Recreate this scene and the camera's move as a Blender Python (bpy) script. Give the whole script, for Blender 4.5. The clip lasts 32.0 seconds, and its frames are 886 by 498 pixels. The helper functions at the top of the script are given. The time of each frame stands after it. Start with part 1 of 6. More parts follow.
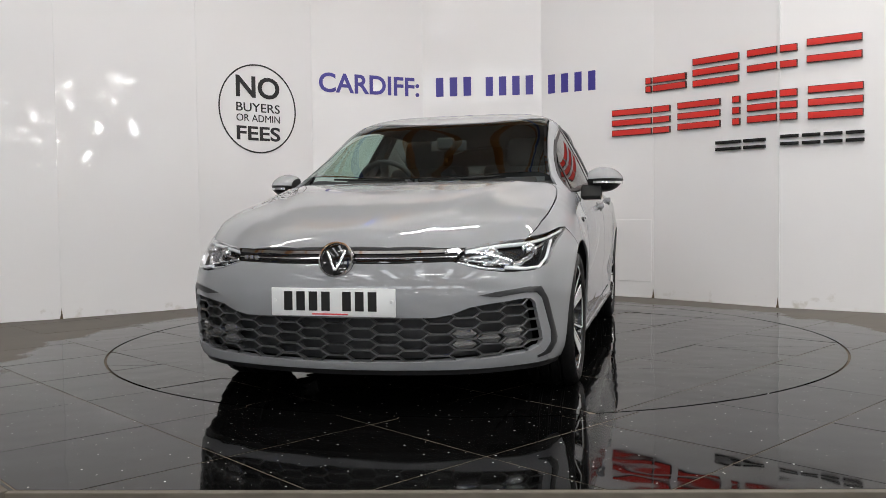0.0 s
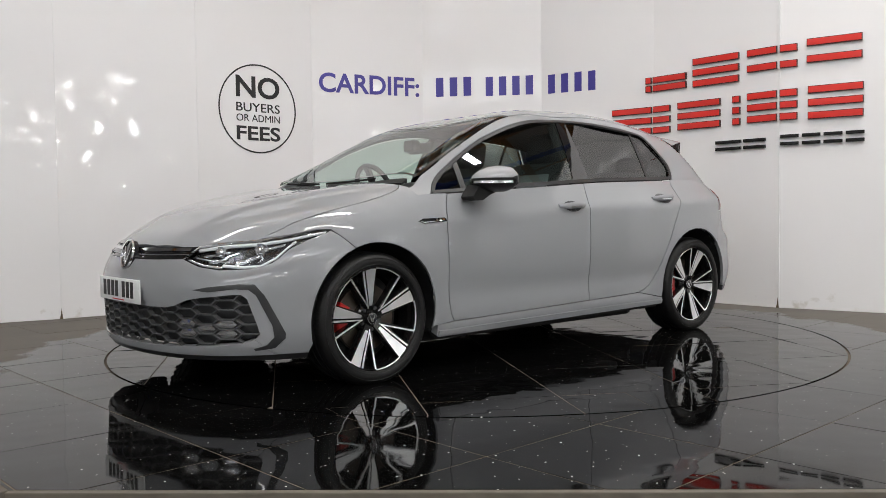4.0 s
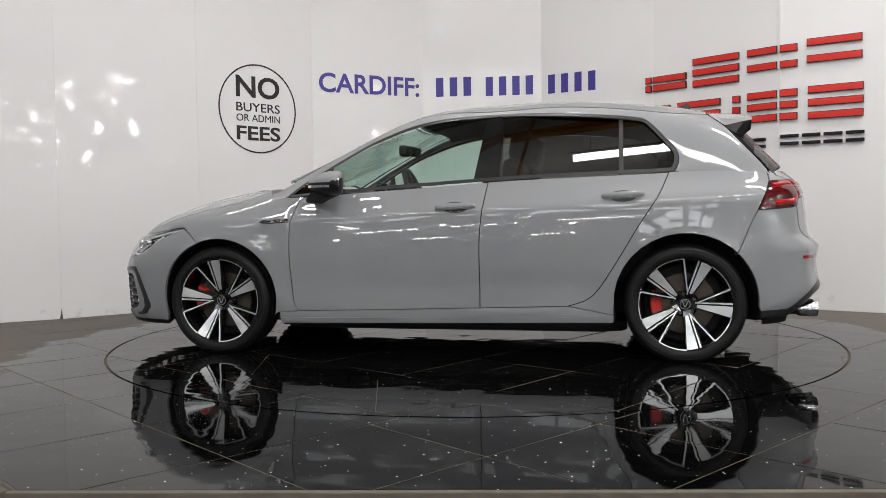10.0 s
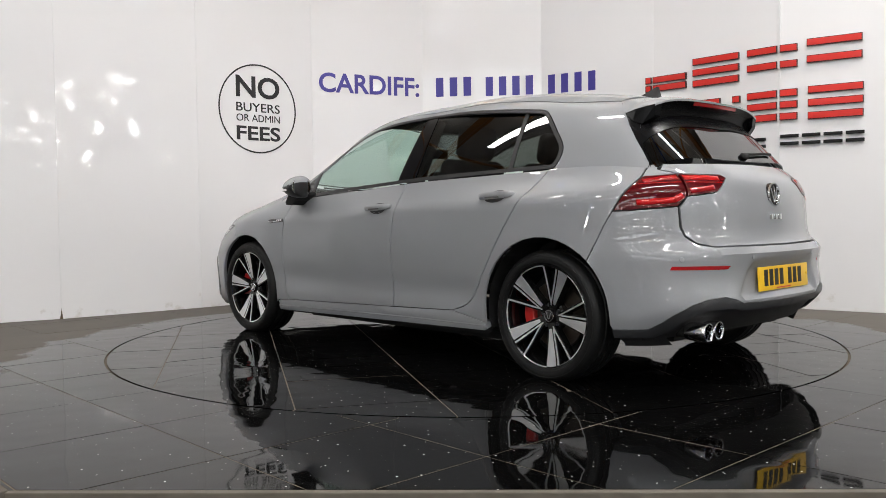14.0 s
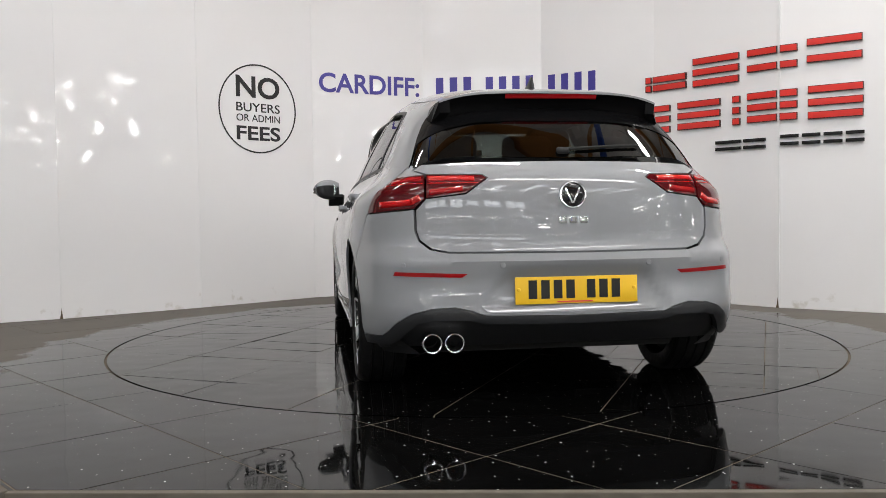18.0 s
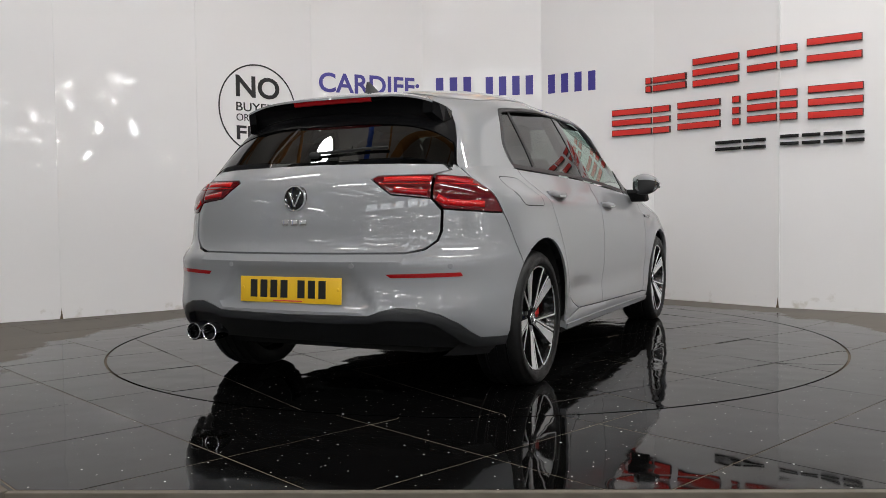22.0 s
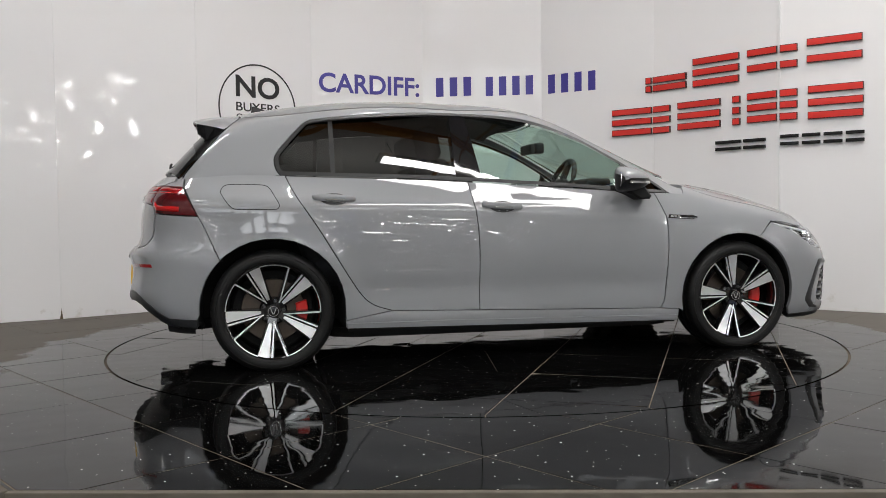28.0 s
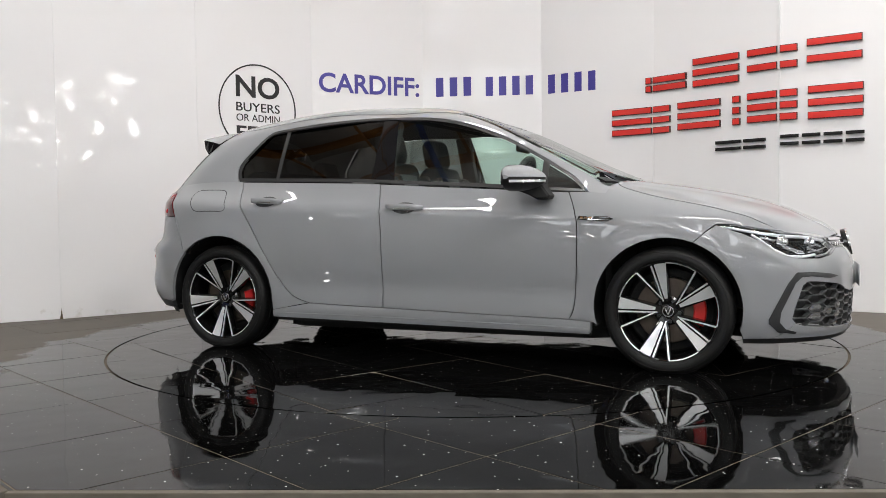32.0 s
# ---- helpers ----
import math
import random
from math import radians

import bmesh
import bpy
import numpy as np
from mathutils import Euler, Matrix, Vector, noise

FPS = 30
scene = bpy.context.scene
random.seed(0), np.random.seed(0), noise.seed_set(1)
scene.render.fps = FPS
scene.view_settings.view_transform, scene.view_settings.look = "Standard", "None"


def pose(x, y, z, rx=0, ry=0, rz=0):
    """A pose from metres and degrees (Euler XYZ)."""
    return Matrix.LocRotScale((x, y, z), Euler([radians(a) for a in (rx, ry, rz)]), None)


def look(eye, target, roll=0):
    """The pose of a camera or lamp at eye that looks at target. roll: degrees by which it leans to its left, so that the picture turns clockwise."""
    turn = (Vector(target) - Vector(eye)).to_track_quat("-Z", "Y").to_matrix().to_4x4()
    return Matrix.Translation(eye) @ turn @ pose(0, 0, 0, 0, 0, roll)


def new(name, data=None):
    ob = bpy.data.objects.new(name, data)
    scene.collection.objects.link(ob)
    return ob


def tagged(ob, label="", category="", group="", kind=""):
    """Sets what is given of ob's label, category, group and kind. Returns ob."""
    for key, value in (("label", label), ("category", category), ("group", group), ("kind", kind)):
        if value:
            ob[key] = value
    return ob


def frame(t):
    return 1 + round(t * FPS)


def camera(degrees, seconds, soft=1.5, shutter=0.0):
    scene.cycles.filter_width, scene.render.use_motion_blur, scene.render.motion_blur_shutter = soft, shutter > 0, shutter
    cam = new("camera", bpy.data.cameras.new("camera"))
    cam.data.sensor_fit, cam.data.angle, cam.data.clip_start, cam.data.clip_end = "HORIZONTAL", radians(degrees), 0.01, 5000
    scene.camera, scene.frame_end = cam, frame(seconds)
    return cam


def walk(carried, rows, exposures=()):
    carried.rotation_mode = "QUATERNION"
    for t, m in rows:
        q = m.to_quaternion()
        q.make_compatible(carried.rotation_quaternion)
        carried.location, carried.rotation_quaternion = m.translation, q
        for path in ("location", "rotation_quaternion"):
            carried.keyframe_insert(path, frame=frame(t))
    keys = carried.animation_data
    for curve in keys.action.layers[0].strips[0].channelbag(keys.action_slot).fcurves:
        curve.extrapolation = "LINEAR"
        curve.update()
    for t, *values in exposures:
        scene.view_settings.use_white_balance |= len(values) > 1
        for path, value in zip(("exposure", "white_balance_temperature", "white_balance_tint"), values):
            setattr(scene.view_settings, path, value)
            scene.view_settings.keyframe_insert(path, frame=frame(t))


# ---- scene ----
from mathutils import geometry

# camera: stands still before the turntable
EYE = (0.0, -5.4928, 0.7898)
YAW, PITCH, ROLL = 0.03283, -0.04065, -0.689
cam = camera(54.94, 32.0, 0.6)
AIM = (EYE[0] - math.sin(YAW) * math.cos(PITCH), EYE[1] + math.cos(YAW) * math.cos(PITCH), EYE[2] + math.sin(PITCH))
walk(cam, [(0.0, look(EYE, AIM, ROLL)), (32.0, look(EYE, AIM, ROLL))], exposures=[(0.0, 0.25), (3.0, 0.27), (7.0, 0.27), (9.0, 0.25), (10.0, 0.21), (12.1, 0.20), (12.8, 0.43), (14.2, 0.41), (16.5, 0.45), (17.2, 0.43), (18.0, 0.31), (19.0, 0.21), (23.0, 0.13), (26.0, 0.13), (30.0, 0.23), (30.8, 0.39), (32.0, 0.44)])

# the turntable's even turn, degrees
TURN_START, TURN_RATE = 257.06, -8.671
DISC_R = 2.208
CAR_OFF = (0.0408, -0.0459)

# ---- light ----
world = bpy.data.worlds.new("hall_air")
scene.world = world
world.use_nodes = True
world.node_tree.nodes["Background"].inputs[0].default_value = (0.5, 0.52, 0.55, 1)
world.node_tree.nodes["Background"].inputs[1].default_value = 0.12
HALL_X, HALL_Y0, HALL_Y1, HALL_Z = 9.0, -13.0, 11.0, 6.2


def area(name, x, y, z, sx, sy, power, col=(1, 0.985, 0.96), rx=0.0):
    d = bpy.data.lights.new(name, "AREA")
    d.shape, d.size, d.size_y, d.energy, d.color = "RECTANGLE", sx, sy, power, col
    ob = new(name, d)
    ob.matrix_world = pose(x, y, z, rx)
    return ob


for ax in (-3.6, 0.0, 3.6):
    for ay, aw in ((-7.2, 20), (-4.0, 37), (-0.5, 70)):
        if ay == -4.0 and ax > -1:
            continue
        # west lamp over the wall dimmed, east ones boosted, to even out the wall
        area("ceiling_lamp_light", ax, ay, 5.05, 1.5, 0.11, aw * (0.45 if ax < 0 and ay > -1 else 1.45 if ax > 0 else 1.0))
# the long lamp hung before the turntable
STRIP_LAMP = (2.4, -3.7, 5.05)
area("strip_lamp_light", *STRIP_LAMP, 4.0, 0.30, 100)
# added upward lights, no known source, that brighten the roof for reflections
for ay, aw in ((-4.6, 25), (-0.5, 30), (1.9, 110), (7.4, 130)):
    area("added_roof_uplight", 0.0, ay, 5.30, 9.0, 0.12, aw, rx=180)
# daylight comes through the high windows and the roof sheets, which glow by their material



# ---- materials ----
def mat(name, base, rough=0.5, metal=0.0, coat=0.0, vary=0.0, scale=6.0, bump=0.0, bump_scale=60.0, rough_vary=0.0, spec=0.5,
        glow=None, power=0.0, trans=0.0, ior=1.45, alpha=1.0, coat_rough=0.03):
    m = bpy.data.materials.new(name)
    m.use_nodes = True
    nt = m.node_tree
    b = nt.nodes["Principled BSDF"]
    b.inputs["Base Color"].default_value = (*base, 1)
    b.inputs["Roughness"].default_value = rough
    b.inputs["Metallic"].default_value = metal
    b.inputs["Coat Weight"].default_value = coat
    b.inputs["Coat Roughness"].default_value = coat_rough
    b.inputs["Specular IOR Level"].default_value = spec
    b.inputs["IOR"].default_value = ior
    b.inputs["Transmission Weight"].default_value = trans
    b.inputs["Alpha"].default_value = alpha
    if glow:
        b.inputs["Emission Color"].default_value = (*glow, 1)
        b.inputs["Emission Strength"].default_value = power
    if vary or rough_vary or bump:
        tc = nt.nodes.new("ShaderNodeTexCoord")
    if vary or rough_vary:
        n1 = nt.nodes.new("ShaderNodeTexNoise")
        n1.inputs["Scale"].default_value = scale
        n1.inputs["Detail"].default_value = 8
        nt.links.new(tc.outputs["Object"], n1.inputs["Vector"])
    if vary:
        mx = nt.nodes.new("ShaderNodeMix")
        mx.data_type = "RGBA"
        mx.inputs[6].default_value = tuple(c * (1 - vary) for c in base) + (1,)
        mx.inputs[7].default_value = tuple(min(1, c * (1 + vary)) for c in base) + (1,)
        nt.links.new(n1.outputs[0], mx.inputs[0])
        nt.links.new(mx.outputs[2], b.inputs["Base Color"])
    if rough_vary:
        mr = nt.nodes.new("ShaderNodeMapRange")
        mr.inputs[1].default_value, mr.inputs[2].default_value = 0.3, 0.7
        mr.inputs[3].default_value, mr.inputs[4].default_value = max(0.01, rough - rough_vary), rough + rough_vary
        nt.links.new(n1.outputs[0], mr.inputs[0])
        nt.links.new(mr.outputs[0], b.inputs["Roughness"])
    if bump:
        n2 = nt.nodes.new("ShaderNodeTexNoise")
        n2.inputs["Scale"].default_value = bump_scale
        n2.inputs["Detail"].default_value = 4
        nt.links.new(tc.outputs["Object"], n2.inputs["Vector"])
        bp = nt.nodes.new("ShaderNodeBump")
        bp.inputs["Strength"].default_value = bump
        bp.inputs["Distance"].default_value = 0.004
        nt.links.new(n2.outputs[0], bp.inputs["Height"])
        nt.links.new(bp.outputs[0], b.inputs["Normal"])
    return m


PAINT = mat("grey_car_paint", (0.268, 0.273, 0.287), 0.60, coat=1.0, vary=0.02, scale=300, coat_rough=0.004, spec=0.15)
BLACK_GLOSS = mat("gloss_black_plastic", (0.006, 0.006, 0.007), 0.06, coat=0.6)
BLACK_SATIN = mat("satin_black_plastic", (0.018, 0.018, 0.019), 0.42, vary=0.15, scale=90, bump=0.1, bump_scale=900)
BLACK_MATT = mat("matt_black_lining", (0.010, 0.010, 0.010), 0.8, vary=0.2, scale=20)
TRIM_GREY = mat("dark_grey_trim", (0.030, 0.031, 0.033), 0.36, vary=0.1, scale=60)
GRILLE_GREY = mat("grey_grille_plastic", (0.075, 0.076, 0.078), 0.32, vary=0.1, scale=60)
CHROME = mat("chrome", (0.85, 0.86, 0.88), 0.06, metal=1.0)
SATIN_METAL = mat("satin_metal", (0.62, 0.63, 0.65), 0.24, metal=1.0, vary=0.04, scale=400)
ALLOY = mat("diamond_cut_alloy", (0.90, 0.905, 0.915), 0.36, metal=0.88)
WHEEL_BLACK = mat("gloss_black_wheel_paint", (0.006, 0.006, 0.006), 0.12, coat=0.5)
RUBBER = mat("tyre_rubber", (0.007, 0.007, 0.007), 0.48, vary=0.2, scale=30, bump=0.15, bump_scale=400, rough_vary=0.12, spec=0.35)
DISC_STEEL = mat("brake_disc_steel", (0.10, 0.082, 0.068), 0.45, metal=0.9, vary=0.2, scale=40)
CALIPER = mat("red_caliper_paint", (0.55, 0.012, 0.010), 0.3, coat=0.5)


def pane(name, tint, ior=1.5, rough=0.0):
    """Thin glass: a tinted see-through sheet with the mirror sheen of its surface."""
    m = bpy.data.materials.new(name)
    m.use_nodes = True
    nt = m.node_tree
    nt.nodes.clear()
    out = nt.nodes.new("ShaderNodeOutputMaterial")
    mix = nt.nodes.new("ShaderNodeMixShader")
    tr = nt.nodes.new("ShaderNodeBsdfTransparent")
    gl = nt.nodes.new("ShaderNodeBsdfGlossy")
    fr = nt.nodes.new("ShaderNodeLayerWeight")
    fr.inputs[0].default_value = 0.5
    p5 = nt.nodes.new("ShaderNodeMath")
    p5.operation = "POWER"
    p5.inputs[1].default_value = 5.0
    f0 = ((ior - 1) / (ior + 1)) ** 2
    sch = nt.nodes.new("ShaderNodeMath")
    sch.operation = "MULTIPLY_ADD"
    sch.inputs[1].default_value, sch.inputs[2].default_value = 1 - 2 * f0, 2 * f0
    nt.links.new(fr.outputs["Facing"], p5.inputs[0])
    nt.links.new(p5.outputs[0], sch.inputs[0])
    tr.inputs[0].default_value = (*tint, 1)
    gl.inputs["Roughness"].default_value = rough
    nt.links.new(sch.outputs[0], mix.inputs[0])
    nt.links.new(tr.outputs[0], mix.inputs[1])
    nt.links.new(gl.outputs[0], mix.inputs[2])
    nt.links.new(mix.outputs[0], out.inputs[0])
    return m


GLASS = pane("clear_window_glass", (0.70, 0.84, 0.78), 1.6)
TINT = pane("dark_privacy_glass", (0.17, 0.175, 0.17), 1.6)
REAR_TINT = pane("dark_rear_window_glass", (0.09, 0.093, 0.09), 1.55)
LENS = pane("clear_lamp_lens", (0.95, 0.96, 0.97), 1.4, 0.01)
RED_LENS = mat("red_lamp_lens", (0.33, 0.004, 0.007), 0.08, coat=0.5, spec=0.3)
LAMP_BOWL = mat("dark_chrome_lamp_bowl", (0.055, 0.056, 0.06), 0.16, metal=0.85, vary=0.4, scale=45)
DARK_RED = mat("dark_red_lamp_lens", (0.085, 0.003, 0.005), 0.08, coat=0.5, spec=0.3)
RED_BRIGHT = mat("red_light_guide", (0.48, 0.006, 0.007), 0.12, coat=0.5, spec=0.3)
LAMP_SILVER = mat("lamp_reflector", (0.75, 0.76, 0.78), 0.12, metal=1.0)
FOG_GLASS = mat("fog_lamp_glass", (0.38, 0.38, 0.39), 0.10, metal=0.8, vary=0.7, scale=110)
FIN_BLACK = mat("black_fin_plastic", (0.005, 0.005, 0.0055), 0.22, spec=0.12)
LAMP_WHITE = mat("white_light_guide", (0.75, 0.77, 0.8), 0.2, coat=1.0)
PLATE_WHITE = mat("white_plate", (0.82, 0.83, 0.83), 0.35, vary=0.02, scale=30)
PLATE_YELLOW = mat("yellow_plate", (0.85, 0.52, 0.02), 0.35, vary=0.02, scale=30)
PLATE_BLACK = mat("plate_black", (0.01, 0.01, 0.01), 0.4)
PLATE_RED = mat("plate_red_print", (0.65, 0.06, 0.06), 0.4)
SEAT = mat("dark_seat_fabric", (0.030, 0.031, 0.034), 0.85, vary=0.3, scale=40, bump=0.3, bump_scale=500)
SEAT_LIGHT = mat("light_grey_seat_fabric", (0.20, 0.21, 0.22), 0.85, vary=0.1, scale=40, bump=0.2, bump_scale=500)
DASH = mat("dashboard_plastic", (0.016, 0.016, 0.017), 0.6, vary=0.1, scale=30)
LINER = mat("headlining", (0.03, 0.03, 0.03), 0.9, vary=0.1, scale=30)

WALL_WHITE = mat("white_laminate_panel", (0.79, 0.78, 0.785), 0.03, vary=0.012, scale=2.5, rough_vary=0.01, bump=0.10, bump_scale=1.6, spec=0.3)


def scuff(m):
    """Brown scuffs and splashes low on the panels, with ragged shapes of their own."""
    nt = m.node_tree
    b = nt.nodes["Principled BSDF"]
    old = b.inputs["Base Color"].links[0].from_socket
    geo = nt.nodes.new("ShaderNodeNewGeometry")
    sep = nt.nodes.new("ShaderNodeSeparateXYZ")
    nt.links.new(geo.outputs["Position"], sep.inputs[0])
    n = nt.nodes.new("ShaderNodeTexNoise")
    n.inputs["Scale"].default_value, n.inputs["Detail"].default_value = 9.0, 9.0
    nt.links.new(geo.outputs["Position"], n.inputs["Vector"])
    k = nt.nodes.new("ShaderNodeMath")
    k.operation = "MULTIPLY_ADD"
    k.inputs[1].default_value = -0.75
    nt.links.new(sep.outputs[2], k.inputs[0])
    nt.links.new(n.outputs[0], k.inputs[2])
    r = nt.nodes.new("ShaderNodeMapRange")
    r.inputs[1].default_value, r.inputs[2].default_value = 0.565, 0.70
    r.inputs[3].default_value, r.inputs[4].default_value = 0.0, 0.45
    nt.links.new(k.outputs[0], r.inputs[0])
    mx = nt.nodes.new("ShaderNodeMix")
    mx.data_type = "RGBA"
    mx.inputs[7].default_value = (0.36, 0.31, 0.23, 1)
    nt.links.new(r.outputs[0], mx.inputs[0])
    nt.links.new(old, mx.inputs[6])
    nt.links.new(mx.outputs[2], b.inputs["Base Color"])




def ripple(m, scale, distance):
    """A second, finer swell in a glossy surface, on top of its bump."""
    nt = m.node_tree
    b = nt.nodes["Principled BSDF"]
    tc = nt.nodes.new("ShaderNodeTexCoord")
    n = nt.nodes.new("ShaderNodeTexNoise")
    n.inputs["Scale"].default_value, n.inputs["Detail"].default_value = scale, 1.0
    nt.links.new(tc.outputs["Object"], n.inputs["Vector"])
    bp = nt.nodes.new("ShaderNodeBump")
    bp.inputs["Strength"].default_value, bp.inputs["Distance"].default_value = 1.0, distance
    nt.links.new(n.outputs[0], bp.inputs["Height"])
    if b.inputs["Normal"].links:
        nt.links.new(b.inputs["Normal"].links[0].from_socket, bp.inputs["Normal"])
    nt.links.new(bp.outputs[0], b.inputs["Normal"])


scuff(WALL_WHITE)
ripple(WALL_WHITE, 4.0, 0.0012)
WALL_TRIM = mat("white_joint_strip", (0.76, 0.76, 0.76), 0.4, vary=0.03, scale=20)
RUST = mat("rusty_brown_stain", (0.10, 0.072, 0.045), 0.8, vary=0.5, scale=60)
SIGN_RED = mat("red_acrylic", (0.62, 0.030, 0.022), 0.3, vary=0.03, scale=20)
SIGN_EDGE = mat("dark_sign_edge", (0.05, 0.012, 0.012), 0.4)
SIGN_BLACK = mat("black_acrylic", (0.008, 0.008, 0.008), 0.25)
VINYL_BLACK = mat("black_vinyl", (0.014, 0.014, 0.015), 0.4, vary=0.1, scale=30)
VINYL_BLUE = mat("dark_blue_vinyl", (0.055, 0.045, 0.27), 0.4, vary=0.04, scale=30)
HALL_WALL = mat("hall_cladding", (0.36, 0.36, 0.355), 0.6, vary=0.15, scale=1.5)
HALL_ROOF = mat("grey_roof_sheet", (0.55, 0.54, 0.52), 0.7, vary=0.3, scale=1.2)
BEAM_OCHRE = mat("ochre_steel_beam", (0.42, 0.18, 0.04), 0.5, vary=0.15, scale=5)
BEAM_BLUE = mat("blue_steel_column", (0.03, 0.09, 0.42), 0.45, vary=0.1, scale=5)
HALL_FLOOR = mat("hall_concrete", (0.11, 0.107, 0.10), 0.6, vary=0.25, scale=3, rough_vary=0.15)
LAMP_BRIGHT = mat("bright_lamp_diffuser", (0.9, 0.9, 0.9), 0.4, glow=(1, 0.985, 0.96), power=75.0)
LAMP_WORK = mat("work_lamp_diffuser", (0.9, 0.9, 0.9), 0.4, glow=(1, 0.985, 0.96), power=110.0)
LAMP_TUBE = mat("tube_lamp_glass", (0.9, 0.9, 0.9), 0.4, glow=(1, 0.985, 0.96), power=45.0)
ROOF_SHEET = mat("translucent_roof_sheet", (0.9, 0.9, 0.9), 0.4, glow=(0.95, 0.98, 1.0), power=5.0)
SKYLIGHT = mat("skylight_sheet", (0.9, 0.9, 0.9), 0.4, glow=(0.93, 0.97, 1.0), power=5.0)
EDGE_WOOD = mat("worn_platform_edge", (0.11, 0.095, 0.075), 0.6, vary=0.35, scale=9, bump=0.3, bump_scale=40)
GROUT = mat("brown_grout", (0.13, 0.104, 0.077), 0.8, vary=0.4, scale=12)


def tile_material(name, dusty):
    """Polished black granite with pale flecks; a dusty rim towards the wall where the polish has gone."""
    m = bpy.data.materials.new(name)
    m.use_nodes = True
    nt = m.node_tree
    b = nt.nodes["Principled BSDF"]
    geo = nt.nodes.new("ShaderNodeNewGeometry")
    vor = nt.nodes.new("ShaderNodeTexVoronoi")
    vor.voronoi_dimensions = "2D"
    vor.inputs["Scale"].default_value = 13
    nt.links.new(geo.outputs["Position"], vor.inputs["Vector"]) if dusty else None
    tc = nt.nodes.new("ShaderNodeTexCoord")
    if not dusty:
        nt.links.new(tc.outputs["Object"], vor.inputs["Vector"])
    cell = nt.nodes.new("ShaderNodeSeparateColor")
    nt.links.new(vor.outputs["Color"], cell.inputs[0])
    size = nt.nodes.new("ShaderNodeMapRange")
    size.inputs[1].default_value, size.inputs[2].default_value = 0.40, 1.0
    size.inputs[3].default_value, size.inputs[4].default_value = 0.008, 0.044
    nt.links.new(cell.outputs[0], size.inputs[0])
    fleck = nt.nodes.new("ShaderNodeMath")
    fleck.operation = "LESS_THAN"
    nt.links.new(vor.outputs["Distance"], fleck.inputs[0])
    nt.links.new(size.outputs[0], fleck.inputs[1])
    n1 = nt.nodes.new("ShaderNodeTexNoise")
    n1.inputs["Scale"].default_value = 2.2
    n1.inputs["Detail"].default_value = 8
    nt.links.new(geo.outputs["Position"] if dusty else tc.outputs["Object"], n1.inputs["Vector"])
    base = nt.nodes.new("ShaderNodeMix")
    base.data_type = "RGBA"
    base.inputs[6].default_value, base.inputs[7].default_value = (0.0012, 0.0012, 0.0013, 1), (0.0032, 0.0031, 0.0030, 1)
    nt.links.new(n1.outputs[0], base.inputs[0])
    fl = nt.nodes.new("ShaderNodeMix")
    fl.data_type = "RGBA"
    fl.inputs[7].default_value = (0.85, 0.85, 0.83, 1)
    nt.links.new(base.outputs[2], fl.inputs[6])
    nt.links.new(fleck.outputs[0], fl.inputs[0])
    rr = nt.nodes.new("ShaderNodeMapRange")
    rr.inputs[1].default_value, rr.inputs[2].default_value = 0.35, 0.75
    rr.inputs[3].default_value, rr.inputs[4].default_value = 0.02, 0.075
    nt.links.new(n1.outputs[0], rr.inputs[0])
    b.inputs["Specular IOR Level"].default_value = 0.17
    col, rough = fl.outputs[2], rr.outputs[0]
    if dusty:
        # distance from the turntable's middle, made ragged, marks the dusty rim
        sep = nt.nodes.new("ShaderNodeSeparateXYZ")
        nt.links.new(geo.outputs["Position"], sep.inputs[0])
        ln = nt.nodes.new("ShaderNodeVectorMath")
        ln.operation = "LENGTH"
        nt.links.new(geo.outputs["Position"], ln.inputs[0])
        n3 = nt.nodes.new("ShaderNodeTexNoise")
        n3.inputs["Scale"].default_value = 3.0
        n3.inputs["Detail"].default_value = 6
        nt.links.new(geo.outputs["Position"], n3.inputs["Vector"])
        k = nt.nodes.new("ShaderNodeMath")
        k.operation = "MULTIPLY_ADD"
        k.inputs[1].default_value = 0.55
        nt.links.new(n3.outputs[0], k.inputs[0])
        nt.links.new(ln.outputs["Value"], k.inputs[2])
        k2 = nt.nodes.new("ShaderNodeMath")
        k2.operation = "MULTIPLY_ADD"
        k2.inputs[1].default_value = 0.10
        nt.links.new(sep.outputs[1], k2.inputs[0])
        nt.links.new(k.outputs[0], k2.inputs[2])
        front = nt.nodes.new("ShaderNodeMath")
        front.operation = "MULTIPLY_ADD"
        front.inputs[1].default_value = 0.6
        nt.links.new(n3.outputs[0], front.inputs[0])
        y4 = nt.nodes.new("ShaderNodeMath")
        y4.operation = "ADD"
        y4.inputs[1].default_value = 3.75
        nt.links.new(sep.outputs[1], y4.inputs[0])
        nt.links.new(y4.outputs[0], front.inputs[2])
        low = nt.nodes.new("ShaderNodeMath")
        low.operation = "MINIMUM"
        nt.links.new(k2.outputs[0], low.inputs[0])
        nt.links.new(front.outputs[0], low.inputs[1])
        ram = nt.nodes.new("ShaderNodeMapRange")
        ram.inputs[1].default_value, ram.inputs[2].default_value = 2.88, 2.95
        nt.links.new(low.outputs[0], ram.inputs[0])
        dust = nt.nodes.new("ShaderNodeMix")
        dust.data_type = "RGBA"
        dust.inputs[6].default_value, dust.inputs[7].default_value = (0.085, 0.077, 0.066, 1), (0.15, 0.135, 0.115, 1)
        nt.links.new(n1.outputs[0], dust.inputs[0])
        mc = nt.nodes.new("ShaderNodeMix")
        mc.data_type = "RGBA"
        nt.links.new(ram.outputs[0], mc.inputs[0])
        nt.links.new(col, mc.inputs[6])
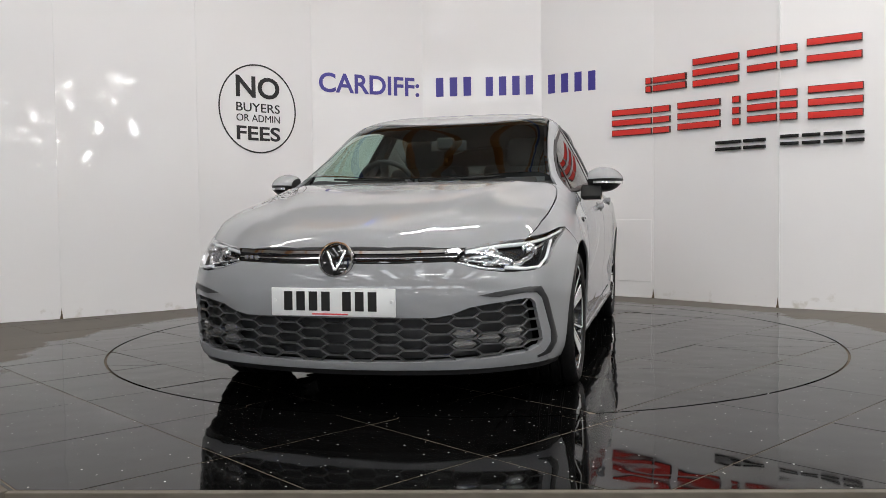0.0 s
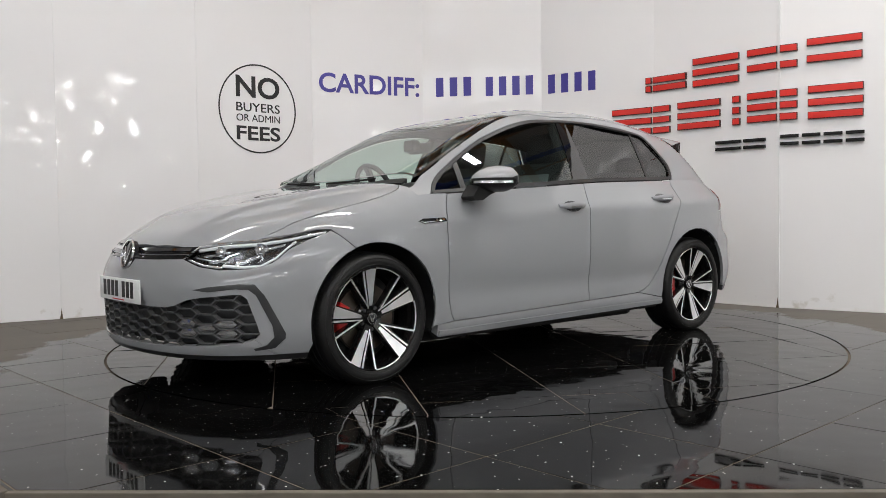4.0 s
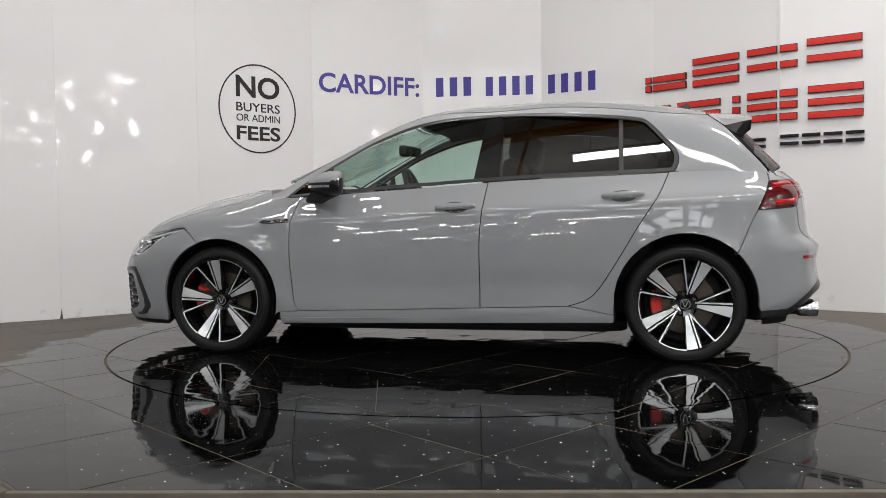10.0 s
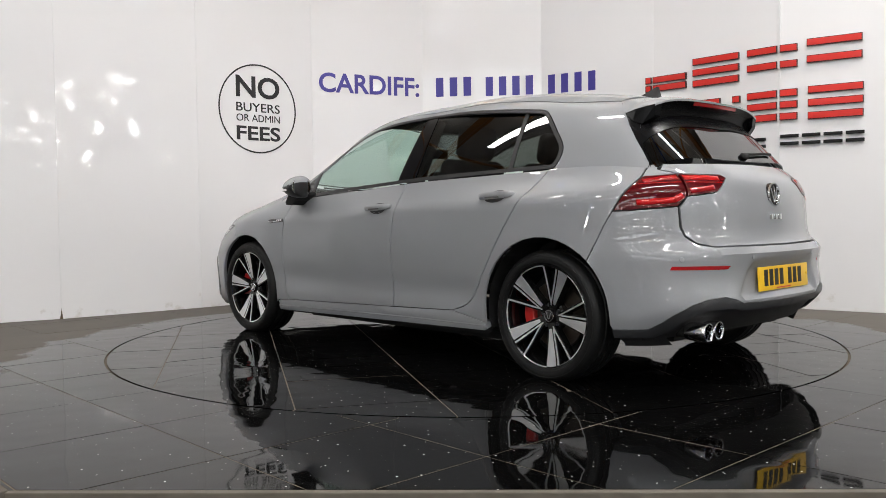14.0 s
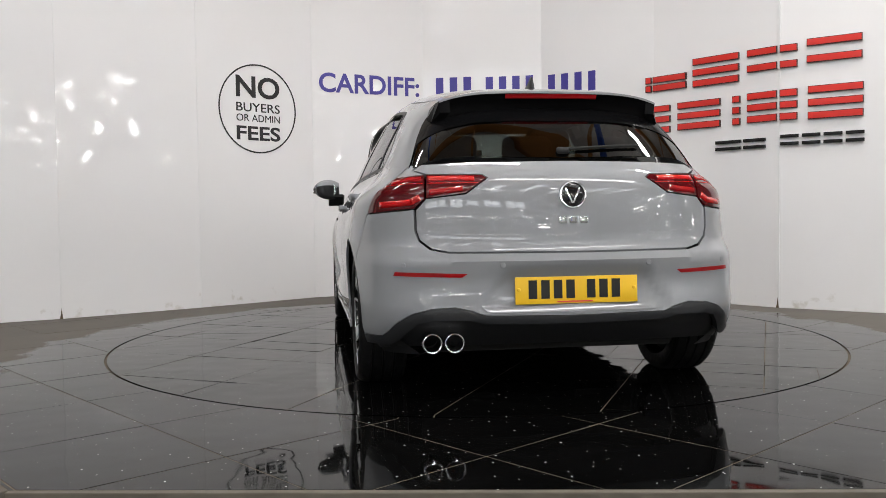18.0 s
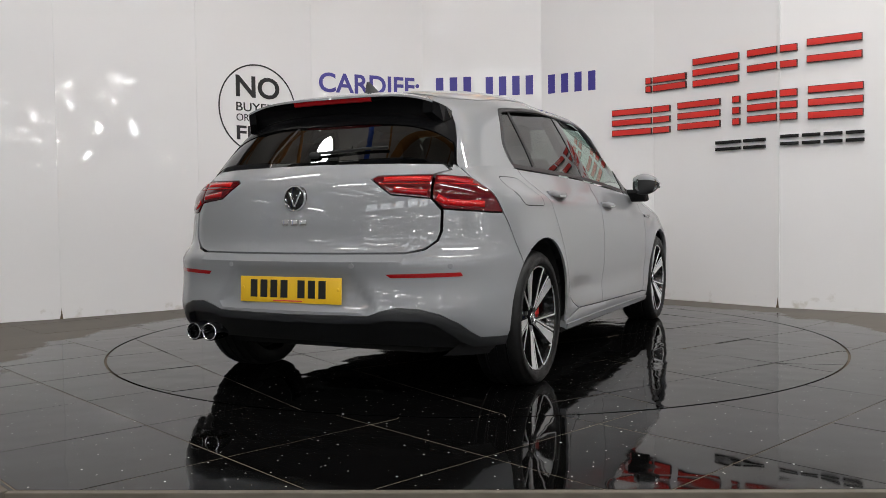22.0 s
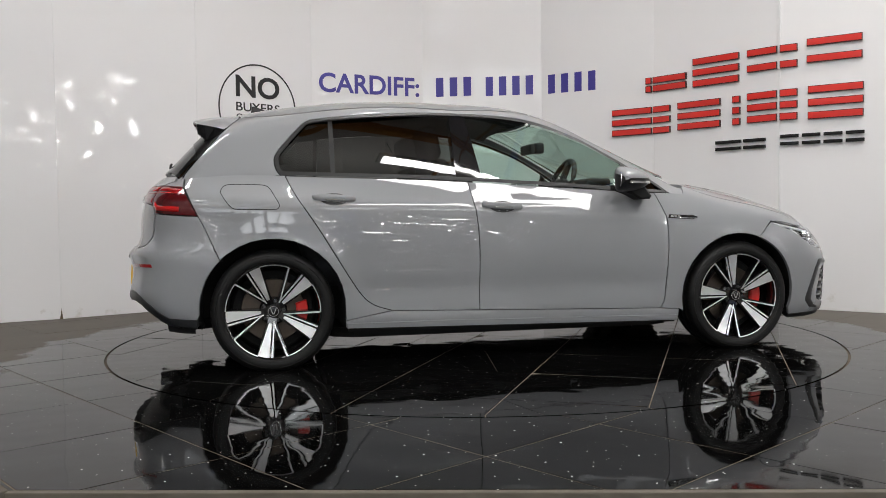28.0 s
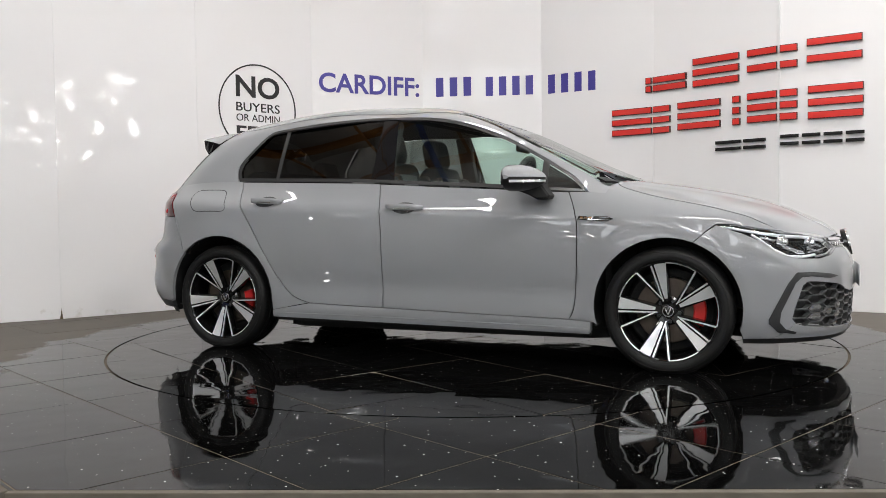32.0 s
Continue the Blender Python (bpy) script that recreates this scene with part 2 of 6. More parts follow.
        nt.links.new(dust.outputs[2], mc.inputs[7])
        mr = nt.nodes.new("ShaderNodeMix")
        nt.links.new(ram.outputs[0], mr.inputs[0])
        nt.links.new(rough, mr.inputs[2])
        mr.inputs[3].default_value = 0.62
        col, rough = mc.outputs[2], mr.outputs[0]
    nt.links.new(col, b.inputs["Base Color"])
    nt.links.new(rough, b.inputs["Roughness"])
    return m


TILE = tile_material("polished_black_granite", False)
TILE_FIXED = tile_material("polished_black_granite_dusty_rim", True)
ripple(TILE, 5.0, 0.0022)
ripple(TILE_FIXED, 5.0, 0.0012)


# ---- mesh helpers ----
def mesh_ob(name, verts, faces, material, parent=None, label="", smooth=False):
    me = bpy.data.meshes.new(name)
    me.from_pydata([tuple(map(float, p)) for p in verts], [], [tuple(map(int, f)) for f in faces])
    me.materials.append(material)
    if smooth:
        me.shade_smooth()
    me.update()
    ob = new(name, me)
    if parent is not None:
        ob.parent = parent
    if label:
        tagged(ob, label)
    return ob


def part(name, bm, material, parent, label="", smooth=True):
    me = bpy.data.meshes.new(name)
    bm.to_mesh(me)
    bm.free()
    me.materials.append(material)
    if smooth:
        me.shade_smooth()
        me.set_sharp_from_angle(angle=radians(32))
    ob = new(name, me)
    if parent is not None:
        ob.parent = parent
    if label:
        tagged(ob, label)
    return ob


def box_bm(sx, sy, sz, m=None, bevel=0.0, seg=2):
    bm = bmesh.new()
    bmesh.ops.create_cube(bm, size=1.0, matrix=Matrix.Diagonal((sx, sy, sz, 1)))
    if bevel:
        bmesh.ops.bevel(bm, geom=bm.edges[:], offset=bevel, segments=seg, affect="EDGES", profile=0.5)
    if m is not None:
        bm.transform(m)
    return bm


def extrude_bm(pts, depth, m=None, bevel=0.0):
    """A flat outline in x, y raised along z by depth."""
    bm = bmesh.new()
    lo = [bm.verts.new((x, y, 0)) for x, y in pts]
    hi = [bm.verts.new((x, y, depth)) for x, y in pts]
    n = len(pts)
    bm.faces.new(lo[::-1])
    top = bm.faces.new(hi)
    for i in range(n):
        bm.faces.new((lo[i], lo[(i + 1) % n], hi[(i + 1) % n], hi[i]))
    bmesh.ops.recalc_face_normals(bm, faces=bm.faces[:])
    if bevel:
        bmesh.ops.bevel(bm, geom=top.edges[:], offset=bevel, segments=1, affect="EDGES")
    if m is not None:
        bm.transform(m)
    return bm


def lathe_bm(profile, seg=48, m=None, closed=False):
    """profile: (radius, height) turned round z."""
    bm = bmesh.new()
    rings = []
    for r, h in profile:
        rings.append([bm.verts.new((r * math.cos(2 * math.pi * i / seg), r * math.sin(2 * math.pi * i / seg), h)) for i in range(seg)])
    pairs = list(zip(rings, rings[1:])) + ([(rings[-1], rings[0])] if closed else [])
    for a, b in pairs:
        for i in range(seg):
            bm.faces.new((a[i], a[(i + 1) % seg], b[(i + 1) % seg], b[i]))
    bmesh.ops.recalc_face_normals(bm, faces=bm.faces[:])
    if m is not None:
        bm.transform(m)
    return bm


def tube_bm(path, radius, seg=8, closed=False):
    """A round tube along a line of points."""
    bm = bmesh.new()
    n = len(path)
    P = [Vector(p) for p in path]
    rings = []
    for i, p in enumerate(P):
        a, b = P[i - 1] if (i or closed) else p, P[(i + 1) % n] if (i < n - 1 or closed) else p
        d = (b - a).normalized()
        up = Vector((0, 0, 1)) if abs(d.z) < 0.9 else Vector((1, 0, 0))
        u = d.cross(up).normalized()
        v = u.cross(d)
        rings.append([bm.verts.new(p + radius * (math.cos(2 * math.pi * k / seg) * u + math.sin(2 * math.pi * k / seg) * v)) for k in range(seg)])
    for i in range(n if closed else n - 1):
        a, b = rings[i], rings[(i + 1) % n]
        for k in range(seg):
            bm.faces.new((a[k], a[(k + 1) % seg], b[(k + 1) % seg], b[k]))
    if not closed:
        bm.faces.new(rings[0][::-1])
        bm.faces.new(rings[-1])
    bmesh.ops.recalc_face_normals(bm, faces=bm.faces[:])
    return bm


def join_bm(parts):
    out = bmesh.new()
    for b in parts:
        me = bpy.data.meshes.new("tmp")
        b.to_mesh(me)
        b.free()
        out.from_mesh(me)
        bpy.data.meshes.remove(me)
    return out


def thing(name, label, category, group="", at=(0, 0, 0)):
    ob = new(name)
    ob.location = at
    ob.empty_display_size = 0.1
    return tagged(ob, label, category, group)


def text_mesh(body, width, height, depth, offset=0.0):
    """A word in the built-in font as a flat mesh, fitted to width by height, its lower left at the origin, in x, y."""
    cu = bpy.data.curves.new("word", "FONT")
    cu.body, cu.extrude, cu.offset = body, 0.02, offset
    cu.resolution_u = 4
    ob = new("word", cu)
    dg = bpy.context.evaluated_depsgraph_get()
    me = bpy.data.meshes.new_from_object(ob.evaluated_get(dg))
    bpy.data.objects.remove(ob)
    bpy.data.curves.remove(cu)
    co = np.array([v.co[:] for v in me.vertices])
    lo, hi = co.min(0), co.max(0)
    for v in me.vertices:
        v.co = ((v.co.x - lo[0]) / (hi[0] - lo[0]) * width, (v.co.y - lo[1]) / (hi[1] - lo[1]) * height, (v.co.z - lo[2]) / (hi[2] - lo[2]) * depth)
    return me


# ---- the place ----
# seams of the curved panel wall, left to right, on the floor
SEAMS = [(-4.733, 0.243), (-3.687, 0.843), (-3.237, 1.111), (-2.356, 1.854), (-1.511, 2.710), (-0.473, 3.254), (0.715, 3.077), (1.666, 2.344), (2.487, 1.485), (3.488, 0.815), (4.434, 0.083)]
WALL_H = 3.35


def wall_frame(p, q):
    """x along the wall, y up, z out of it towards the turntable."""
    d = (Vector(q) - Vector(p)).normalized()
    n = Vector((d.y, -d.x, 0))
    return Matrix(((d.x, 0, n.x, p[0]), (d.y, 0, n.y, p[1]), (0, 1, 0, 0), (0, 0, 0, 1)))


def build_wall():
    wall = tagged(new("wall_back"), "curved white backdrop wall of glossy upright panels", "wall", kind="structure")
    for i, (p, q) in enumerate(zip(SEAMS, SEAMS[1:])):
        L = (Vector(q) - Vector(p)).length
        bm = bmesh.new()
        x0, x1 = 0.0015, L - 0.0015
        zs = [0.0, WALL_H]
        pts = [(x0, zs[0]), (x1, zs[0]), (x1, zs[1]), (x0, zs[1])]
        bm = extrude_bm(pts, 0.03, wall_frame(p, q) @ Matrix.Translation((0, 0, -0.03)), 0.0015)
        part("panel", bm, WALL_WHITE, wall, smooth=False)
        # narrow cover strip on the joint
        wide = 0.022 if i in (7, 8) else 0.006
        sb = extrude_bm([(L - wide / 2, 0.0), (L + wide / 2, 0.0), (L + wide / 2, WALL_H - 0.02), (L - wide / 2, WALL_H - 0.02)], 0.007 if i in (7, 8) else 0.0028, wall_frame(p, q), 0.001)
        part("joint_strip", sb, WALL_TRIM, wall, smooth=False)
        # rusty foot of the joint
        if i in (1, 6, 7, 8):
            f0 = L - 0.016
            part("joint_foot", extrude_bm([(f0, 0.0), (L + 0.010, 0.0), (L + 0.006, 0.035), (L - 0.001, 0.085), (L - 0.006, 0.03)], 0.0085, wall_frame(p, q)), RUST, wall, "rusty brown joint foot", smooth=False)
    # low access panel set into the wall
    m = wall_frame(SEAMS[6], SEAMS[7])
    L = (Vector(SEAMS[7]) - Vector(SEAMS[6])).length
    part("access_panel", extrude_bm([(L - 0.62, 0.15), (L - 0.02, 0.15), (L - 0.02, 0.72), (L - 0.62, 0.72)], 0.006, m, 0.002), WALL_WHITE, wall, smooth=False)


build_wall()

TILE_W = 0.606
GAP = 0.0026


def square(cx, cy, h, n=14):
    pts = []
    c = [(-h, -h), (h, -h), (h, h), (-h, h)]
    for i in range(4):
        (ax, ay), (bx, by) = c[i], c[(i + 1) % 4]
        for k in range(n):
            pts.append((cx + ax + (bx - ax) * k / n, cy + ay + (by - ay) * k / n))
    return pts


def turned(pts, deg):
    c, s = math.cos(radians(deg)), math.sin(radians(deg))
    return [(c * x - s * y, s * x + c * y) for x, y in pts]


def arc(a, b, r, n=10):
    """Points on the circle between two of its points, the short way."""
    t0, t1 = math.atan2(a[1], a[0]), math.atan2(b[1], b[0])
    d = (t1 - t0 + math.pi) % (2 * math.pi) - math.pi
    return [(r * math.cos(t0 + d * k / n), r * math.sin(t0 + d * k / n)) for k in range(n + 1)]


def inside_disc(pts, r):
    keep = [math.hypot(*p) <= r for p in pts]
    if all(keep):
        return pts
    if not any(keep):
        return None
    n = len(pts)
    s = next(i for i in range(n) if keep[i] and not keep[i - 1])
    out, i = [], 0
    order = [(s + k) % n for k in range(n)]
    last = None
    for j in order:
        if keep[j]:
            if last is not None and not keep[(j - 1) % n]:
                out += arc(last, pts[j], r)
            out.append(pts[j])
            last = pts[j]
    out += arc(last, pts[s], r)
    return out


def outside_disc(pts, r):
    keep = [math.hypot(*p) >= r for p in pts]
    if all(keep):
        return [pts]
    if not any(keep):
        return []
    n = len(pts)
    runs = []
    for s in range(n):
        if keep[s] and not keep[s - 1]:
            run, j = [], s
            while keep[j]:
                run.append(pts[j])
                j = (j + 1) % n
            if len(run) > 2:
                runs.append(run + arc(run[-1], run[0], r))
    return runs


def clip(pts, nx, ny, d):
    """Keeps nx x + ny y <= d."""
    out = []
    n = len(pts)
    for i in range(n):
        a, b = pts[i], pts[(i + 1) % n]
        da, db = nx * a[0] + ny * a[1] - d, nx * b[0] + ny * b[1] - d
        if da <= 0:
            out.append(a)
        if (da < 0 < db) or (db < 0 < da):
            k = da / (da - db)
            out.append((a[0] + (b[0] - a[0]) * k, a[1] + (b[1] - a[1]) * k))
    return out


def thin(pts):
    """Drops the points that lie on straight runs."""
    out = []
    n = len(pts)
    pts = [p for i, p in enumerate(pts) if math.dist(p, pts[i - 1]) > 1e-5]
    n = len(pts)
    for i in range(n):
        a, b, c = pts[i - 1], pts[i], pts[(i + 1) % n]
        cr = (b[0] - a[0]) * (c[1] - b[1]) - (b[1] - a[1]) * (c[0] - b[0])
        if abs(cr) > 1e-7:
            out.append(b)
    return out


PLAT = [(0, -1, 3.075), (-0.7071, -0.7071, 3.135), (0.7071, -0.7071, 3.135), (-1, 0, 4.6), (1, 0, 4.4), (0, 1, 3.6)]
PLAT_H = 0.18
TILE_RNG = random.Random(5)


def tile_ob(pts, parent, material, sag=0.0018):
    pts = thin(pts)
    if len(pts) < 3:
        return
    area2 = abs(sum(a[0] * b[1] - a[1] * b[0] for a, b in zip(pts, pts[1:] + pts[:1])))
    if area2 < 0.0002:
        return
    cx, cy = sum(p[0] for p in pts) / len(pts), sum(p[1] for p in pts) / len(pts)
    kx, ky, k0 = TILE_RNG.uniform(-sag, sag), TILE_RNG.uniform(-sag, sag), TILE_RNG.uniform(-0.0003, 0.0003)
    n = len(pts)
    top = [(x, y, kx * (x - cx) + ky * (y - cy) + k0) for x, y in pts]
    low = [(x, y, -0.012) for x, y in pts]
    faces = [tuple(range(n))] + [(n + i, n + (i + 1) % n, (i + 1) % n, i) for i in range(n)]
    return mesh_ob("tile", top + low, faces, material, parent)


def build_platform():
    # slab under the tiles, with an octagonal front
    poly = [(-6, -6), (6, -6), (6, 6), (-6, 6)]
    for c in PLAT:
        poly = clip(poly, *c)
    slab = part("floor", extrude_bm(poly, PLAT_H - 0.0125, Matrix.Translation((0, 0, -PLAT_H))), GROUT, None, smooth=False)
    tagged(slab, "raised platform floor of polished black granite tiles with brown grout", "floor", kind="structure")
    # worn edging board round the platform's rim
    for i in range(len(poly)):
        a, b = poly[i], poly[(i + 1) % len(poly)]
        if min(a[1], b[1]) > -1.0:
            continue
        d = (Vector(b) - Vector(a)).normalized()
        m = Matrix(((d.x, d.y, 0, a[0]), (d.y, -d.x, 0, a[1]), (0, 0, 1, -PLAT_H), (0, 0, 0, 1)))
        bm = box_bm((Vector(b) - Vector(a)).length, 0.028, PLAT_H - 0.001, m @ Matrix.Translation(((Vector(b) - Vector(a)).length / 2, 0.012, (PLAT_H - 0.001) / 2)), 0.003)
        part("edging", bm, EDGE_WOOD, slab, "worn brown edging board", smooth=False)
    h = TILE_W / 2 - GAP
    GV, GF = [], []
    for i in range(-9, 10):
        for j in range(-9, 10):
            # joints run at 45 degrees to the camera's line
            u, v = (i + 0.5) * TILE_W + 0.153, (j + 0.5) * TILE_W - 0.092
            pts = turned(square(u, v, h), -45)
            if math.hypot(*turned([(u, v)], -45)[0]) > 6.6:
                continue
            for run in outside_disc(pts, DISC_R + 0.006):
                for c in PLAT:
                    run = clip(run, *c)
                    if len(run) < 3:
                        break
                if len(run) >= 3:
                    tile_ob(run, slab, TILE_FIXED)
            for run in outside_disc(turned(square(u, v, TILE_W / 2), -45), DISC_R + 0.006):
                for c in PLAT:
                    run = clip(run, *c)
                    if len(run) < 3:
                        break
                if len(run) >= 3:
                    run = thin(run)
                    GF.append(tuple(range(len(GV), len(GV) + len(run))))
                    GV += [(x, y, -0.0012) for x, y in run]
    tagged(mesh_ob("grout", GV, GF, GROUT, slab), kind="stuff")
    # the turning disc
    disc = new("turntable")
    tagged(disc, "round turntable of polished black granite tiles flush in the floor", "turntable")
    bm = lathe_bm([(0.001, -0.011), (DISC_R - 0.010, -0.011), (DISC_R - 0.010, -0.0013), (0.001, -0.0013)], 128)
    part("bed", bm, GROUT, disc, smooth=False)
    for i in range(-5, 5):
        for j in range(-5, 5):
            u, v = (i + 0.5) * TILE_W + 0.03, (j + 0.5) * TILE_W + 0.043
            pts = inside_disc(turned(square(u, v, h), DISC_GRID), DISC_R - 0.008)
            if not pts:
                continue
            # some tiles are cut into two pieces
            if TILE_RNG.random() < 0.30:
                a = radians(DISC_GRID + TILE_RNG.choice((0, 90, 45, 20)))
                nx, ny = math.cos(a), math.sin(a)
                c = turned([(u, v)], DISC_GRID)[0]
                dd = nx * c[0] + ny * c[1] + TILE_RNG.uniform(-0.12, 0.12)
                tile_ob(clip(pts, nx, ny, dd - 0.0012), disc, TILE, 0.0028)
                tile_ob(clip(pts, -nx, -ny, -dd - 0.0012), disc, TILE, 0.0028)
            else:
                tile_ob(pts, disc, TILE, 0.0028)
    # chipped joints between some tiles, their shadow laid on as flat black strips
    rng = random.Random(17)
    for k in range(26):
        on_disc = k < 16
        g = DISC_GRID if on_disc else -45
        line = rng.randint(-3, 3) * TILE_W + (0.03 if on_disc else 0.153)
        cross = rng.randint(-3, 3) * TILE_W + (0.043 if on_disc else -0.092)
        s0, ln, w = rng.uniform(-1.7, 1.3), rng.uniform(0.12, 0.5), rng.uniform(0.004, 0.010)
        if rng.random() < 0.5:
            q = [(line - w / 2, s0), (line + w / 2, s0 + 0.01), (line + w * 0.3, s0 + ln), (line - w * 0.2, s0 + ln)]
        else:
            q = [(s0, cross - w / 2), (s0 + ln, cross - w * 0.2), (s0 + ln, cross + w * 0.3), (s0 + 0.01, cross + w / 2)]
        q = turned(q, g)
        r = [math.hypot(*p) for p in q]
        if (on_disc and max(r) > DISC_R - 0.05) or (not on_disc and min(r) < DISC_R + 0.05) or min(p[1] for p in q) < -2.9 or max(p[1] for p in q) > 1.6:
            continue
        mesh_ob("chipped_joint_shadow", [(x, y, 0.0018) for x, y in q], [(0, 1, 2, 3)], BLACK_MATT, disc if on_disc else slab)
    return disc


DISC_GRID = -30.0
turntable = build_platform()


def build_hall():
    x0, x1, y0, y1, z0, z1 = -HALL_X, HALL_X, HALL_Y0, HALL_Y1, -PLAT_H, HALL_Z
    g = part("ground", box_bm(x1 - x0 + 0.6, y1 - y0 + 0.6, 0.2, Matrix.Translation(((x0 + x1) / 2, (y0 + y1) / 2, z0 - 0.1))), HALL_FLOOR, None, smooth=False)
    tagged(g, "plain grey concrete hall floor round the platform", "floor", kind="structure")
    for name, sx, sy, cx, cy in (("wall_south", x1 - x0, 0.2, 0, y0 - 0.1), ("wall_north", x1 - x0, 0.2, 0, y1 + 0.1), ("wall_west", 0.2, y1 - y0 - 0.01, x0 - 0.1, (y0 + y1) / 2), ("wall_east", 0.2, y1 - y0 - 0.01, x1 + 0.1, (y0 + y1) / 2)):
        w = part(name, box_bm(sx, sy, z1 - z0, Matrix.Translation((cx, cy, (z0 + z1) / 2))), HALL_WALL, None, smooth=False)
        tagged(w, "plain grey clad hall wall", "wall", kind="structure")
    c = part("ceiling", box_bm(x1 - x0 + 0.4, y1 - y0 + 0.4, 0.15, Matrix.Translation((0, (y0 + y1) / 2, z1 + 0.08))), HALL_ROOF, None, smooth=False)
    tagged(c, "grey sheet roof of the hall", "ceiling", kind="structure")
    # translucent skylight sheets in the roof
    for k in range(10):
        sk = thing("skylight", "pale translucent skylight strip in the grey roof", "skylight", "roof skylights", (-7.6 + 1.7 * k, -8.4, z1 - 0.05))
        part("sheet", box_bm(0.42, 3.6, 0.03, None, 0.004), ROOF_SHEET, sk)
        for s in (-1, 1):
            part("frame", box_bm(0.05, 3.7, 0.06, Matrix.Translation((s * 0.235, 0, 0.0)), 0.004), HALL_WALL, sk)
    # ochre roof beams and blue columns
    for by in (-11.2, -6.2, -3.0, -1.4, 0.4, 2.6, 5.4, 8.2):
        b = thing("roof_beam", "ochre painted steel roof beam", "beam", "roof beams", (0, by, z1 - 0.32))
        part("web", box_bm(2 * HALL_X - 0.02, 0.03, 0.4, None, 0.004), BEAM_OCHRE, b)
        for s in (-1, 1):
            part("flange", box_bm(2 * HALL_X - 0.02, 0.18, 0.025, Matrix.Translation((0, 0, s * 0.21)), 0.004), BEAM_OCHRE, b)
    # slim diagonal rafters and blue tie bars
    for k in range(7):
        x = -6.0 + 2.0 * k
        b = thing("rafter", "slim ochre steel rafter under the roof", "beam", "rafters", (x, -1.8, z1 - 0.62))
        part("bar", tube_bm([(-0.9, -4.2, 0), (0.9, 4.2, 0)], 0.035, 6), BEAM_OCHRE, b)
    for k in range(15):
        b = thing("rafter", "ochre steel rafter under the roof behind the backdrop", "beam", "rafters", (-5.6 + 0.8 * k, 6.4, z1 - 0.62))
        lean = (1.5, -0.7, 1.1, -1.3, 0.3)[k % 5]
        part("bar", box_bm(0.07, 7.6, 0.16, Matrix.Rotation(math.atan2(lean, 4.1), 4, "Z"), 0.008), BEAM_OCHRE, b)
    for x, dx, yy in ((-2.6, 1.2, -1.5), (2.4, -0.8, -1.5), (5.2, 1.0, -1.5), (-1.7, 0.5, 6.6), (0.6, -0.5, 6.6)):
        b = thing("tie_bar", "blue steel tie bar under the roof", "beam", "tie bars", (x, yy, z1 - (0.74 if yy < 0 else 0.66)))
        part("bar", tube_bm([(-dx, -4.0, 0), (0, 0, 0.1), (dx, 4.0, 0)], 0.07, 8), BEAM_BLUE, b)
    for bx, by in ((-3.2, -11.6), (3.4, -11.6), (-6.8, -4.0), (6.8, -4.0)):
        b = thing("steel_column", "blue painted steel column", "column", "hall columns", (bx, by, z0))
        part("shaft", box_bm(0.24, 0.24, z1 - z0 - 0.56, Matrix.Translation((0, 0, (z1 - z0 - 0.56) / 2)), 0.01), BEAM_BLUE, b)
    for ax in (-3.6, 0.0, 3.6):
        # the rows at y 1.9 and 7.4 are added housings below the upward lights
        for ay in (-7.2, -4.0, -0.5, 1.9, 7.4):
            if ay == -4.0 and ax > -1:
                continue
            l = thing("ceiling_lamp", "long white ceiling lamp on two rods", "lamp", "ceiling lamps", (ax, ay, 5.13))
            part("housing", box_bm(1.56, 0.26, 0.09, Matrix.Translation((0, 0, 0.0)), 0.012), WALL_TRIM, l)
            for s in (-0.5, 0.5):
                part("rod", tube_bm([(s, 0, 0.045), (s, 0, z1 - 5.13)], 0.008, 6), SATIN_METAL, l)

    l = thing("strip_lamp", "long white strip lamp on four rods", "lamp", "", (STRIP_LAMP[0], STRIP_LAMP[1], STRIP_LAMP[2] + 0.08))
    part("housing", box_bm(4.1, 0.40, 0.09, None, 0.012), WALL_TRIM, l)
    for s in (-1.8, -0.6, 0.6, 1.8):
        part("rod", tube_bm([(s, 0, 0.045), (s, 0, z1 - STRIP_LAMP[2] - 0.08)], 0.008, 6), SATIN_METAL, l)
    # bright round work lamps and short tubes on the east and west walls
    for wx, wy, wz, rad in ((x1, -6.6, 2.9, 0.07), (x1, -6.75, 2.35, 0.045), (x1, -4.4, 1.8, 0.05), (x1, -5.7, 1.95, 0.04), (x1, -7.3, 3.5, 0.04), (x1, -7.6, 2.7, 0.03), (x1, -8.2, 1.6, 0.04), (x1, -7.0, 1.2, 0.03), (x1, -6.2, 3.3, 0.03), (x1, -5.4, 2.7, 0.04), (x1, -8.7, 2.4, 0.03), (x1, -6.4, 0.8, 0.03), (x1, -5.0, 3.6, 0.03), (x0, -7.0, 2.6, 0.07), (x0, -5.2, 2.2, 0.045)):
        sg = -1 if wx > 0 else 1
        l = thing("wall_lamp", "round bright wall lamp with a grey housing", "lamp", "wall lamps", (wx, wy, wz))
        rm = Matrix.Rotation(radians(90 * sg), 4, "Y")
        part("housing", lathe_bm([(0.001, 0.0), (rad * 0.8, 0.0), (rad * 1.2, 0.10), (rad * 1.2, 0.12), (rad * 1.05, 0.12)], 24, rm), TRIM_GREY, l)
        part("diffuser", lathe_bm([(0.0005, 0.118), (rad * 1.05, 0.116)], 24, rm), LAMP_WORK, l)
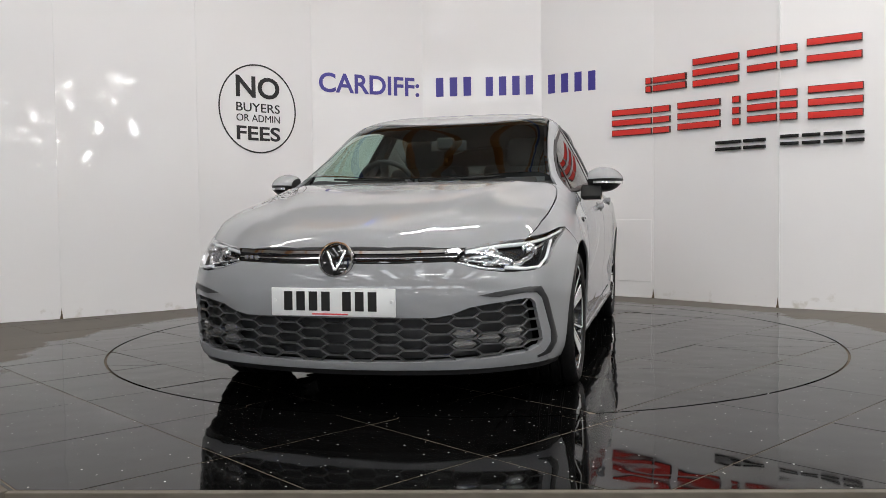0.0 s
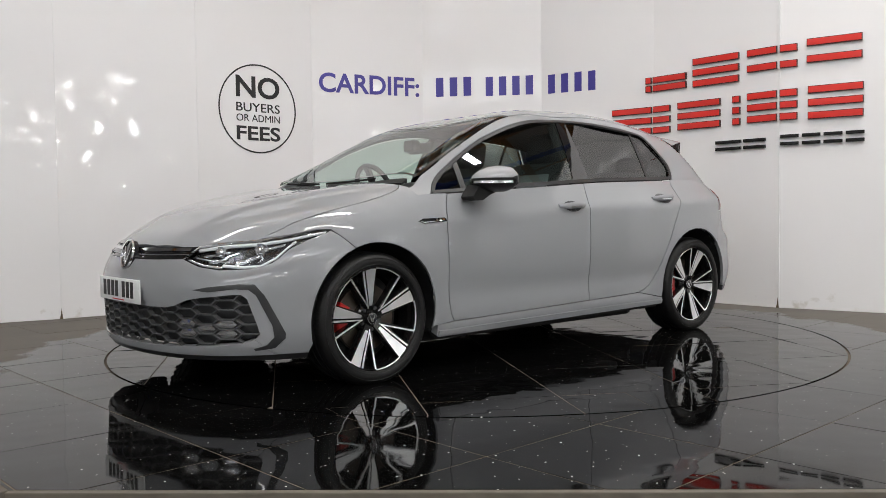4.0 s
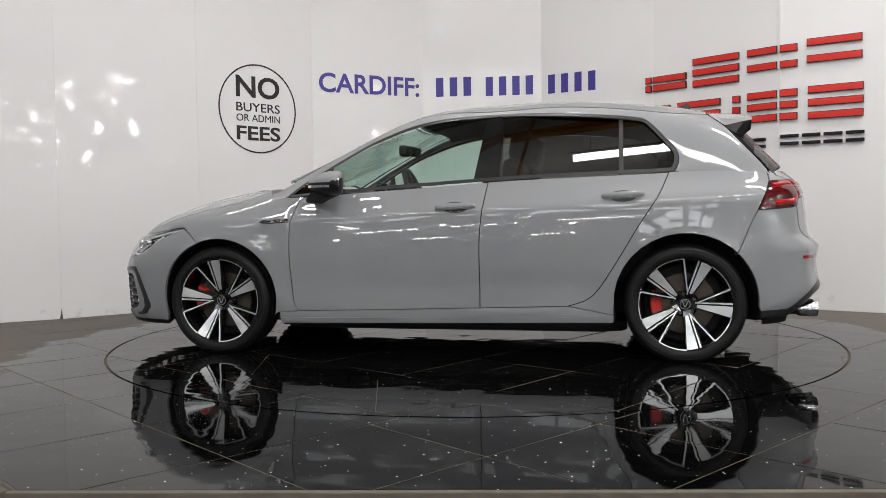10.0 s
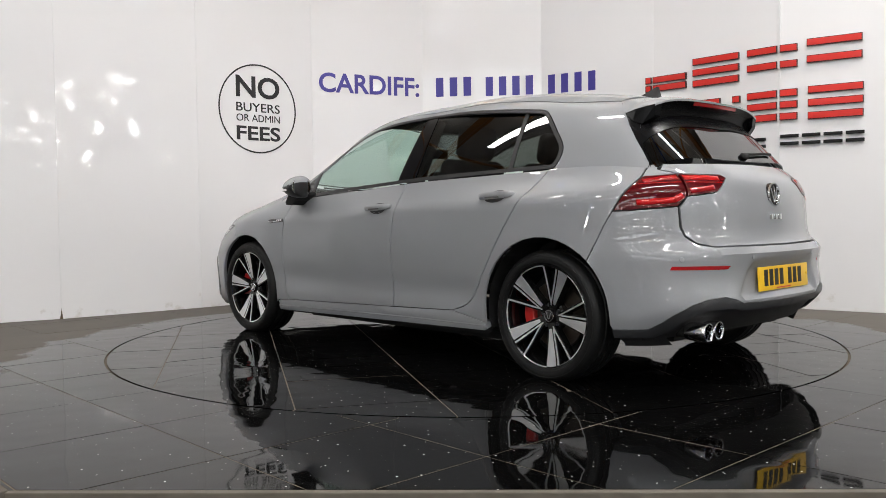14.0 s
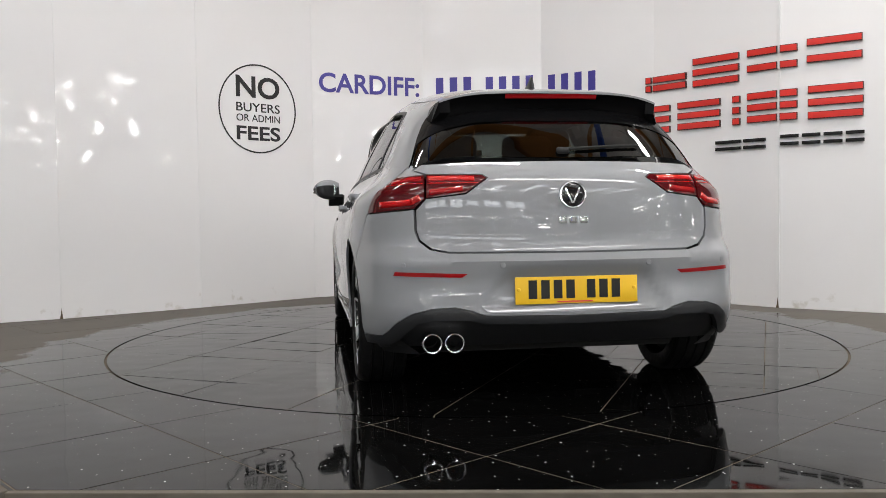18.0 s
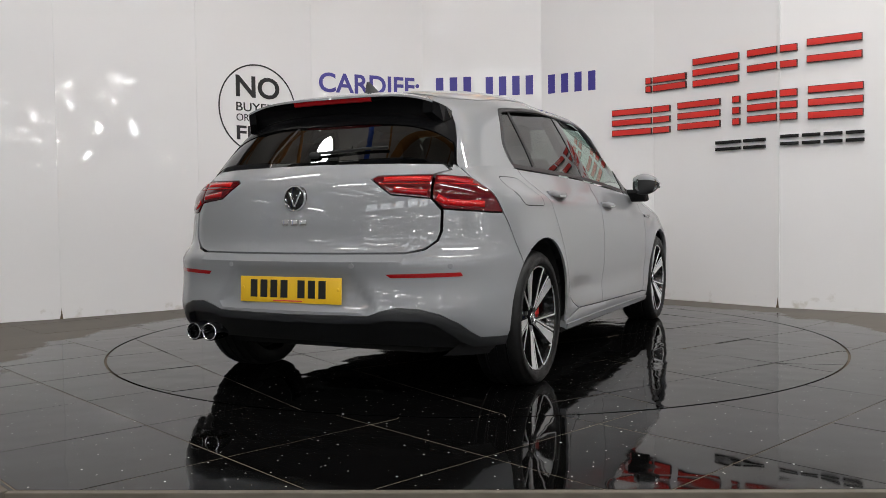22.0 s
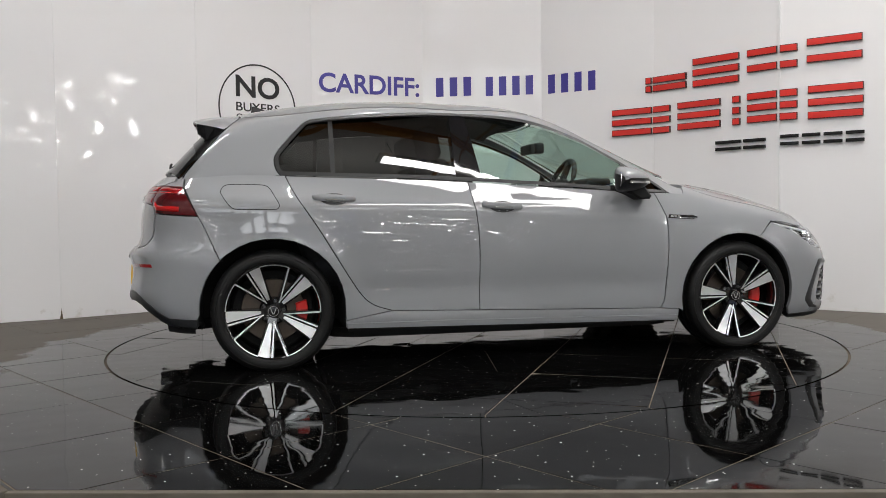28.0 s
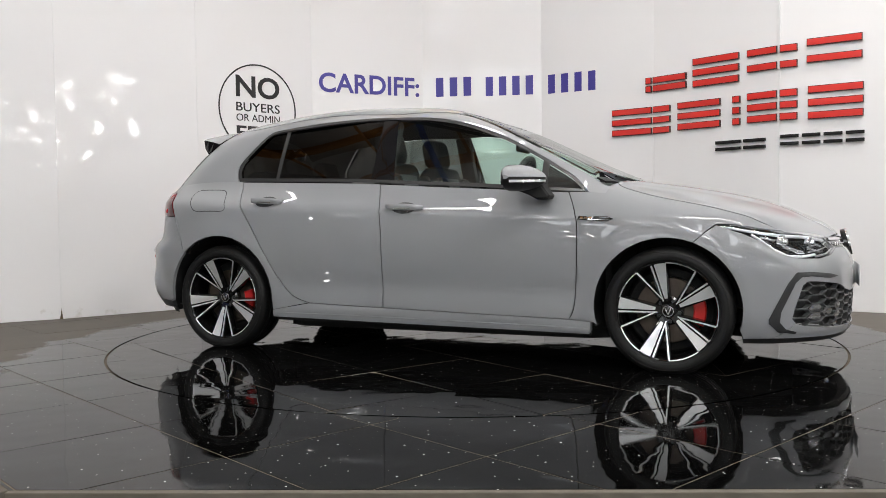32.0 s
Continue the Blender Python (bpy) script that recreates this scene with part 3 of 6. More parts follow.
    for wx, wy, wz, ln in ((x1, -6.0, 4.0, 1.2), (x1, -3.0, 3.4, 1.2), (x0, -4.0, 3.6, 1.2), (x0, -8.0, 3.6, 1.2), (x1, -8.6, 3.3, 1.2)):
        sg = -1 if wx > 0 else 1
        l = thing("tube_lamp", "white tube lamp on the hall wall", "lamp", "tube lamps", (wx, wy, wz))
        part("batten", box_bm(0.05, ln + 0.06, 0.08, Matrix.Translation((sg * 0.026, 0, 0)), 0.006), WALL_TRIM, l)
        part("tube", tube_bm([(sg * 0.075, -ln / 2, 0), (sg * 0.075, ln / 2, 0)], 0.016, 10), LAMP_BRIGHT, l)
    # bright round work lamps on the far wall
    for wx, wz, rad in ((1.2, 2.4, 0.05), (2.4, 3.1, 0.06), (3.5, 2.1, 0.04), (4.6, 2.6, 0.06), (5.3, 3.7, 0.05), (6.1, 2.2, 0.04), (6.9, 2.9, 0.05), (7.7, 1.7, 0.04), (8.3, 3.5, 0.05), (5.8, 3.1, 0.03), (7.3, 3.9, 0.04), (3.0, 3.8, 0.04), (-2.2, 2.4, 0.07), (-5.0, 3.0, 0.07), (-7.4, 2.0, 0.07)):
        l = thing("wall_lamp", "round bright wall lamp with a grey housing", "lamp", "wall lamps", (wx, y0, wz))
        rm = Matrix.Rotation(radians(-90), 4, "X")
        part("housing", lathe_bm([(0.001, 0.0), (rad * 0.8, 0.0), (rad * 1.2, 0.10), (rad * 1.2, 0.12), (rad * 1.05, 0.12)], 24, rm), TRIM_GREY, l)
        part("diffuser", lathe_bm([(0.0005, 0.118), (rad * 1.05, 0.116)], 24, rm), LAMP_WORK, l)
    # short slanting tubes added high and low on the east wall for backdrop glints
    for wy, wz, ln, tilt in ((-8.8, 1.3, 0.35, 20), (-8.3, 3.0, 0.5, -50), (-7.9, 2.0, 0.25, 10), (-7.4, 3.9, 0.45, 35), (-7.2, 0.9, 0.3, -12), (-6.9, 2.2, 0.3, 70), (-6.3, 3.6, 0.5, -30), (-6.0, 1.5, 0.25, 15), (-5.6, 2.9, 0.4, -65), (-5.2, 0.8, 0.3, 5), (-4.8, 2.1, 0.3, 40), (-3.4, 2.6, 0.4, -40), (-2.8, 1.4, 0.3, 12), (-2.2, 3.1, 0.45, 60)):
        l = thing("tube_lamp", "short slanting glowing tube added on the hall wall for glints", "lamp", "slanting tube lamps", (x1, wy, wz))
        rm = Matrix.Rotation(radians(tilt), 4, "X")
        part("batten", box_bm(0.05, ln + 0.06, 0.06, rm @ Matrix.Translation((-0.026, 0, 0)), 0.006), WALL_TRIM, l)
        part("tube", tube_bm([tuple(rm @ Vector((-0.075, s * ln / 2, 0))) for s in (-1, 1)], 0.016, 8), LAMP_WORK, l)
    # rows of tube lamps on the far wall
    for wx, wz, ln in ((-6.3, 2.75, 1.5), (-4.1, 2.75, 1.5), (-1.7, 2.8, 1.5), (0.9, 2.75, 1.5), (3.2, 2.8, 1.5), (5.6, 2.75, 1.5), (-5.2, 1.7, 0.9), (-2.6, 1.5, 0.9), (1.9, 1.6, 0.9), (4.4, 1.75, 0.9), (7.0, 2.2, 0.7), (6.4, 3.4, 0.7), (7.6, 1.3, 0.5), (3.0, 3.5, 0.6), (5.0, 0.9, 0.5), (-7.2, 3.3, 0.7), (-3.4, 3.4, 0.6)):
        l = thing("tube_lamp", "white tube lamp on the hall wall", "lamp", "tube lamps", (wx, y0, wz))
        part("batten", box_bm(ln + 0.06, 0.05, 0.08, Matrix.Translation((0, 0.026, 0)), 0.006), WALL_TRIM, l)
        part("tube", tube_bm([(-ln / 2, 0.075, 0), (ln / 2, 0.075, 0)], 0.018, 10), LAMP_TUBE, l)
    # high windows in the far wall
    for wx in (-7.6, -5.9, -4.2, -2.5, -0.8, 0.9, 2.6):
        l = thing("high_window", "bright high window in the hall wall", "window", "high windows", (wx, y0, 4.55))
        part("pane", box_bm(1.30, 0.02, 0.95, Matrix.Translation((0, 0.02, 0)), 0.003), SKYLIGHT, l)
        part("frame", join_bm([box_bm(1.42, 0.06, 0.06, Matrix.Translation((0, 0.032, s * 0.505)), 0.005) for s in (-1, 1)] + [box_bm(0.06, 0.06, 0.95, Matrix.Translation((s * 0.68, 0.032, 0)), 0.005) for s in (-1, 0, 1)]), HALL_WALL, l)


build_hall()


# ---- signs on the wall ----
def on_wall(i, point):
    """Frame of wall panel i, its x counted from the foot of the given point, height 0."""
    p, q = SEAMS[i], SEAMS[i + 1]
    d = (Vector(q) - Vector(p)).normalized()
    u = (Vector(point) - Vector(p)).dot(d)
    return wall_frame(p, q) @ Matrix.Translation((u, 0, 0))


def word(parent, body, m, x, z, width, height, material, depth=0.003, offset=0.0):
    me = text_mesh(body, width, height, depth, offset)
    me.transform(m @ Matrix.Translation((x, z, 0.001)))
    me.materials.append(material)
    ob = new("lettering", me)
    ob.parent = parent
    return ob


def build_signs():
    m = on_wall(3, (-1.929, 2.285))
    s = thing("round_wall_sign", "black ring with black words on the white wall", "sign")
    part("ring", lathe_bm([(0.391, 0.001), (0.391, 0.004), (0.404, 0.004), (0.404, 0.001)], 96, m @ Matrix.Translation((0, 1.772, 0)), True), VINYL_BLACK, s, smooth=False)
    w = 0.455
    word(s, "NO", m, -w / 2, 1.868, w, 0.198, VINYL_BLACK, offset=0.022)
    word(s, "BUYERS", m, -w / 2, 1.742, w, 0.080, VINYL_BLACK, offset=0.006)
    word(s, "OR ADMIN", m, -w / 2, 1.653, w, 0.065, VINYL_BLACK)
    word(s, "FEES", m, -w / 2, 1.483, w, 0.130, VINYL_BLACK, offset=0.022)
    # town name and a masked number
    t = thing("wall_lettering", "dark blue vinyl town name followed by plain bars", "sign")
    m = on_wall(4, (-1.450, 2.742))
    word(t, "CARDIFF:", m, 0.0, 1.985, 1.06, 0.192, VINYL_BLUE, offset=0.020)

    def bar(panel, point, z, x, wd, h):
        part("bar", extrude_bm([(x, z), (x + wd, z), (x + wd, z + h), (x, z + h)], 0.003, on_wall(panel, point) @ Matrix.Translation((0, 0, 0.001))), VINYL_BLUE, t, smooth=False)
    for k in range(3):
        bar(5, (-0.359, 3.233), 1.985, 0.02 + k * 0.142, 0.078, 0.19)
    for k in range(4):
        bar(5, (-0.359, 3.233), 1.975, 0.53 + k * 0.134, 0.074, 0.19)
    for k in range(4):
        bar(6, (0.757, 3.043), 1.968 - 0.004 * k, 0.03 + k * 0.15, 0.078, 0.185)
    # dealer sign: raised plain blocks in its colours
    d = thing("raised_wall_sign", "raised red and black blocks of a sign on the white wall", "sign")

    def block(panel, pts, material):
        """A raised bar from (along, height) corners on one wall panel."""
        mm = wall_frame(SEAMS[panel], SEAMS[panel + 1])
        cx, cz = sum(p[0] for p in pts) / 4, sum(p[1] for p in pts) / 4
        grow = [(x + math.copysign(0.005, x - cx), z + math.copysign(0.005, z - cz)) for x, z in pts]
        bk = part("block", extrude_bm(pts, 0.027, mm, 0.002), material, d, smooth=False)
        part("backing", extrude_bm(grow, 0.022, mm), SIGN_EDGE if material is SIGN_RED else SIGN_BLACK, bk, smooth=False)

    def bars(spans, z0, z1, rows, t=0.048, material=SIGN_RED):
        """Level bars over one or two panels: spans of (panel, from, to)."""
        for k in range(rows):
            z = z0 + (z1 - z0 - t) * k / max(1, rows - 1)
            for panel, a, b in spans:
                block(panel, [(a, z), (b, z), (b, z + t), (a, z + t)], material)

    L6, L7 = ((Vector(SEAMS[k + 1]) - Vector(SEAMS[k])).length for k in (6, 7))
    # upper row of plain bars
    bars([(6, 1.14, L6 - 0.015), (7, 0.015, 0.344)], 1.877, 2.0, 2)
    bars([(7, 0.422, 0.841)], 1.870, 2.104, 3)
    bars([(7, 0.927, L7 - 0.015), (8, 0.015, 0.138)], 1.93, 2.104, 2)
    bars([(8, 0.218, 0.606)], 1.95, 2.128, 2)
    # lower row
    bars([(6, 0.80, L6 - 0.015), (7, 0.015, 0.18)], 1.501, 1.736, 3)
    bars([(7, 0.27, 0.671)], 1.51, 1.742, 3)
    bars([(7, 0.796, 0.852)], 1.51, 1.742, 3)
    bars([(7, 0.928, L7 - 0.015), (8, 0.015, 0.139)], 1.515, 1.75, 3)
    bars([(8, 0.228, 0.617)], 1.508, 1.758, 3)
    # slim black row
    for panel, a, b in ((7, 0.64, 0.86), (7, 0.895, 1.075), (8, 0.02, 0.15), (8, 0.185, 0.31), (8, 0.345, 0.47), (8, 0.505, 0.625)):
        bars([(panel, a, b)], 1.305 if panel == 7 else 1.315, 1.377 if panel == 7 else 1.39, 2, 0.016, SIGN_BLACK)


build_signs()


# ---- the car's outer surface ----
def spline(xs, ys):
    """Natural cubic through the points, straight beyond them."""
    xs, ys = np.array(xs, float), np.array(ys, float)
    if xs[0] > xs[-1]:
        xs, ys = xs[::-1], ys[::-1]
    n, h = len(xs), np.diff(xs)
    A, r = np.eye(n), np.zeros(n)
    for i in range(1, n - 1):
        A[i, i - 1:i + 2] = h[i - 1], 2 * (h[i - 1] + h[i]), h[i]
        r[i] = 6 * ((ys[i + 1] - ys[i]) / h[i] - (ys[i] - ys[i - 1]) / h[i - 1])
    M = np.linalg.solve(A, r)

    def f(x):
        x = np.asarray(x, float)
        xc = np.clip(x, xs[0], xs[-1])
        i = np.clip(np.searchsorted(xs, xc) - 1, 0, n - 2)
        a, b, hh = (xs[i + 1] - xc), (xc - xs[i]), h[i]
        return M[i] * a ** 3 / (6 * hh) + M[i + 1] * b ** 3 / (6 * hh) + (ys[i] / hh - M[i] * hh / 6) * a + (ys[i + 1] / hh - M[i + 1] * hh / 6) * b
    return f


def step(x, a, b):
    t = np.clip((np.asarray(x, float) - a) / (b - a), 0, 1)
    return t * t * (3 - 2 * t)


HUB_X, HUB_Z, ARCH_Z = 1.3135, 0.309, 0.318
CAR_Z = -0.007
side_w = spline((0.10, 0.17, 0.22, 0.28, 0.36, 0.45, 0.55, 0.65, 0.73, 0.79, 0.822, 0.836, 0.842, 0.855, 0.88, 0.92, 0.96, 1.0, 1.06),
                (0.80, 0.842, 0.860, 0.868, 0.868, 0.873, 0.880, 0.882, 0.878, 0.8725, 0.8695, 0.8682, 0.8658, 0.858, 0.846, 0.829, 0.812, 0.796, 0.77))
nose_x = spline((0.10, 0.16, 0.22, 0.30, 0.40, 0.50, 0.56, 0.62, 0.667, 0.709, 0.762, 0.823, 0.866, 0.917, 0.942, 0.962, 0.979, 1.0),
                (2.10, 2.155, 2.175, 2.182, 2.187, 2.185, 2.168, 2.138, 2.108, 2.072, 2.015, 1.925, 1.835, 1.65, 1.48, 1.30, 1.12, 1.0))
nose_n = spline((0.10, 0.30, 0.50, 0.65, 0.727, 0.804, 0.842, 0.866, 0.90, 0.96), (6.5, 6.8, 6.6, 5.6, 4.9, 4.1, 3.2, 2.6, 2.1, 1.6))
tail_x = spline((0.10, 0.22, 0.28, 0.34, 0.40, 0.45, 0.50, 0.55, 0.578, 0.60, 0.624, 0.646, 0.67, 0.75, 0.85, 0.92, 0.97, 1.0, 1.05),
                (-1.90, -1.975, -2.035, -2.086, -2.101, -2.090, -2.082, -2.086, -2.095, -2.100, -2.093, -2.060, -2.044, -2.036, -2.024, -2.005, -1.971, -1.934, -1.87))
tail_n = spline((0.10, 0.30, 0.60, 0.66, 0.80, 1.0), (6.2, 6.4, 6.4, 5.8, 5.6, 7.0))


rear_taper = spline((1.2, 0.4, -0.1, -0.5, -0.8, -1.05, -1.26, -1.6, -2.0), (0.0, 0.0, 0.004, 0.018, 0.038, 0.062, 0.082, 0.090, 0.085))


tail_taper = spline((0.10, 0.30, 0.45, 0.60, 0.80, 0.95, 1.02), (0.015, 0.022, 0.036, 0.050, 0.066, 0.078, 0.062))


def W(x, z):
    """Half width of the body at x, z."""
    x, z = np.asarray(x, float), np.asarray(z, float)
    crease = 0.815 - 0.048 * np.clip(x, -1.9, 0.9)
    zz = z + step(z, 0.45, 0.75) * (0.84 - crease)
    w = side_w(zz) - step(zz, 0.80, 0.97) * rear_taper(x)
    T = np.clip((x - 0.8) / np.maximum(nose_x(z) - 0.8, 0.05), 0, 1)
    F = np.sqrt(np.maximum(0, 1 - T ** nose_n(z)))
    T2 = np.clip((-1.2 - x) / (-1.2 - tail_x(z)), 0, 1)
    R = np.sqrt(np.maximum(0, 1 - T2 ** tail_n(z)))
    fl = 0
    for hx in (HUB_X, -HUB_X):
        r = np.hypot(x - hx, z - ARCH_Z)
        fl = fl + 0.013 * np.exp(-((r - 0.36) / 0.075) ** 2) * step(z, 0.2, 0.4)
    dent = -0.006 * np.exp(-((zz - 0.40) / 0.06) ** 2) * step(np.abs(x), 0.95, 0.8)
    return (w + fl + dent) * F * R * (1 - tail_taper(z) * step(-x, 1.33, 2.0))


def side_map(p):
    return np.stack([p[:, 0], W(p[:, 0], p[:, 1]), p[:, 1]], -1)


def bonnet_z(x, y):
    lo, hi = np.full(len(x), 0.55), np.full(len(x), 0.985)
    for _ in range(40):
        m = (lo + hi) / 2
        out = W(x, m) > np.abs(y)
        lo, hi = np.where(out, m, lo), np.where(out, hi, m)
    return lo


bonnet_drop = spline((1.0, 1.05, 1.3, 1.6, 1.85, 1.98, 2.07, 2.11, 2.2), (0.016, 0.018, 0.028, 0.040, 0.042, 0.030, 0.006, 0.0, 0.0))


def bonnet_map(p):
    # two raised creases run from the screen's corners towards the badge
    x, y = p[:, 0], np.abs(p[:, 1])
    d = y - (0.60 - 0.30 * np.clip((x - 1.05) / 1.0, 0, 1))
    crown = bonnet_drop(x) * np.clip(1 - (y / 0.76) ** 2, 0, 1)
    rise = 0.010 * np.where(d < 0, np.exp(-(d / 0.16) ** 2), np.exp(-(d / 0.035) ** 2)) * step(x, 1.06, 1.16) * step(-x, -2.08, -1.75)
    return np.stack([p[:, 0], p[:, 1], bonnet_z(p[:, 0], p[:, 1]) + rise - crown], -1)


def end_contour(z, front):
    """Sampled half outline of nose or tail at each height: arrays x, y, length from the middle."""
    z = np.asarray(z, float)[:, None]
    a = np.linspace(0, math.pi / 2, 260)[None, :] ** 1.0
    if front:
        T = np.cos(a) ** (2 / nose_n(z))
        x = 0.8 + (nose_x(z) - 0.8) * T
    else:
        T = np.cos(a) ** (2 / tail_n(z))
        x = -1.2 + (tail_x(z) + 1.2) * T
    y = W(x, z + 0 * x)
    L = np.concatenate([np.zeros((len(z), 1)), np.cumsum(np.hypot(np.diff(x, axis=1), np.diff(y, axis=1)), 1)], 1)
    return x, y, L


def end_map(front):
    def f(p):
        x, y, L = end_contour(p[:, 1], front)
        s = np.abs(p[:, 0])
        out = np.empty((len(p), 3))
        for i in range(len(p)):
            out[i] = np.interp(s[i], L[i], x[i]), np.interp(s[i], L[i], y[i]) * (1 if p[i, 0] >= 0 else -1), p[i, 1]
        return out
    return f


nose_map, tail_body = end_map(True), end_map(False)


def tail_map(p):
    """The tail with the shallow recess round its number plate, wider towards the foot."""
    out = tail_body(p)
    y, z = np.abs(out[:, 1]), out[:, 2]
    edge = 0.315 + 0.75 * np.clip(0.555 - z, 0, 0.2)
    out[:, 0] += 0.020 * step(edge - y, 0.0, 0.05) * step(-z, -0.575, -0.545) * step(z, 0.395, 0.425)
    return out


def dense(pts, n=4):
    """More points on the straight runs between the given ones."""
    out = []
    for (a, b), (c, d) in zip(pts, pts[1:]):
        out += [(a + (c - a) * k / n, b + (d - b) * k / n) for k in range(n)]
    return out + [pts[-1]]


def by_y(pts, front):
    """(y, z) on nose or tail to (length, z)."""
    out = []
    pts = dense(pts)
    for yy, z in pts:
        x, y, L = end_contour([z], front)
        out.append((float(np.interp(abs(yy), y[0], L[0])) * (1 if yy >= 0 else -1), z))
    return out


def by_x(pts, front):
    """(x, z) on nose or tail to (length, z)."""
    out = []
    pts = dense(pts)
    for xx, z in pts:
        x, y, L = end_contour([z], front)
        out.append((float(np.interp(xx, x[0][::-1], L[0][::-1])) if front else float(np.interp(-xx, -x[0][::-1], L[0][::-1])), z))
    return out


# greenhouse: sections across the car from belt to roof
belt_z = spline((1.15, 0.905, 0.674, 0.359, 0.046, -0.265, -0.574, -0.973, -1.232, -1.6, -2.0), (0.888, 0.900, 0.913, 0.933, 0.951, 0.972, 0.986, 0.999, 1.008, 1.008, 0.96))
roof_z = spline((1.12, 1.04, 0.95, 0.77, 0.59, 0.41, 0.236, 0.06, -0.11, -0.285, -0.457, -0.63, -0.80, -0.97, -1.14, -1.31, -1.46, -1.57, -1.65, -1.72, -1.81, -1.90, -1.96),
                (0.952, 0.986, 1.023, 1.102, 1.186, 1.275, 1.352, 1.406, 1.437, 1.452, 1.460, 1.461, 1.455, 1.445, 1.429, 1.409, 1.384, 1.346, 1.288, 1.222, 1.127, 1.033, 0.972))
sec_a = spline((1.1, 0.7, 0.3, 0.0, -0.6, -1.3, -1.6, -1.9), (8.0, 14.0, 13.0, 7.0, 4.7, 4.0, 3.2, 2.8))
sec_b = spline((1.1, 0.7, 0.3, 0.0, -0.6, -1.3, -1.6, -1.9), (8.0, 12.0, 12.0, 7.2, 5.8, 5.0, 3.8, 3.2))


def section(x):
    """Sampled sections at each x: y, z, length from the middle outwards."""
    x = np.asarray(x, float)[:, None]
    zb, zc = belt_z(x), roof_z(x)
    wb = W(x, zb)
    ph = np.linspace(math.pi / 2, 0, 260)[None, :]
    Z = np.sin(ph) ** (2 / sec_b(x))
    Y = np.cos(ph) ** (2 / sec_a(x))
    y = wb * Y * (1 - (0.25 - 0.035 * step(x, -0.5, 0.3)) * Z)
    z = zb + (zc - zb) * Z
    L = np.concatenate([np.zeros((len(x), 1)), np.cumsum(np.hypot(np.diff(y, axis=1), np.diff(z, axis=1)), 1)], 1)
    return y, z, L


def top_map(p):
    y, z, L = section(p[:, 0])
    s = np.abs(p[:, 1])
    out = np.empty((len(p), 3))
    for i in range(len(p)):
        out[i] = p[i, 0], np.interp(s[i], L[i], y[i]) * (1 if p[i, 1] >= 0 else -1), np.interp(s[i], L[i], z[i])
    return out


def top_y(pts):
    out = []
    for x, yy in pts:
        y, z, L = section([x])
        out.append((x, float(np.interp(yy, y[0], L[0]))))
    return out


def top_z(pts):
    out = []
    for x, zz in pts:
        y, z, L = section([x])
        out.append((x, float(np.interp(-zz, -z[0], L[0]))))
    return out


def smooth(pts, n=6):
    """A rounded line through the points."""
    P = [Vector(p) for p in pts]
    out = []
    for i in range(len(P) - 1):
        p0, p1, p2, p3 = P[max(0, i - 1)], P[i], P[i + 1], P[min(len(P) - 1, i + 2)]
        for k in range(n):
            t = k / n
            q = 0.5 * (2 * p1 + (p2 - p0) * t + (2 * p0 - 5 * p1 + 4 * p2 - p3) * t * t + (3 * p1 - p0 - 3 * p2 + p3) * t ** 3)
            out.append(tuple(q))
    out.append(tuple(P[-1]))
    return out


def sym(half):
    """A half outline from the middle line to the middle line, made whole."""
    return list(half) + [(-a, b) for a, b in half[::-1]]


def sym2(half):
    return list(half) + [(a, -b) for a, b in half[::-1]]


def resample(pts, h):
    out = []
    n = len(pts)
    for i in range(n):
        a, b = np.array(pts[i]), np.array(pts[(i + 1) % n])
        L = np.hypot(*(b - a))
        if L < 1e-6:
            continue
        k = max(1, int(math.ceil(L / h)))
        out += [a + (b - a) * j / k for j in range(k)]
    return np.array(out)


def inset(pts, d):
    if not d:
        return pts
    A = np.array(pts)
    area2 = np.sum(A[:, 0] * np.roll(A[:, 1], -1) - A[:, 1] * np.roll(A[:, 0], -1))
    e = np.roll(A, -1, 0) - A
    L = np.hypot(e[:, 0], e[:, 1])[:, None]
    nrm = np.stack([-e[:, 1], e[:, 0]], -1) / np.maximum(L, 1e-9) * (1 if area2 > 0 else -1)
    v = nrm + np.roll(nrm, 1, 0)
    v /= np.maximum(np.sum(v * v, 1, keepdims=True) / 2, 0.6)
    return A + v * d


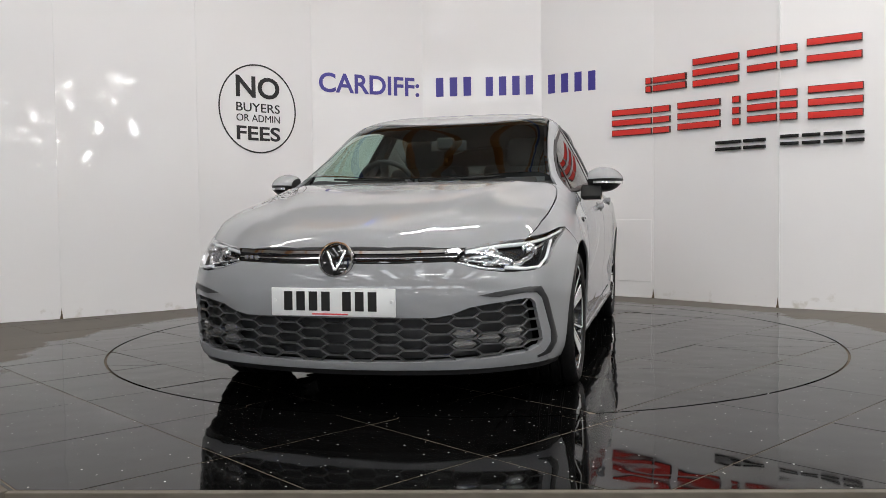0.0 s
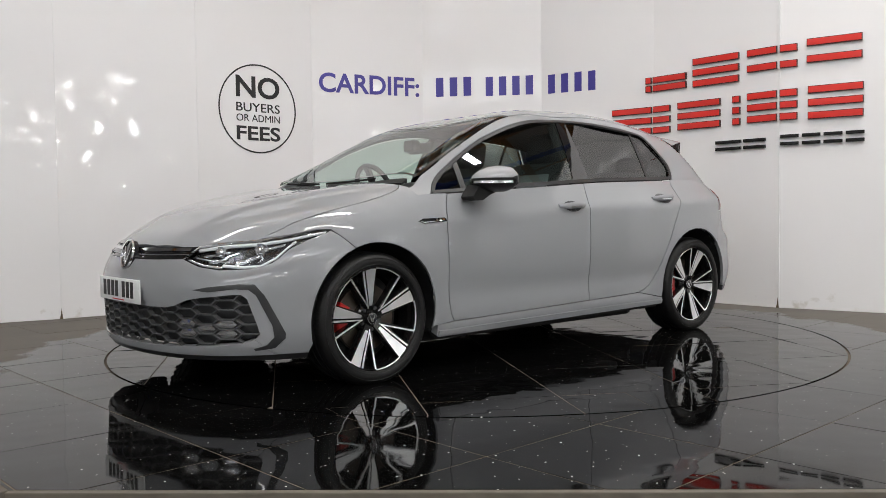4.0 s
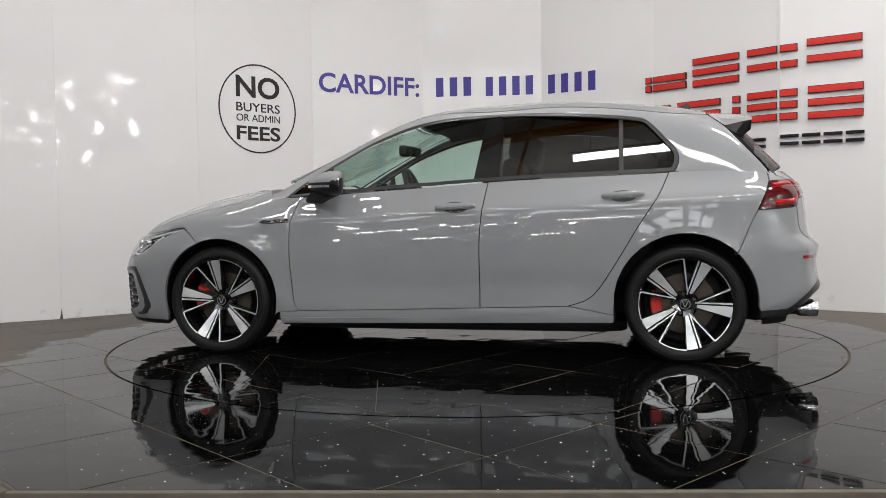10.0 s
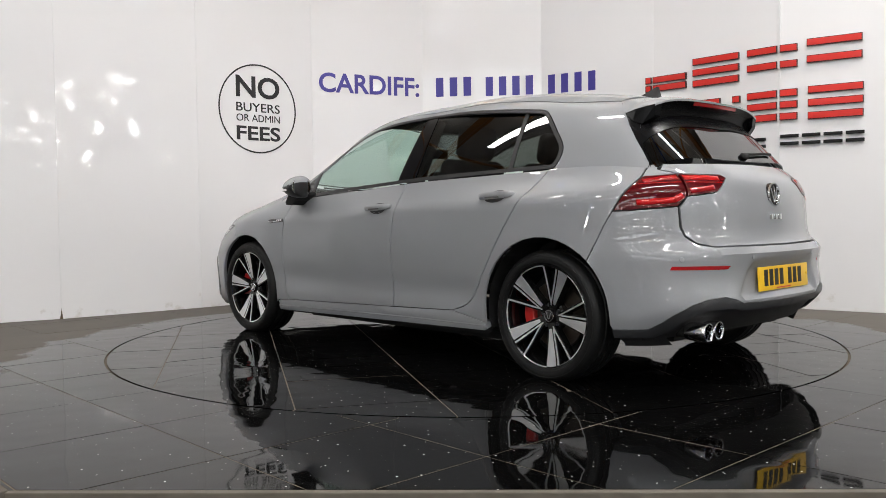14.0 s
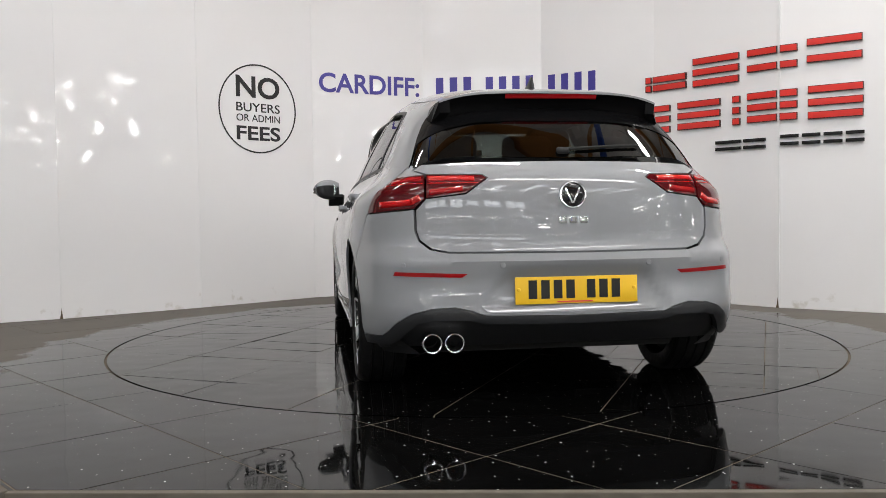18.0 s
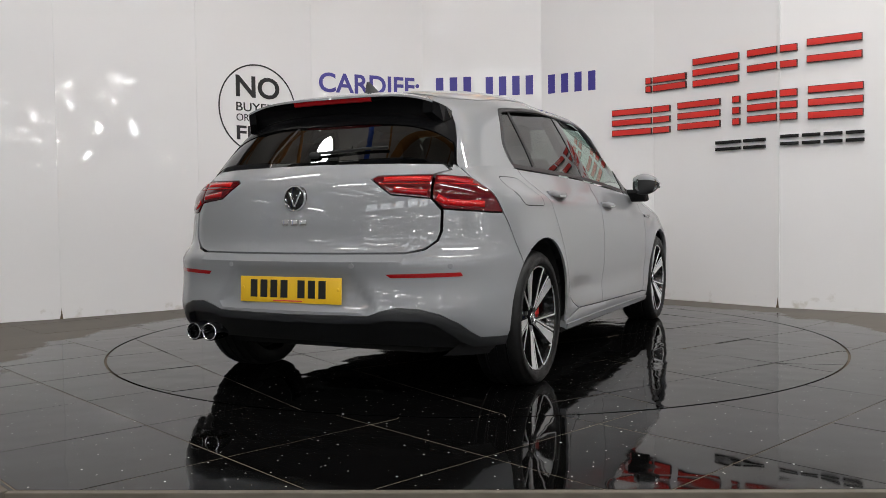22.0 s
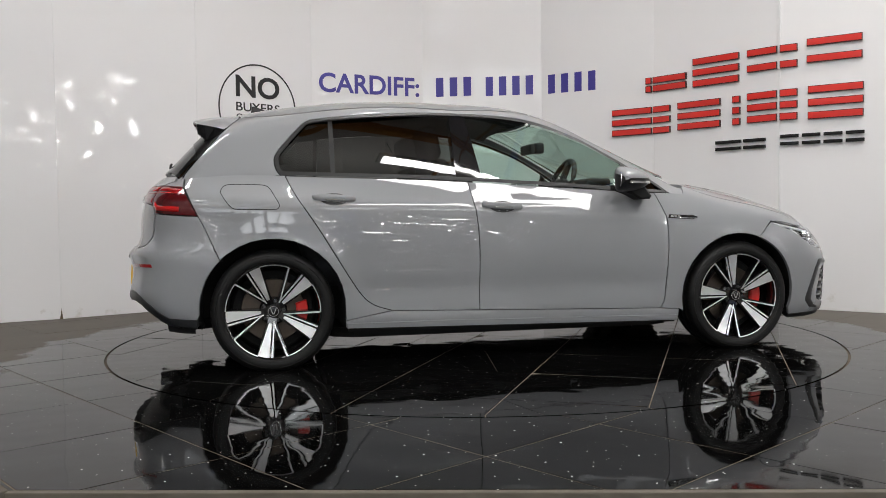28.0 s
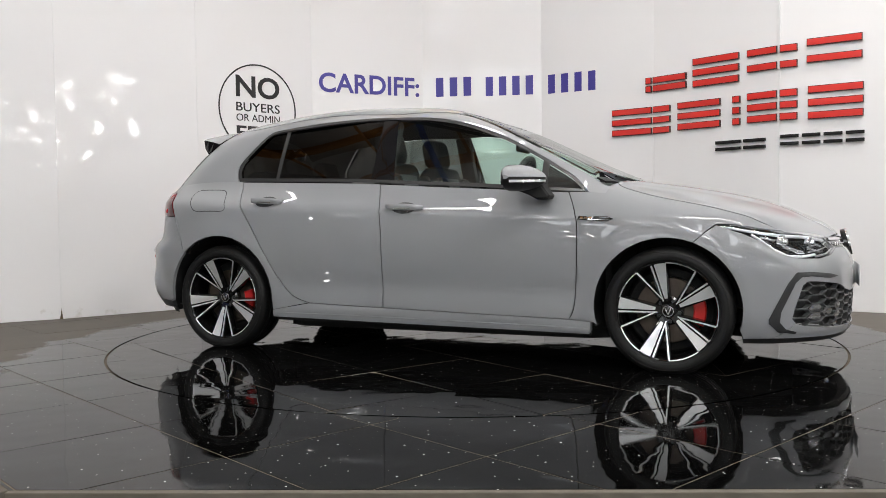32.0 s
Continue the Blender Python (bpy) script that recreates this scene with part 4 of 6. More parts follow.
def sheet(mp, outline, h=0.03, gap=0.0027, lift=0.0, depth=0.012, edge=0.0012, edge_h=None):
    """Points and faces of a curved panel: an outline in the map's own plane, filled, laid on the body and given an edge."""
    B = inset(resample(outline, edge_h or h * 0.6), gap)
    lo, hi = B.min(0), B.max(0)
    gx, gy = np.meshgrid(np.arange(lo[0] + h / 2, hi[0], h), np.arange(lo[1] + h / 2, hi[1], h))
    G = np.stack([gx.ravel(), gy.ravel()], -1)
    E = np.roll(B, -1, 0) - B
    inside = np.zeros(len(G), bool)
    near = np.full(len(G), 9.0)
    for k in range(len(B)):
        a, e = B[k], E[k]
        b = a + e
        cr = (a[1] > G[:, 1]) != (b[1] > G[:, 1])
        with np.errstate(divide="ignore", invalid="ignore"):
            xx = a[0] + (G[:, 1] - a[1]) / (e[1] if e[1] else 1e-12) * e[0]
        inside ^= cr & (G[:, 0] < xx)
        t = np.clip(((G - a) @ e) / max(e @ e, 1e-12), 0, 1)
        near = np.minimum(near, np.hypot(*(G - a - t[:, None] * e).T))
    G = G[inside & (near > h * 0.42)]
    pts = [Vector(p) for p in B] + [Vector(p) for p in G]
    v2, _, f, _, _, _ = geometry.delaunay_2d_cdt(pts, [], [list(range(len(B)))], 1, 1e-6)
    P2 = np.array([tuple(v) for v in v2])
    F = [tuple(t) for t in f]
    P = mp(P2)
    tri = np.array(F)
    nf = np.cross(P[tri[:, 1]] - P[tri[:, 0]], P[tri[:, 2]] - P[tri[:, 0]])
    N = np.zeros_like(P)
    for k in range(3):
        np.add.at(N, tri[:, k], nf)
    N /= np.maximum(np.linalg.norm(N, axis=1, keepdims=True), 1e-12)
    c = P - np.array([0, 0, 0.55])
    c[:, 0] *= 0.35
    if np.sum(N * c) < 0:
        N = -N
        F = [t[::-1] for t in F]
    # border loops
    cnt = {}
    for t in F:
        for a, b in zip(t, t[1:] + t[:1]):
            cnt[(a, b)] = 1
    border = [e for e in cnt if (e[1], e[0]) not in cnt]
    on = sorted({a for e in border for a in e})
    P = P + N * lift
    base = P.copy()
    P[on] -= N[on] * edge
    if depth:
        idx = {v: len(P) + i for i, v in enumerate(on)}
        P = np.concatenate([P, base[on] - N[on] * depth])
        F = F + [(b, a, idx[a], idx[b]) for a, b in border]
    return P, F


def mirrored(P, F):
    Q = np.array(P, float).copy()
    Q[:, 1] *= -1
    return Q, [t[::-1] for t in F]


def both(name, P, F, material, parent, label=""):
    """The part and its twin on the car's other side."""
    a = mesh_ob(name, P, F, material, parent, label, True)
    a.data.set_sharp_from_angle(angle=radians(40))
    Q, G = mirrored(P, F)
    b = mesh_ob(name, Q, G, material, parent, label, True)
    b.data.set_sharp_from_angle(angle=radians(40))
    return a, b


def one(name, P, F, material, parent, label=""):
    a = mesh_ob(name, P, F, material, parent, label, True)
    a.data.set_sharp_from_angle(angle=radians(40))
    return a


def arch(hx, r, z0, z1, n=18):
    """Wheel arch points in x, z: from the front foot over the top to the rear foot."""
    a0, a1 = math.asin((z0 - ARCH_Z - 0.005) / r), math.pi - math.asin((z1 - ARCH_Z - 0.005) / r)
    return [(hx + r * 1.02 * math.cos(a0 + (a1 - a0) * k / n), ARCH_Z + 0.005 + r * math.sin(a0 + (a1 - a0) * k / n)) for k in range(n + 1)]


car = thing("hatchback_car", "grey five-door hatchback with black wheels on a turntable", "car")

SEAM_A = smooth([(0.815, 0.905), (0.838, 0.85), (0.856, 0.795), (0.868, 0.735), (0.870, 0.587), (0.863, 0.431), (0.850, 0.31), (0.825, 0.255)])
SEAM_B = smooth([(-0.268, 0.971), (-0.243, 0.823), (-0.229, 0.68), (-0.226, 0.50), (-0.227, 0.282)])
SEAM_C = smooth([(-1.238, 1.009), (-1.18, 0.888), (-1.072, 0.721), (-0.963, 0.539), (-0.868, 0.392), (-0.80, 0.33), (-0.70, 0.296)])


def belt(x0, x1, n=12):
    return [(x, float(belt_z(x))) for x in np.linspace(x0, x1, n)]


# bonnet edge in x, y, from the screen to the headlamp
BONNET_EDGE = smooth([(1.045, 0.70), (1.08, 0.735), (1.16, 0.752), (1.32, 0.764), (1.50, 0.768), (1.62, 0.764), (1.735, 0.746), (1.84, float(W(1.84, 0.697)))])


def edge_xz(pts):
    A = np.array(pts)
    return [(float(x), float(z)) for x, z in zip(A[:, 0], bonnet_z(A[:, 0], A[:, 1]))]


def build_shell():
    # bonnet, as a height over x, y
    rear = [(1.075, 0.0), (1.072, 0.3), (1.062, 0.55), (1.045, 0.70)]
    frontz = [(0.0, 0.667), (0.2, 0.667), (0.42, 0.6675), (0.50, 0.669), (0.56, 0.679), (0.62, 0.689)]
    nose = []
    for yy, z in frontz:
        x, y, L = end_contour([z], True)
        nose.append((float(np.interp(yy, y[0], x[0])), yy))
    half = smooth(rear) + BONNET_EDGE[1:] + nose[::-1]
    P, F = sheet(bonnet_map, sym2(half), 0.022, 0.0014, depth=0.02)
    one("bonnet", P, F, PAINT, car)
    # wings
    archF = arch(HUB_X - 0.004, 0.346, 0.66, 0.23)
    topz = edge_xz(BONNET_EDGE)
    wing = [(0.815, 0.907), (0.925, 0.9045), (1.0, float(belt_z(1.0)) + 0.003)] + edge_xz([(1.02, 0.74)]) + topz + [(1.735, 0.711), (1.66, 0.724), (1.60, 0.734), (1.54, 0.735), (1.50, 0.705), (1.435, 0.6465)] + [p for p in archF if p[0] < 1.425] + [(0.945, 0.245), (0.825, 0.255)] + SEAM_A[::-1][1:-1]
    P, F = sheet(side_map, wing, 0.03)
    both("front_wing", P, F, PAINT, car)
    # doors
    bottom1 = [(0.825, 0.255), (0.3, 0.268), (-0.227, 0.282)]
    door1 = belt(0.815, -0.268)[:-1] + SEAM_B[:-1] + bottom1[::-1][:-1] + SEAM_A[::-1][:-1]
    P, F = sheet(side_map, door1, 0.03)
    doors1 = both("front_door", P, F, PAINT, car)
    door2 = belt(-0.268, -1.238)[:-1] + SEAM_C[:-1] + [(-0.70, 0.296), (-0.45, 0.288)] + SEAM_B[::-1][:-1]
    P, F = sheet(side_map, door2, 0.03)
    doors2 = both("rear_door", P, F, PAINT, car)
    # rear quarter below the belt, and the window frame with the C pillar above it
    archR = arch(-HUB_X, 0.360, 0.23, 0.30)
    quarter = [(x, z + 0.0035) for x, z in belt(-1.238, -1.748, 14)] + [(-1.750, 0.955), (-1.715, 0.88), (-1.677, 0.80), (-1.645, 0.74), (-1.61, 0.66), (-1.573, 0.5775)] + [p for p in archR[::-1] if p[1] > 0.235 and p[0] > -1.565] + [(-0.945, 0.25), (-0.70, 0.296)] + SEAM_C[::-1][1:-1]
    lower = sheet(side_map, quarter, 0.03)
    dlo = [(0.915, 0.903), (0.83, 0.985), (0.70, 1.066), (0.635, 1.106), (0.47, 1.197), (0.372, 1.240), (0.209, 1.299), (0.047, 1.336), (-0.114, 1.354), (-0.275, 1.363), (-0.435, 1.366), (-0.594, 1.362), (-0.753, 1.353), (-0.912, 1.341), (-1.05, 1.327), (-1.115, 1.312), (-1.165, 1.268), (-1.225, 1.20), (-1.275, 1.140), (-1.292, 1.096), (-1.283, 1.042), (-1.262, 1.012)]
    DLO = top_z(smooth(dlo, 3))
    inner = top_y(smooth([(1.045, 0.716), (0.99, 0.732), (0.90, 0.692), (0.80, 0.670), (0.66, 0.642), (0.46, 0.616), (0.28, 0.595), (0.13, 0.582), (-0.06, 0.564), (-0.5, 0.54), (-1.0, 0.53), (-1.3, 0.50), (-1.462, 0.437)], 4))
    rearedge = top_z([(-1.472, 1.335), (-1.50, 1.31), (-1.547, 1.265), (-1.60, 1.20), (-1.654, 1.136), (-1.71, 1.07), (-1.751, 1.017)])
    foot = [(x, b + 0.003) for x, b in top_z([(x, float(belt_z(x))) for x in np.linspace(-1.757, -1.30, 16)])]
    frame_out = inner + rearedge + foot + DLO[::-1] + [(x, b + 0.002) for x, b in top_z([(x, float(belt_z(x))) for x in (0.93, 0.97, 1.0, 1.03)])]
    upper = sheet(top_map, frame_out, 0.028)
    both("rear_quarter_panel", *lower, PAINT, car)
    both("side_frame", *upper, PAINT, car)
    # roof
    roofh = top_y([(0.255, 0.0)]) + top_y(smooth([(0.25, 0.2), (0.205, 0.42), (0.14, 0.574)], 4)) + top_y(smooth([(0.115, 0.576), (-0.06, 0.560), (-0.5, 0.536), (-1.0, 0.526), (-1.3, 0.496), (-1.462, 0.433)], 4)) + [(-1.462, 0.0)]
    P, F = sheet(top_map, sym2(roofh), 0.04)
    one("roof", P, F, PAINT, car)
    # glass
    ws = top_y([(1.04, 0.0)]) + top_y(smooth([(1.03, 0.2), (1.00, 0.42), (0.965, 0.58), (0.93, 0.684)], 4)) + top_y(smooth([(0.90, 0.686), (0.80, 0.664), (0.66, 0.636), (0.46, 0.610), (0.28, 0.589), (0.15, 0.577)], 4)) + top_y(smooth([(0.215, 0.42), (0.262, 0.2)], 3)) + [(0.268, 0.0)]
    P, F = sheet(top_map, sym2(ws), 0.04, 0.004, -0.003, 0.004, 0)
    panes = [one("windscreen", P, F, GLASS, car)]
    A, B = inset(resample(sym2(ws), 0.03), 0.018), inset(resample(sym2(ws), 0.03), 0.003)
    n = len(A)
    one("windscreen_border", np.concatenate([top_map(B), top_map(A)]) - np.array([0, 0, 0.0015]), [(i, (i + 1) % n, n + (i + 1) % n, n + i) for i in range(n)], BLACK_GLOSS, car, "black printed border of the windscreen")
    rg = [(-1.902, 0.0)] + top_y(smooth([(-1.895, 0.2), (-1.872, 0.38), (-1.832, 0.53), (-1.782, 0.650)], 4)) + top_y([(-1.70, 0.612), (-1.64, 0.545), (-1.60, 0.45)]) + [(-1.58, 0.0)]
    P, F = sheet(top_map, sym2(rg), 0.03, 0.004, -0.003, 0.004, 0)
    panes.append(one("rear_window", P, F, REAR_TINT, car))
    topline = [(x, z) for x, z in smooth(dlo, 3)]

    def between(x0, x1):
        return [p for p in topline if x1 < p[0] < x0]

    def topat(x):
        for (ax, az), (bx, bz) in zip(topline, topline[1:]):
            if ax >= x >= bx:
                return az + (bz - az) * (ax - x) / (ax - bx + 1e-9)
        return topline[-1][1]
    # the side windows share one smoothly bowed surface fitted to their frame's edge
    rim = topline + [(x, float(belt_z(x)) + 0.003) for x in np.linspace(-1.25, 0.9, 40)]
    edge3 = top_map(np.array(top_z(rim)))

    def terms(x, z):
        return np.stack([x ** k for k in range(5)] + [z, z * x], -1)
    bow = np.linalg.lstsq(terms(edge3[:, 0], edge3[:, 2]), edge3[:, 1] + 0.25 * edge3[:, 2] ** 2, rcond=None)[0]

    def glass_map(p):
        return np.stack([p[:, 0], terms(p[:, 0], p[:, 1]) @ bow - 0.25 * p[:, 1] ** 2, p[:, 1]], -1)
    for name, x0, x1, material in (("front_door_glass", 0.66, -0.205, GLASS), ("rear_door_glass", -0.325, -0.975, TINT), ("quarter_glass", -1.0, -1.245, TINT), ("front_quarter_glass", 0.868, 0.685, REAR_TINT)):
        tl = [(x0, topat(x0) - 0.018)] + [(x, z - 0.018) for x, z in between(x0, max(x1, -1.10))]
        if x1 < -1.1:
            tl += [(x + 0.018, z - 0.006) for x, z in topline if -1.30 < x <= -1.115 and z > 1.04]
            tl += [(-1.262, 1.03)]
        else:
            tl += [(x1 - (0.045 if name == "front_door_glass" else 0.0), topat(x1 - (0.045 if name == "front_door_glass" else 0.0)) - 0.018)]
        bl = [(x, float(belt_z(x)) + 0.016) for x in np.linspace(max(x1, -1.25), x0, 10)]
        P, F = sheet(glass_map, tl + bl, 0.035, 0.0, -0.012, 0.003, 0)
        panes += both(name, P, F, material, car)
    # black window surround: thin border strips and pillar covers
    ring_o = DLO + top_z([(x, float(belt_z(x)) + 0.003) for x in np.linspace(-1.25, 0.9, 16)])
    A = inset(resample(ring_o, 0.02), 0.023)
    B = inset(resample(ring_o, 0.02), 0.002)
    PA, PB = top_map(A), top_map(B)
    n = len(A)
    both("window_surround", np.concatenate([PB, PA]) + 0.0, [(i, (i + 1) % n, n + (i + 1) % n, n + i) for i in range(n)], BLACK_SATIN, car)
    bp = [(-0.20, topat(-0.2) - 0.014), (-0.33, topat(-0.33) - 0.014), (-0.33, float(belt_z(-0.33)) + 0.012), (-0.255, float(belt_z(-0.255)) + 0.012), (-0.185, float(belt_z(-0.185)) + 0.012)]
    bp[0] = (-0.24, topat(-0.24) - 0.014)
    both("pillar_cover", *sheet(glass_map, bp, 0.03, 0.0, -0.008, 0.006, 0.001), BLACK_GLOSS, car)
    fd = [(0.69, topat(0.69) - 0.012), (0.655, topat(0.655) - 0.012), (0.655, float(belt_z(0.655)) + 0.010), (0.69, float(belt_z(0.69)) + 0.010)]
    both("window_divider", *sheet(glass_map, fd, 0.03, 0.0, -0.008, 0.006, 0.001), BLACK_SATIN, car)
    dv = [(-0.976, topat(-0.976) - 0.014), (-1.000, topat(-1.0) - 0.014), (-1.000, float(belt_z(-1.0)) + 0.012), (-0.976, float(belt_z(-0.976)) + 0.012)]
    both("window_divider", *sheet(glass_map, dv, 0.03, 0.0, -0.007, 0.006, 0.001), BLACK_SATIN, car)
    for g in panes:
        g.visible_shadow = False
    return doors1, doors2


DOORS1, DOORS2 = build_shell()


# ---- nose and tail ----
def build_nose():
    # painted bumper between lamp and lower grille, round to the wheel arch
    lampbot = by_y([(0.455, 0.612), (0.56, 0.580), (0.66, 0.566)], True) + by_x([(1.905, 0.570), (1.82, 0.594), (1.74, 0.652), (1.66, 0.688), (1.56, 0.722)], True)
    tip = by_x([(1.54, 0.731), (1.50, 0.705), (1.435, 0.6465)], True)
    ar = [p for p in arch(HUB_X - 0.004, 0.346, 0.225, 0.64, 30) if p[0] > 1.445 and p[1] < 0.642]
    arc_s = by_x(ar[::-1], True)
    mouth_top = by_y([(0.0, 0.392), (0.40, 0.394), (0.46, 0.405), (0.53, 0.432), (0.60, 0.444)], True) + by_x([(1.975, 0.458), (1.945, 0.458)], True)
    mouth_side = by_x([(1.925, 0.44), (1.89, 0.33), (1.878, 0.285)], True)
    mouth_low = by_x([(1.895, 0.262), (1.94, 0.246)], True) + by_y([(0.60, 0.232), (0.40, 0.222), (0.0, 0.216)], True)
    up = by_y([(0.0, 0.606), (0.25, 0.606)], True) + lampbot + tip + arc_s
    low = by_x([(1.66, 0.186), (1.80, 0.182)], True) + by_y([(0.72, 0.186), (0.5, 0.183), (0.0, 0.181)], True)
    # upper bumper: everything above the mouth and outside it
    half = up + low[:1] + by_x([(1.80, 0.190)], True)[:1] + mouth_low[:1] + mouth_side[::-1] + mouth_top[::-1]
    P, F = sheet(nose_map, sym(half), 0.026, 0.0012, 0, 0.02)
    one("front_bumper", P, F, PAINT, car)
    # slim painted blade below the mouth
    blade = by_x([(1.80, 0.190)], True)[:1] + by_y([(0.72, 0.191), (0.5, 0.187), (0.0, 0.185)], True)
    half = mouth_low[::-1] + blade
    P, F = sheet(nose_map, sym(half), 0.02, 0.0008, 0.002, 0.03)
    one("bumper_blade", P, F, PAINT, car)
    # dark lip below
    lip = by_y([(0.0, 0.182), (0.5, 0.184), (0.72, 0.188)], True) + by_x([(1.80, 0.187), (1.66, 0.183), (1.66, 0.160), (1.80, 0.160)], True) + by_y([(0.72, 0.164), (0.5, 0.162), (0.0, 0.160)], True)
    P, F = sheet(nose_map, sym(lip), 0.03, 0.001, -0.004, 0.05)
    one("front_lip", P, F, BLACK_SATIN, car)
    # C-shaped fairing round the fog lamps: dark outer, painted inner is the bumper itself
    c_out = by_y([(0.56, 0.478), (0.63, 0.492)], True) + by_x([(1.955, 0.505), (1.895, 0.503), (1.857, 0.45), (1.775, 0.285), (1.776, 0.262), (1.815, 0.222), (1.89, 0.212)], True)
    c_in = by_x([(1.895, 0.222), (1.850, 0.236), (1.822, 0.270), (1.830, 0.32), (1.892, 0.455), (1.918, 0.480), (1.965, 0.483)], True) + by_y([(0.63, 0.470)], True)
    P, F = sheet(nose_map, smooth(c_out, 3) + smooth(c_in, 3), 0.015, 0, 0.004, 0.012, 0.001)
    both("fog_fairing", P, F, TRIM_GREY, car, "dark grey fairing round the fog lamps")
    # mouth backing, its honeycomb and lamps
    mouth = mouth_top + mouth_side + mouth_low
    P, F = sheet(nose_map, sym(mouth), 0.03, 0.0, -0.055, 0, 0)
    one("grille_backing", P, F, TRIM_GREY, car)
    Pm = np.array(mouth)
    mo = [tuple(p) for p in Pm] + [(-a, b) for a, b in mouth[::-1]]
    B = resample(mo, 0.02)

    def inside(x, y):
        c = False
        for k in range(len(B)):
            (x1, y1), (x2, y2) = B[k], B[(k + 1) % len(B)]
            if (y1 > y) != (y2 > y) and x < x1 + (y - y1) / (y2 - y1) * (x2 - x1):
                c = not c
        return c
    cw, ch = 0.112, 0.0425
    for side in (1, -1):
        segs = []
        for r in range(-1, 8):
            for c in range(-1, 14):
                cx, cz = c * cw * 1.5 * 0.62 * 1.0, 0.222 + r * ch + (ch / 2 if c % 2 else 0)
                a, b = cw * 0.36, cw * 0.62
                q = [(cx - b, cz), (cx - a, cz + ch / 2), (cx + a, cz + ch / 2), (cx + b, cz)]
                for u, v in zip(q, q[1:]):
                    m = ((u[0] + v[0]) / 2, (u[1] + v[1]) / 2)
                    if m[0] >= 0 and inside(*m) and (inside(*u) or inside(*v)):
                        segs.append((u, v))
        V, Fc = [], []
        pts = np.array([p for sgm in segs for p in sgm])
        top = nose_map(pts)
        top[:, 1] *= side
        for k in range(len(segs)):
            a, b = top[2 * k], top[2 * k + 1]
            d = b - a
            d /= np.linalg.norm(d)
            out = np.array([a[0] - 0.9, a[1] * 0.6, 0.0])
            out /= np.linalg.norm(out)
            upv = np.cross(out, d)
            upv /= np.linalg.norm(upv)
            n0 = len(V)
            for e in (a - d * 0.002, b + d * 0.002):
                for o, w_ in ((-0.006, 0.0026), (-0.006, -0.0026), (-0.03, -0.0036), (-0.03, 0.0036)):
                    V.append(e + out * o + upv * w_)
            Fc += [(n0, n0 + 1, n0 + 5, n0 + 4), (n0 + 1, n0 + 2, n0 + 6, n0 + 5), (n0 + 3, n0, n0 + 4, n0 + 7), (n0, n0 + 3, n0 + 2, n0 + 1), (n0 + 4, n0 + 5, n0 + 6, n0 + 7)]
        mesh_ob("honeycomb_grille", V, Fc, GRILLE_GREY, car, "dark honeycomb lower grille")
    # five fog lamps to a side
    for c_, r_ in ((5, 2), (7, 2), (6, 2), (5, 1), (7, 1)):
        s_, z_ = c_ * cw * 0.93, 0.222 + r_ * ch + (ch / 2 if c_ % 2 else 0)
        hexa = [(s_ - 0.050, z_), (s_ - 0.028, z_ + 0.0165), (s_ + 0.028, z_ + 0.0165), (s_ + 0.050, z_), (s_ + 0.028, z_ - 0.0165), (s_ - 0.028, z_ - 0.0165)]
        both("fog_lamp", *sheet(nose_map, hexa, 0.012, 0, -0.014, 0.02, 0.002), FOG_GLASS, car, "small hexagonal fog lamp")
    # number plate
    m = Matrix.Translation((2.198, 0, 0.457)) @ Matrix.Rotation(radians(90), 4, "Z") @ Matrix.Rotation(radians(90), 4, "X")
    plate = part("number_plate", box_bm(0.52, 0.111, 0.006, m, 0.002), PLATE_WHITE, car, "white number plate with black bars")
    plate_bars(plate, m)
    # upper grille bar with chrome and light strips
    bar = by_y([(0.0, 0.662), (0.30, 0.663), (0.45, 0.667), (0.50, 0.668)], True) + by_y([(0.455, 0.612), (0.25, 0.609), (0.0, 0.609)], True)
    P, F = sheet(nose_map, sym(bar), 0.02, 0.001, -0.004, 0.012, 0.001)
    one("upper_grille", P, F, BLACK_GLOSS, car)
    for z, hgt, mt_, lift in ((0.6485, 0.0115, CHROME, 0.003), (0.626, 0.004, SATIN_METAL, 0.002)):
        st = by_y([(0.0, z + hgt / 2), (0.25, z + hgt / 2), (0.47, z + hgt / 2 + 0.004), (0.47, z - hgt / 2 + 0.004), (0.25, z - hgt / 2), (0.0, z - hgt / 2)], True)
        one("grille_strip", *sheet(nose_map, sym(st), 0.02, 0, lift, 0.006, 0.0008), mt_, car)
    badge_bars(car, Matrix.Translation((2.083, -0.405, 0.627)) @ Matrix.Rotation(radians(68), 4, "Z") @ Matrix.Rotation(radians(90), 4, "X"), 0.085, 0.018)
    roundel(car, Matrix.Translation((2.152, 0, 0.622)) @ Matrix.Rotation(radians(90), 4, "Z") @ Matrix.Rotation(radians(76), 4, "X"), 0.074)
    # headlamps
    lamp = by_y([(0.455, 0.612), (0.56, 0.580), (0.66, 0.566)], True) + by_x([(1.905, 0.570), (1.82, 0.594), (1.74, 0.652), (1.66, 0.688), (1.56, 0.722), (1.54, 0.733), (1.60, 0.732), (1.66, 0.722), (1.735, 0.709), (1.84, 0.6955)], True) + by_y([(0.62, 0.688), (0.50, 0.668)], True)
    P, F = sheet(nose_map, lamp, 0.02, 0.002, -0.034, 0, 0)
    bowls = both("headlamp", P, F, LAMP_BOWL, car, "dark headlamp with bright light guides")
    lens = sheet(nose_map, lamp, 0.02, 0.002, 0.0, 0.0025, 0)

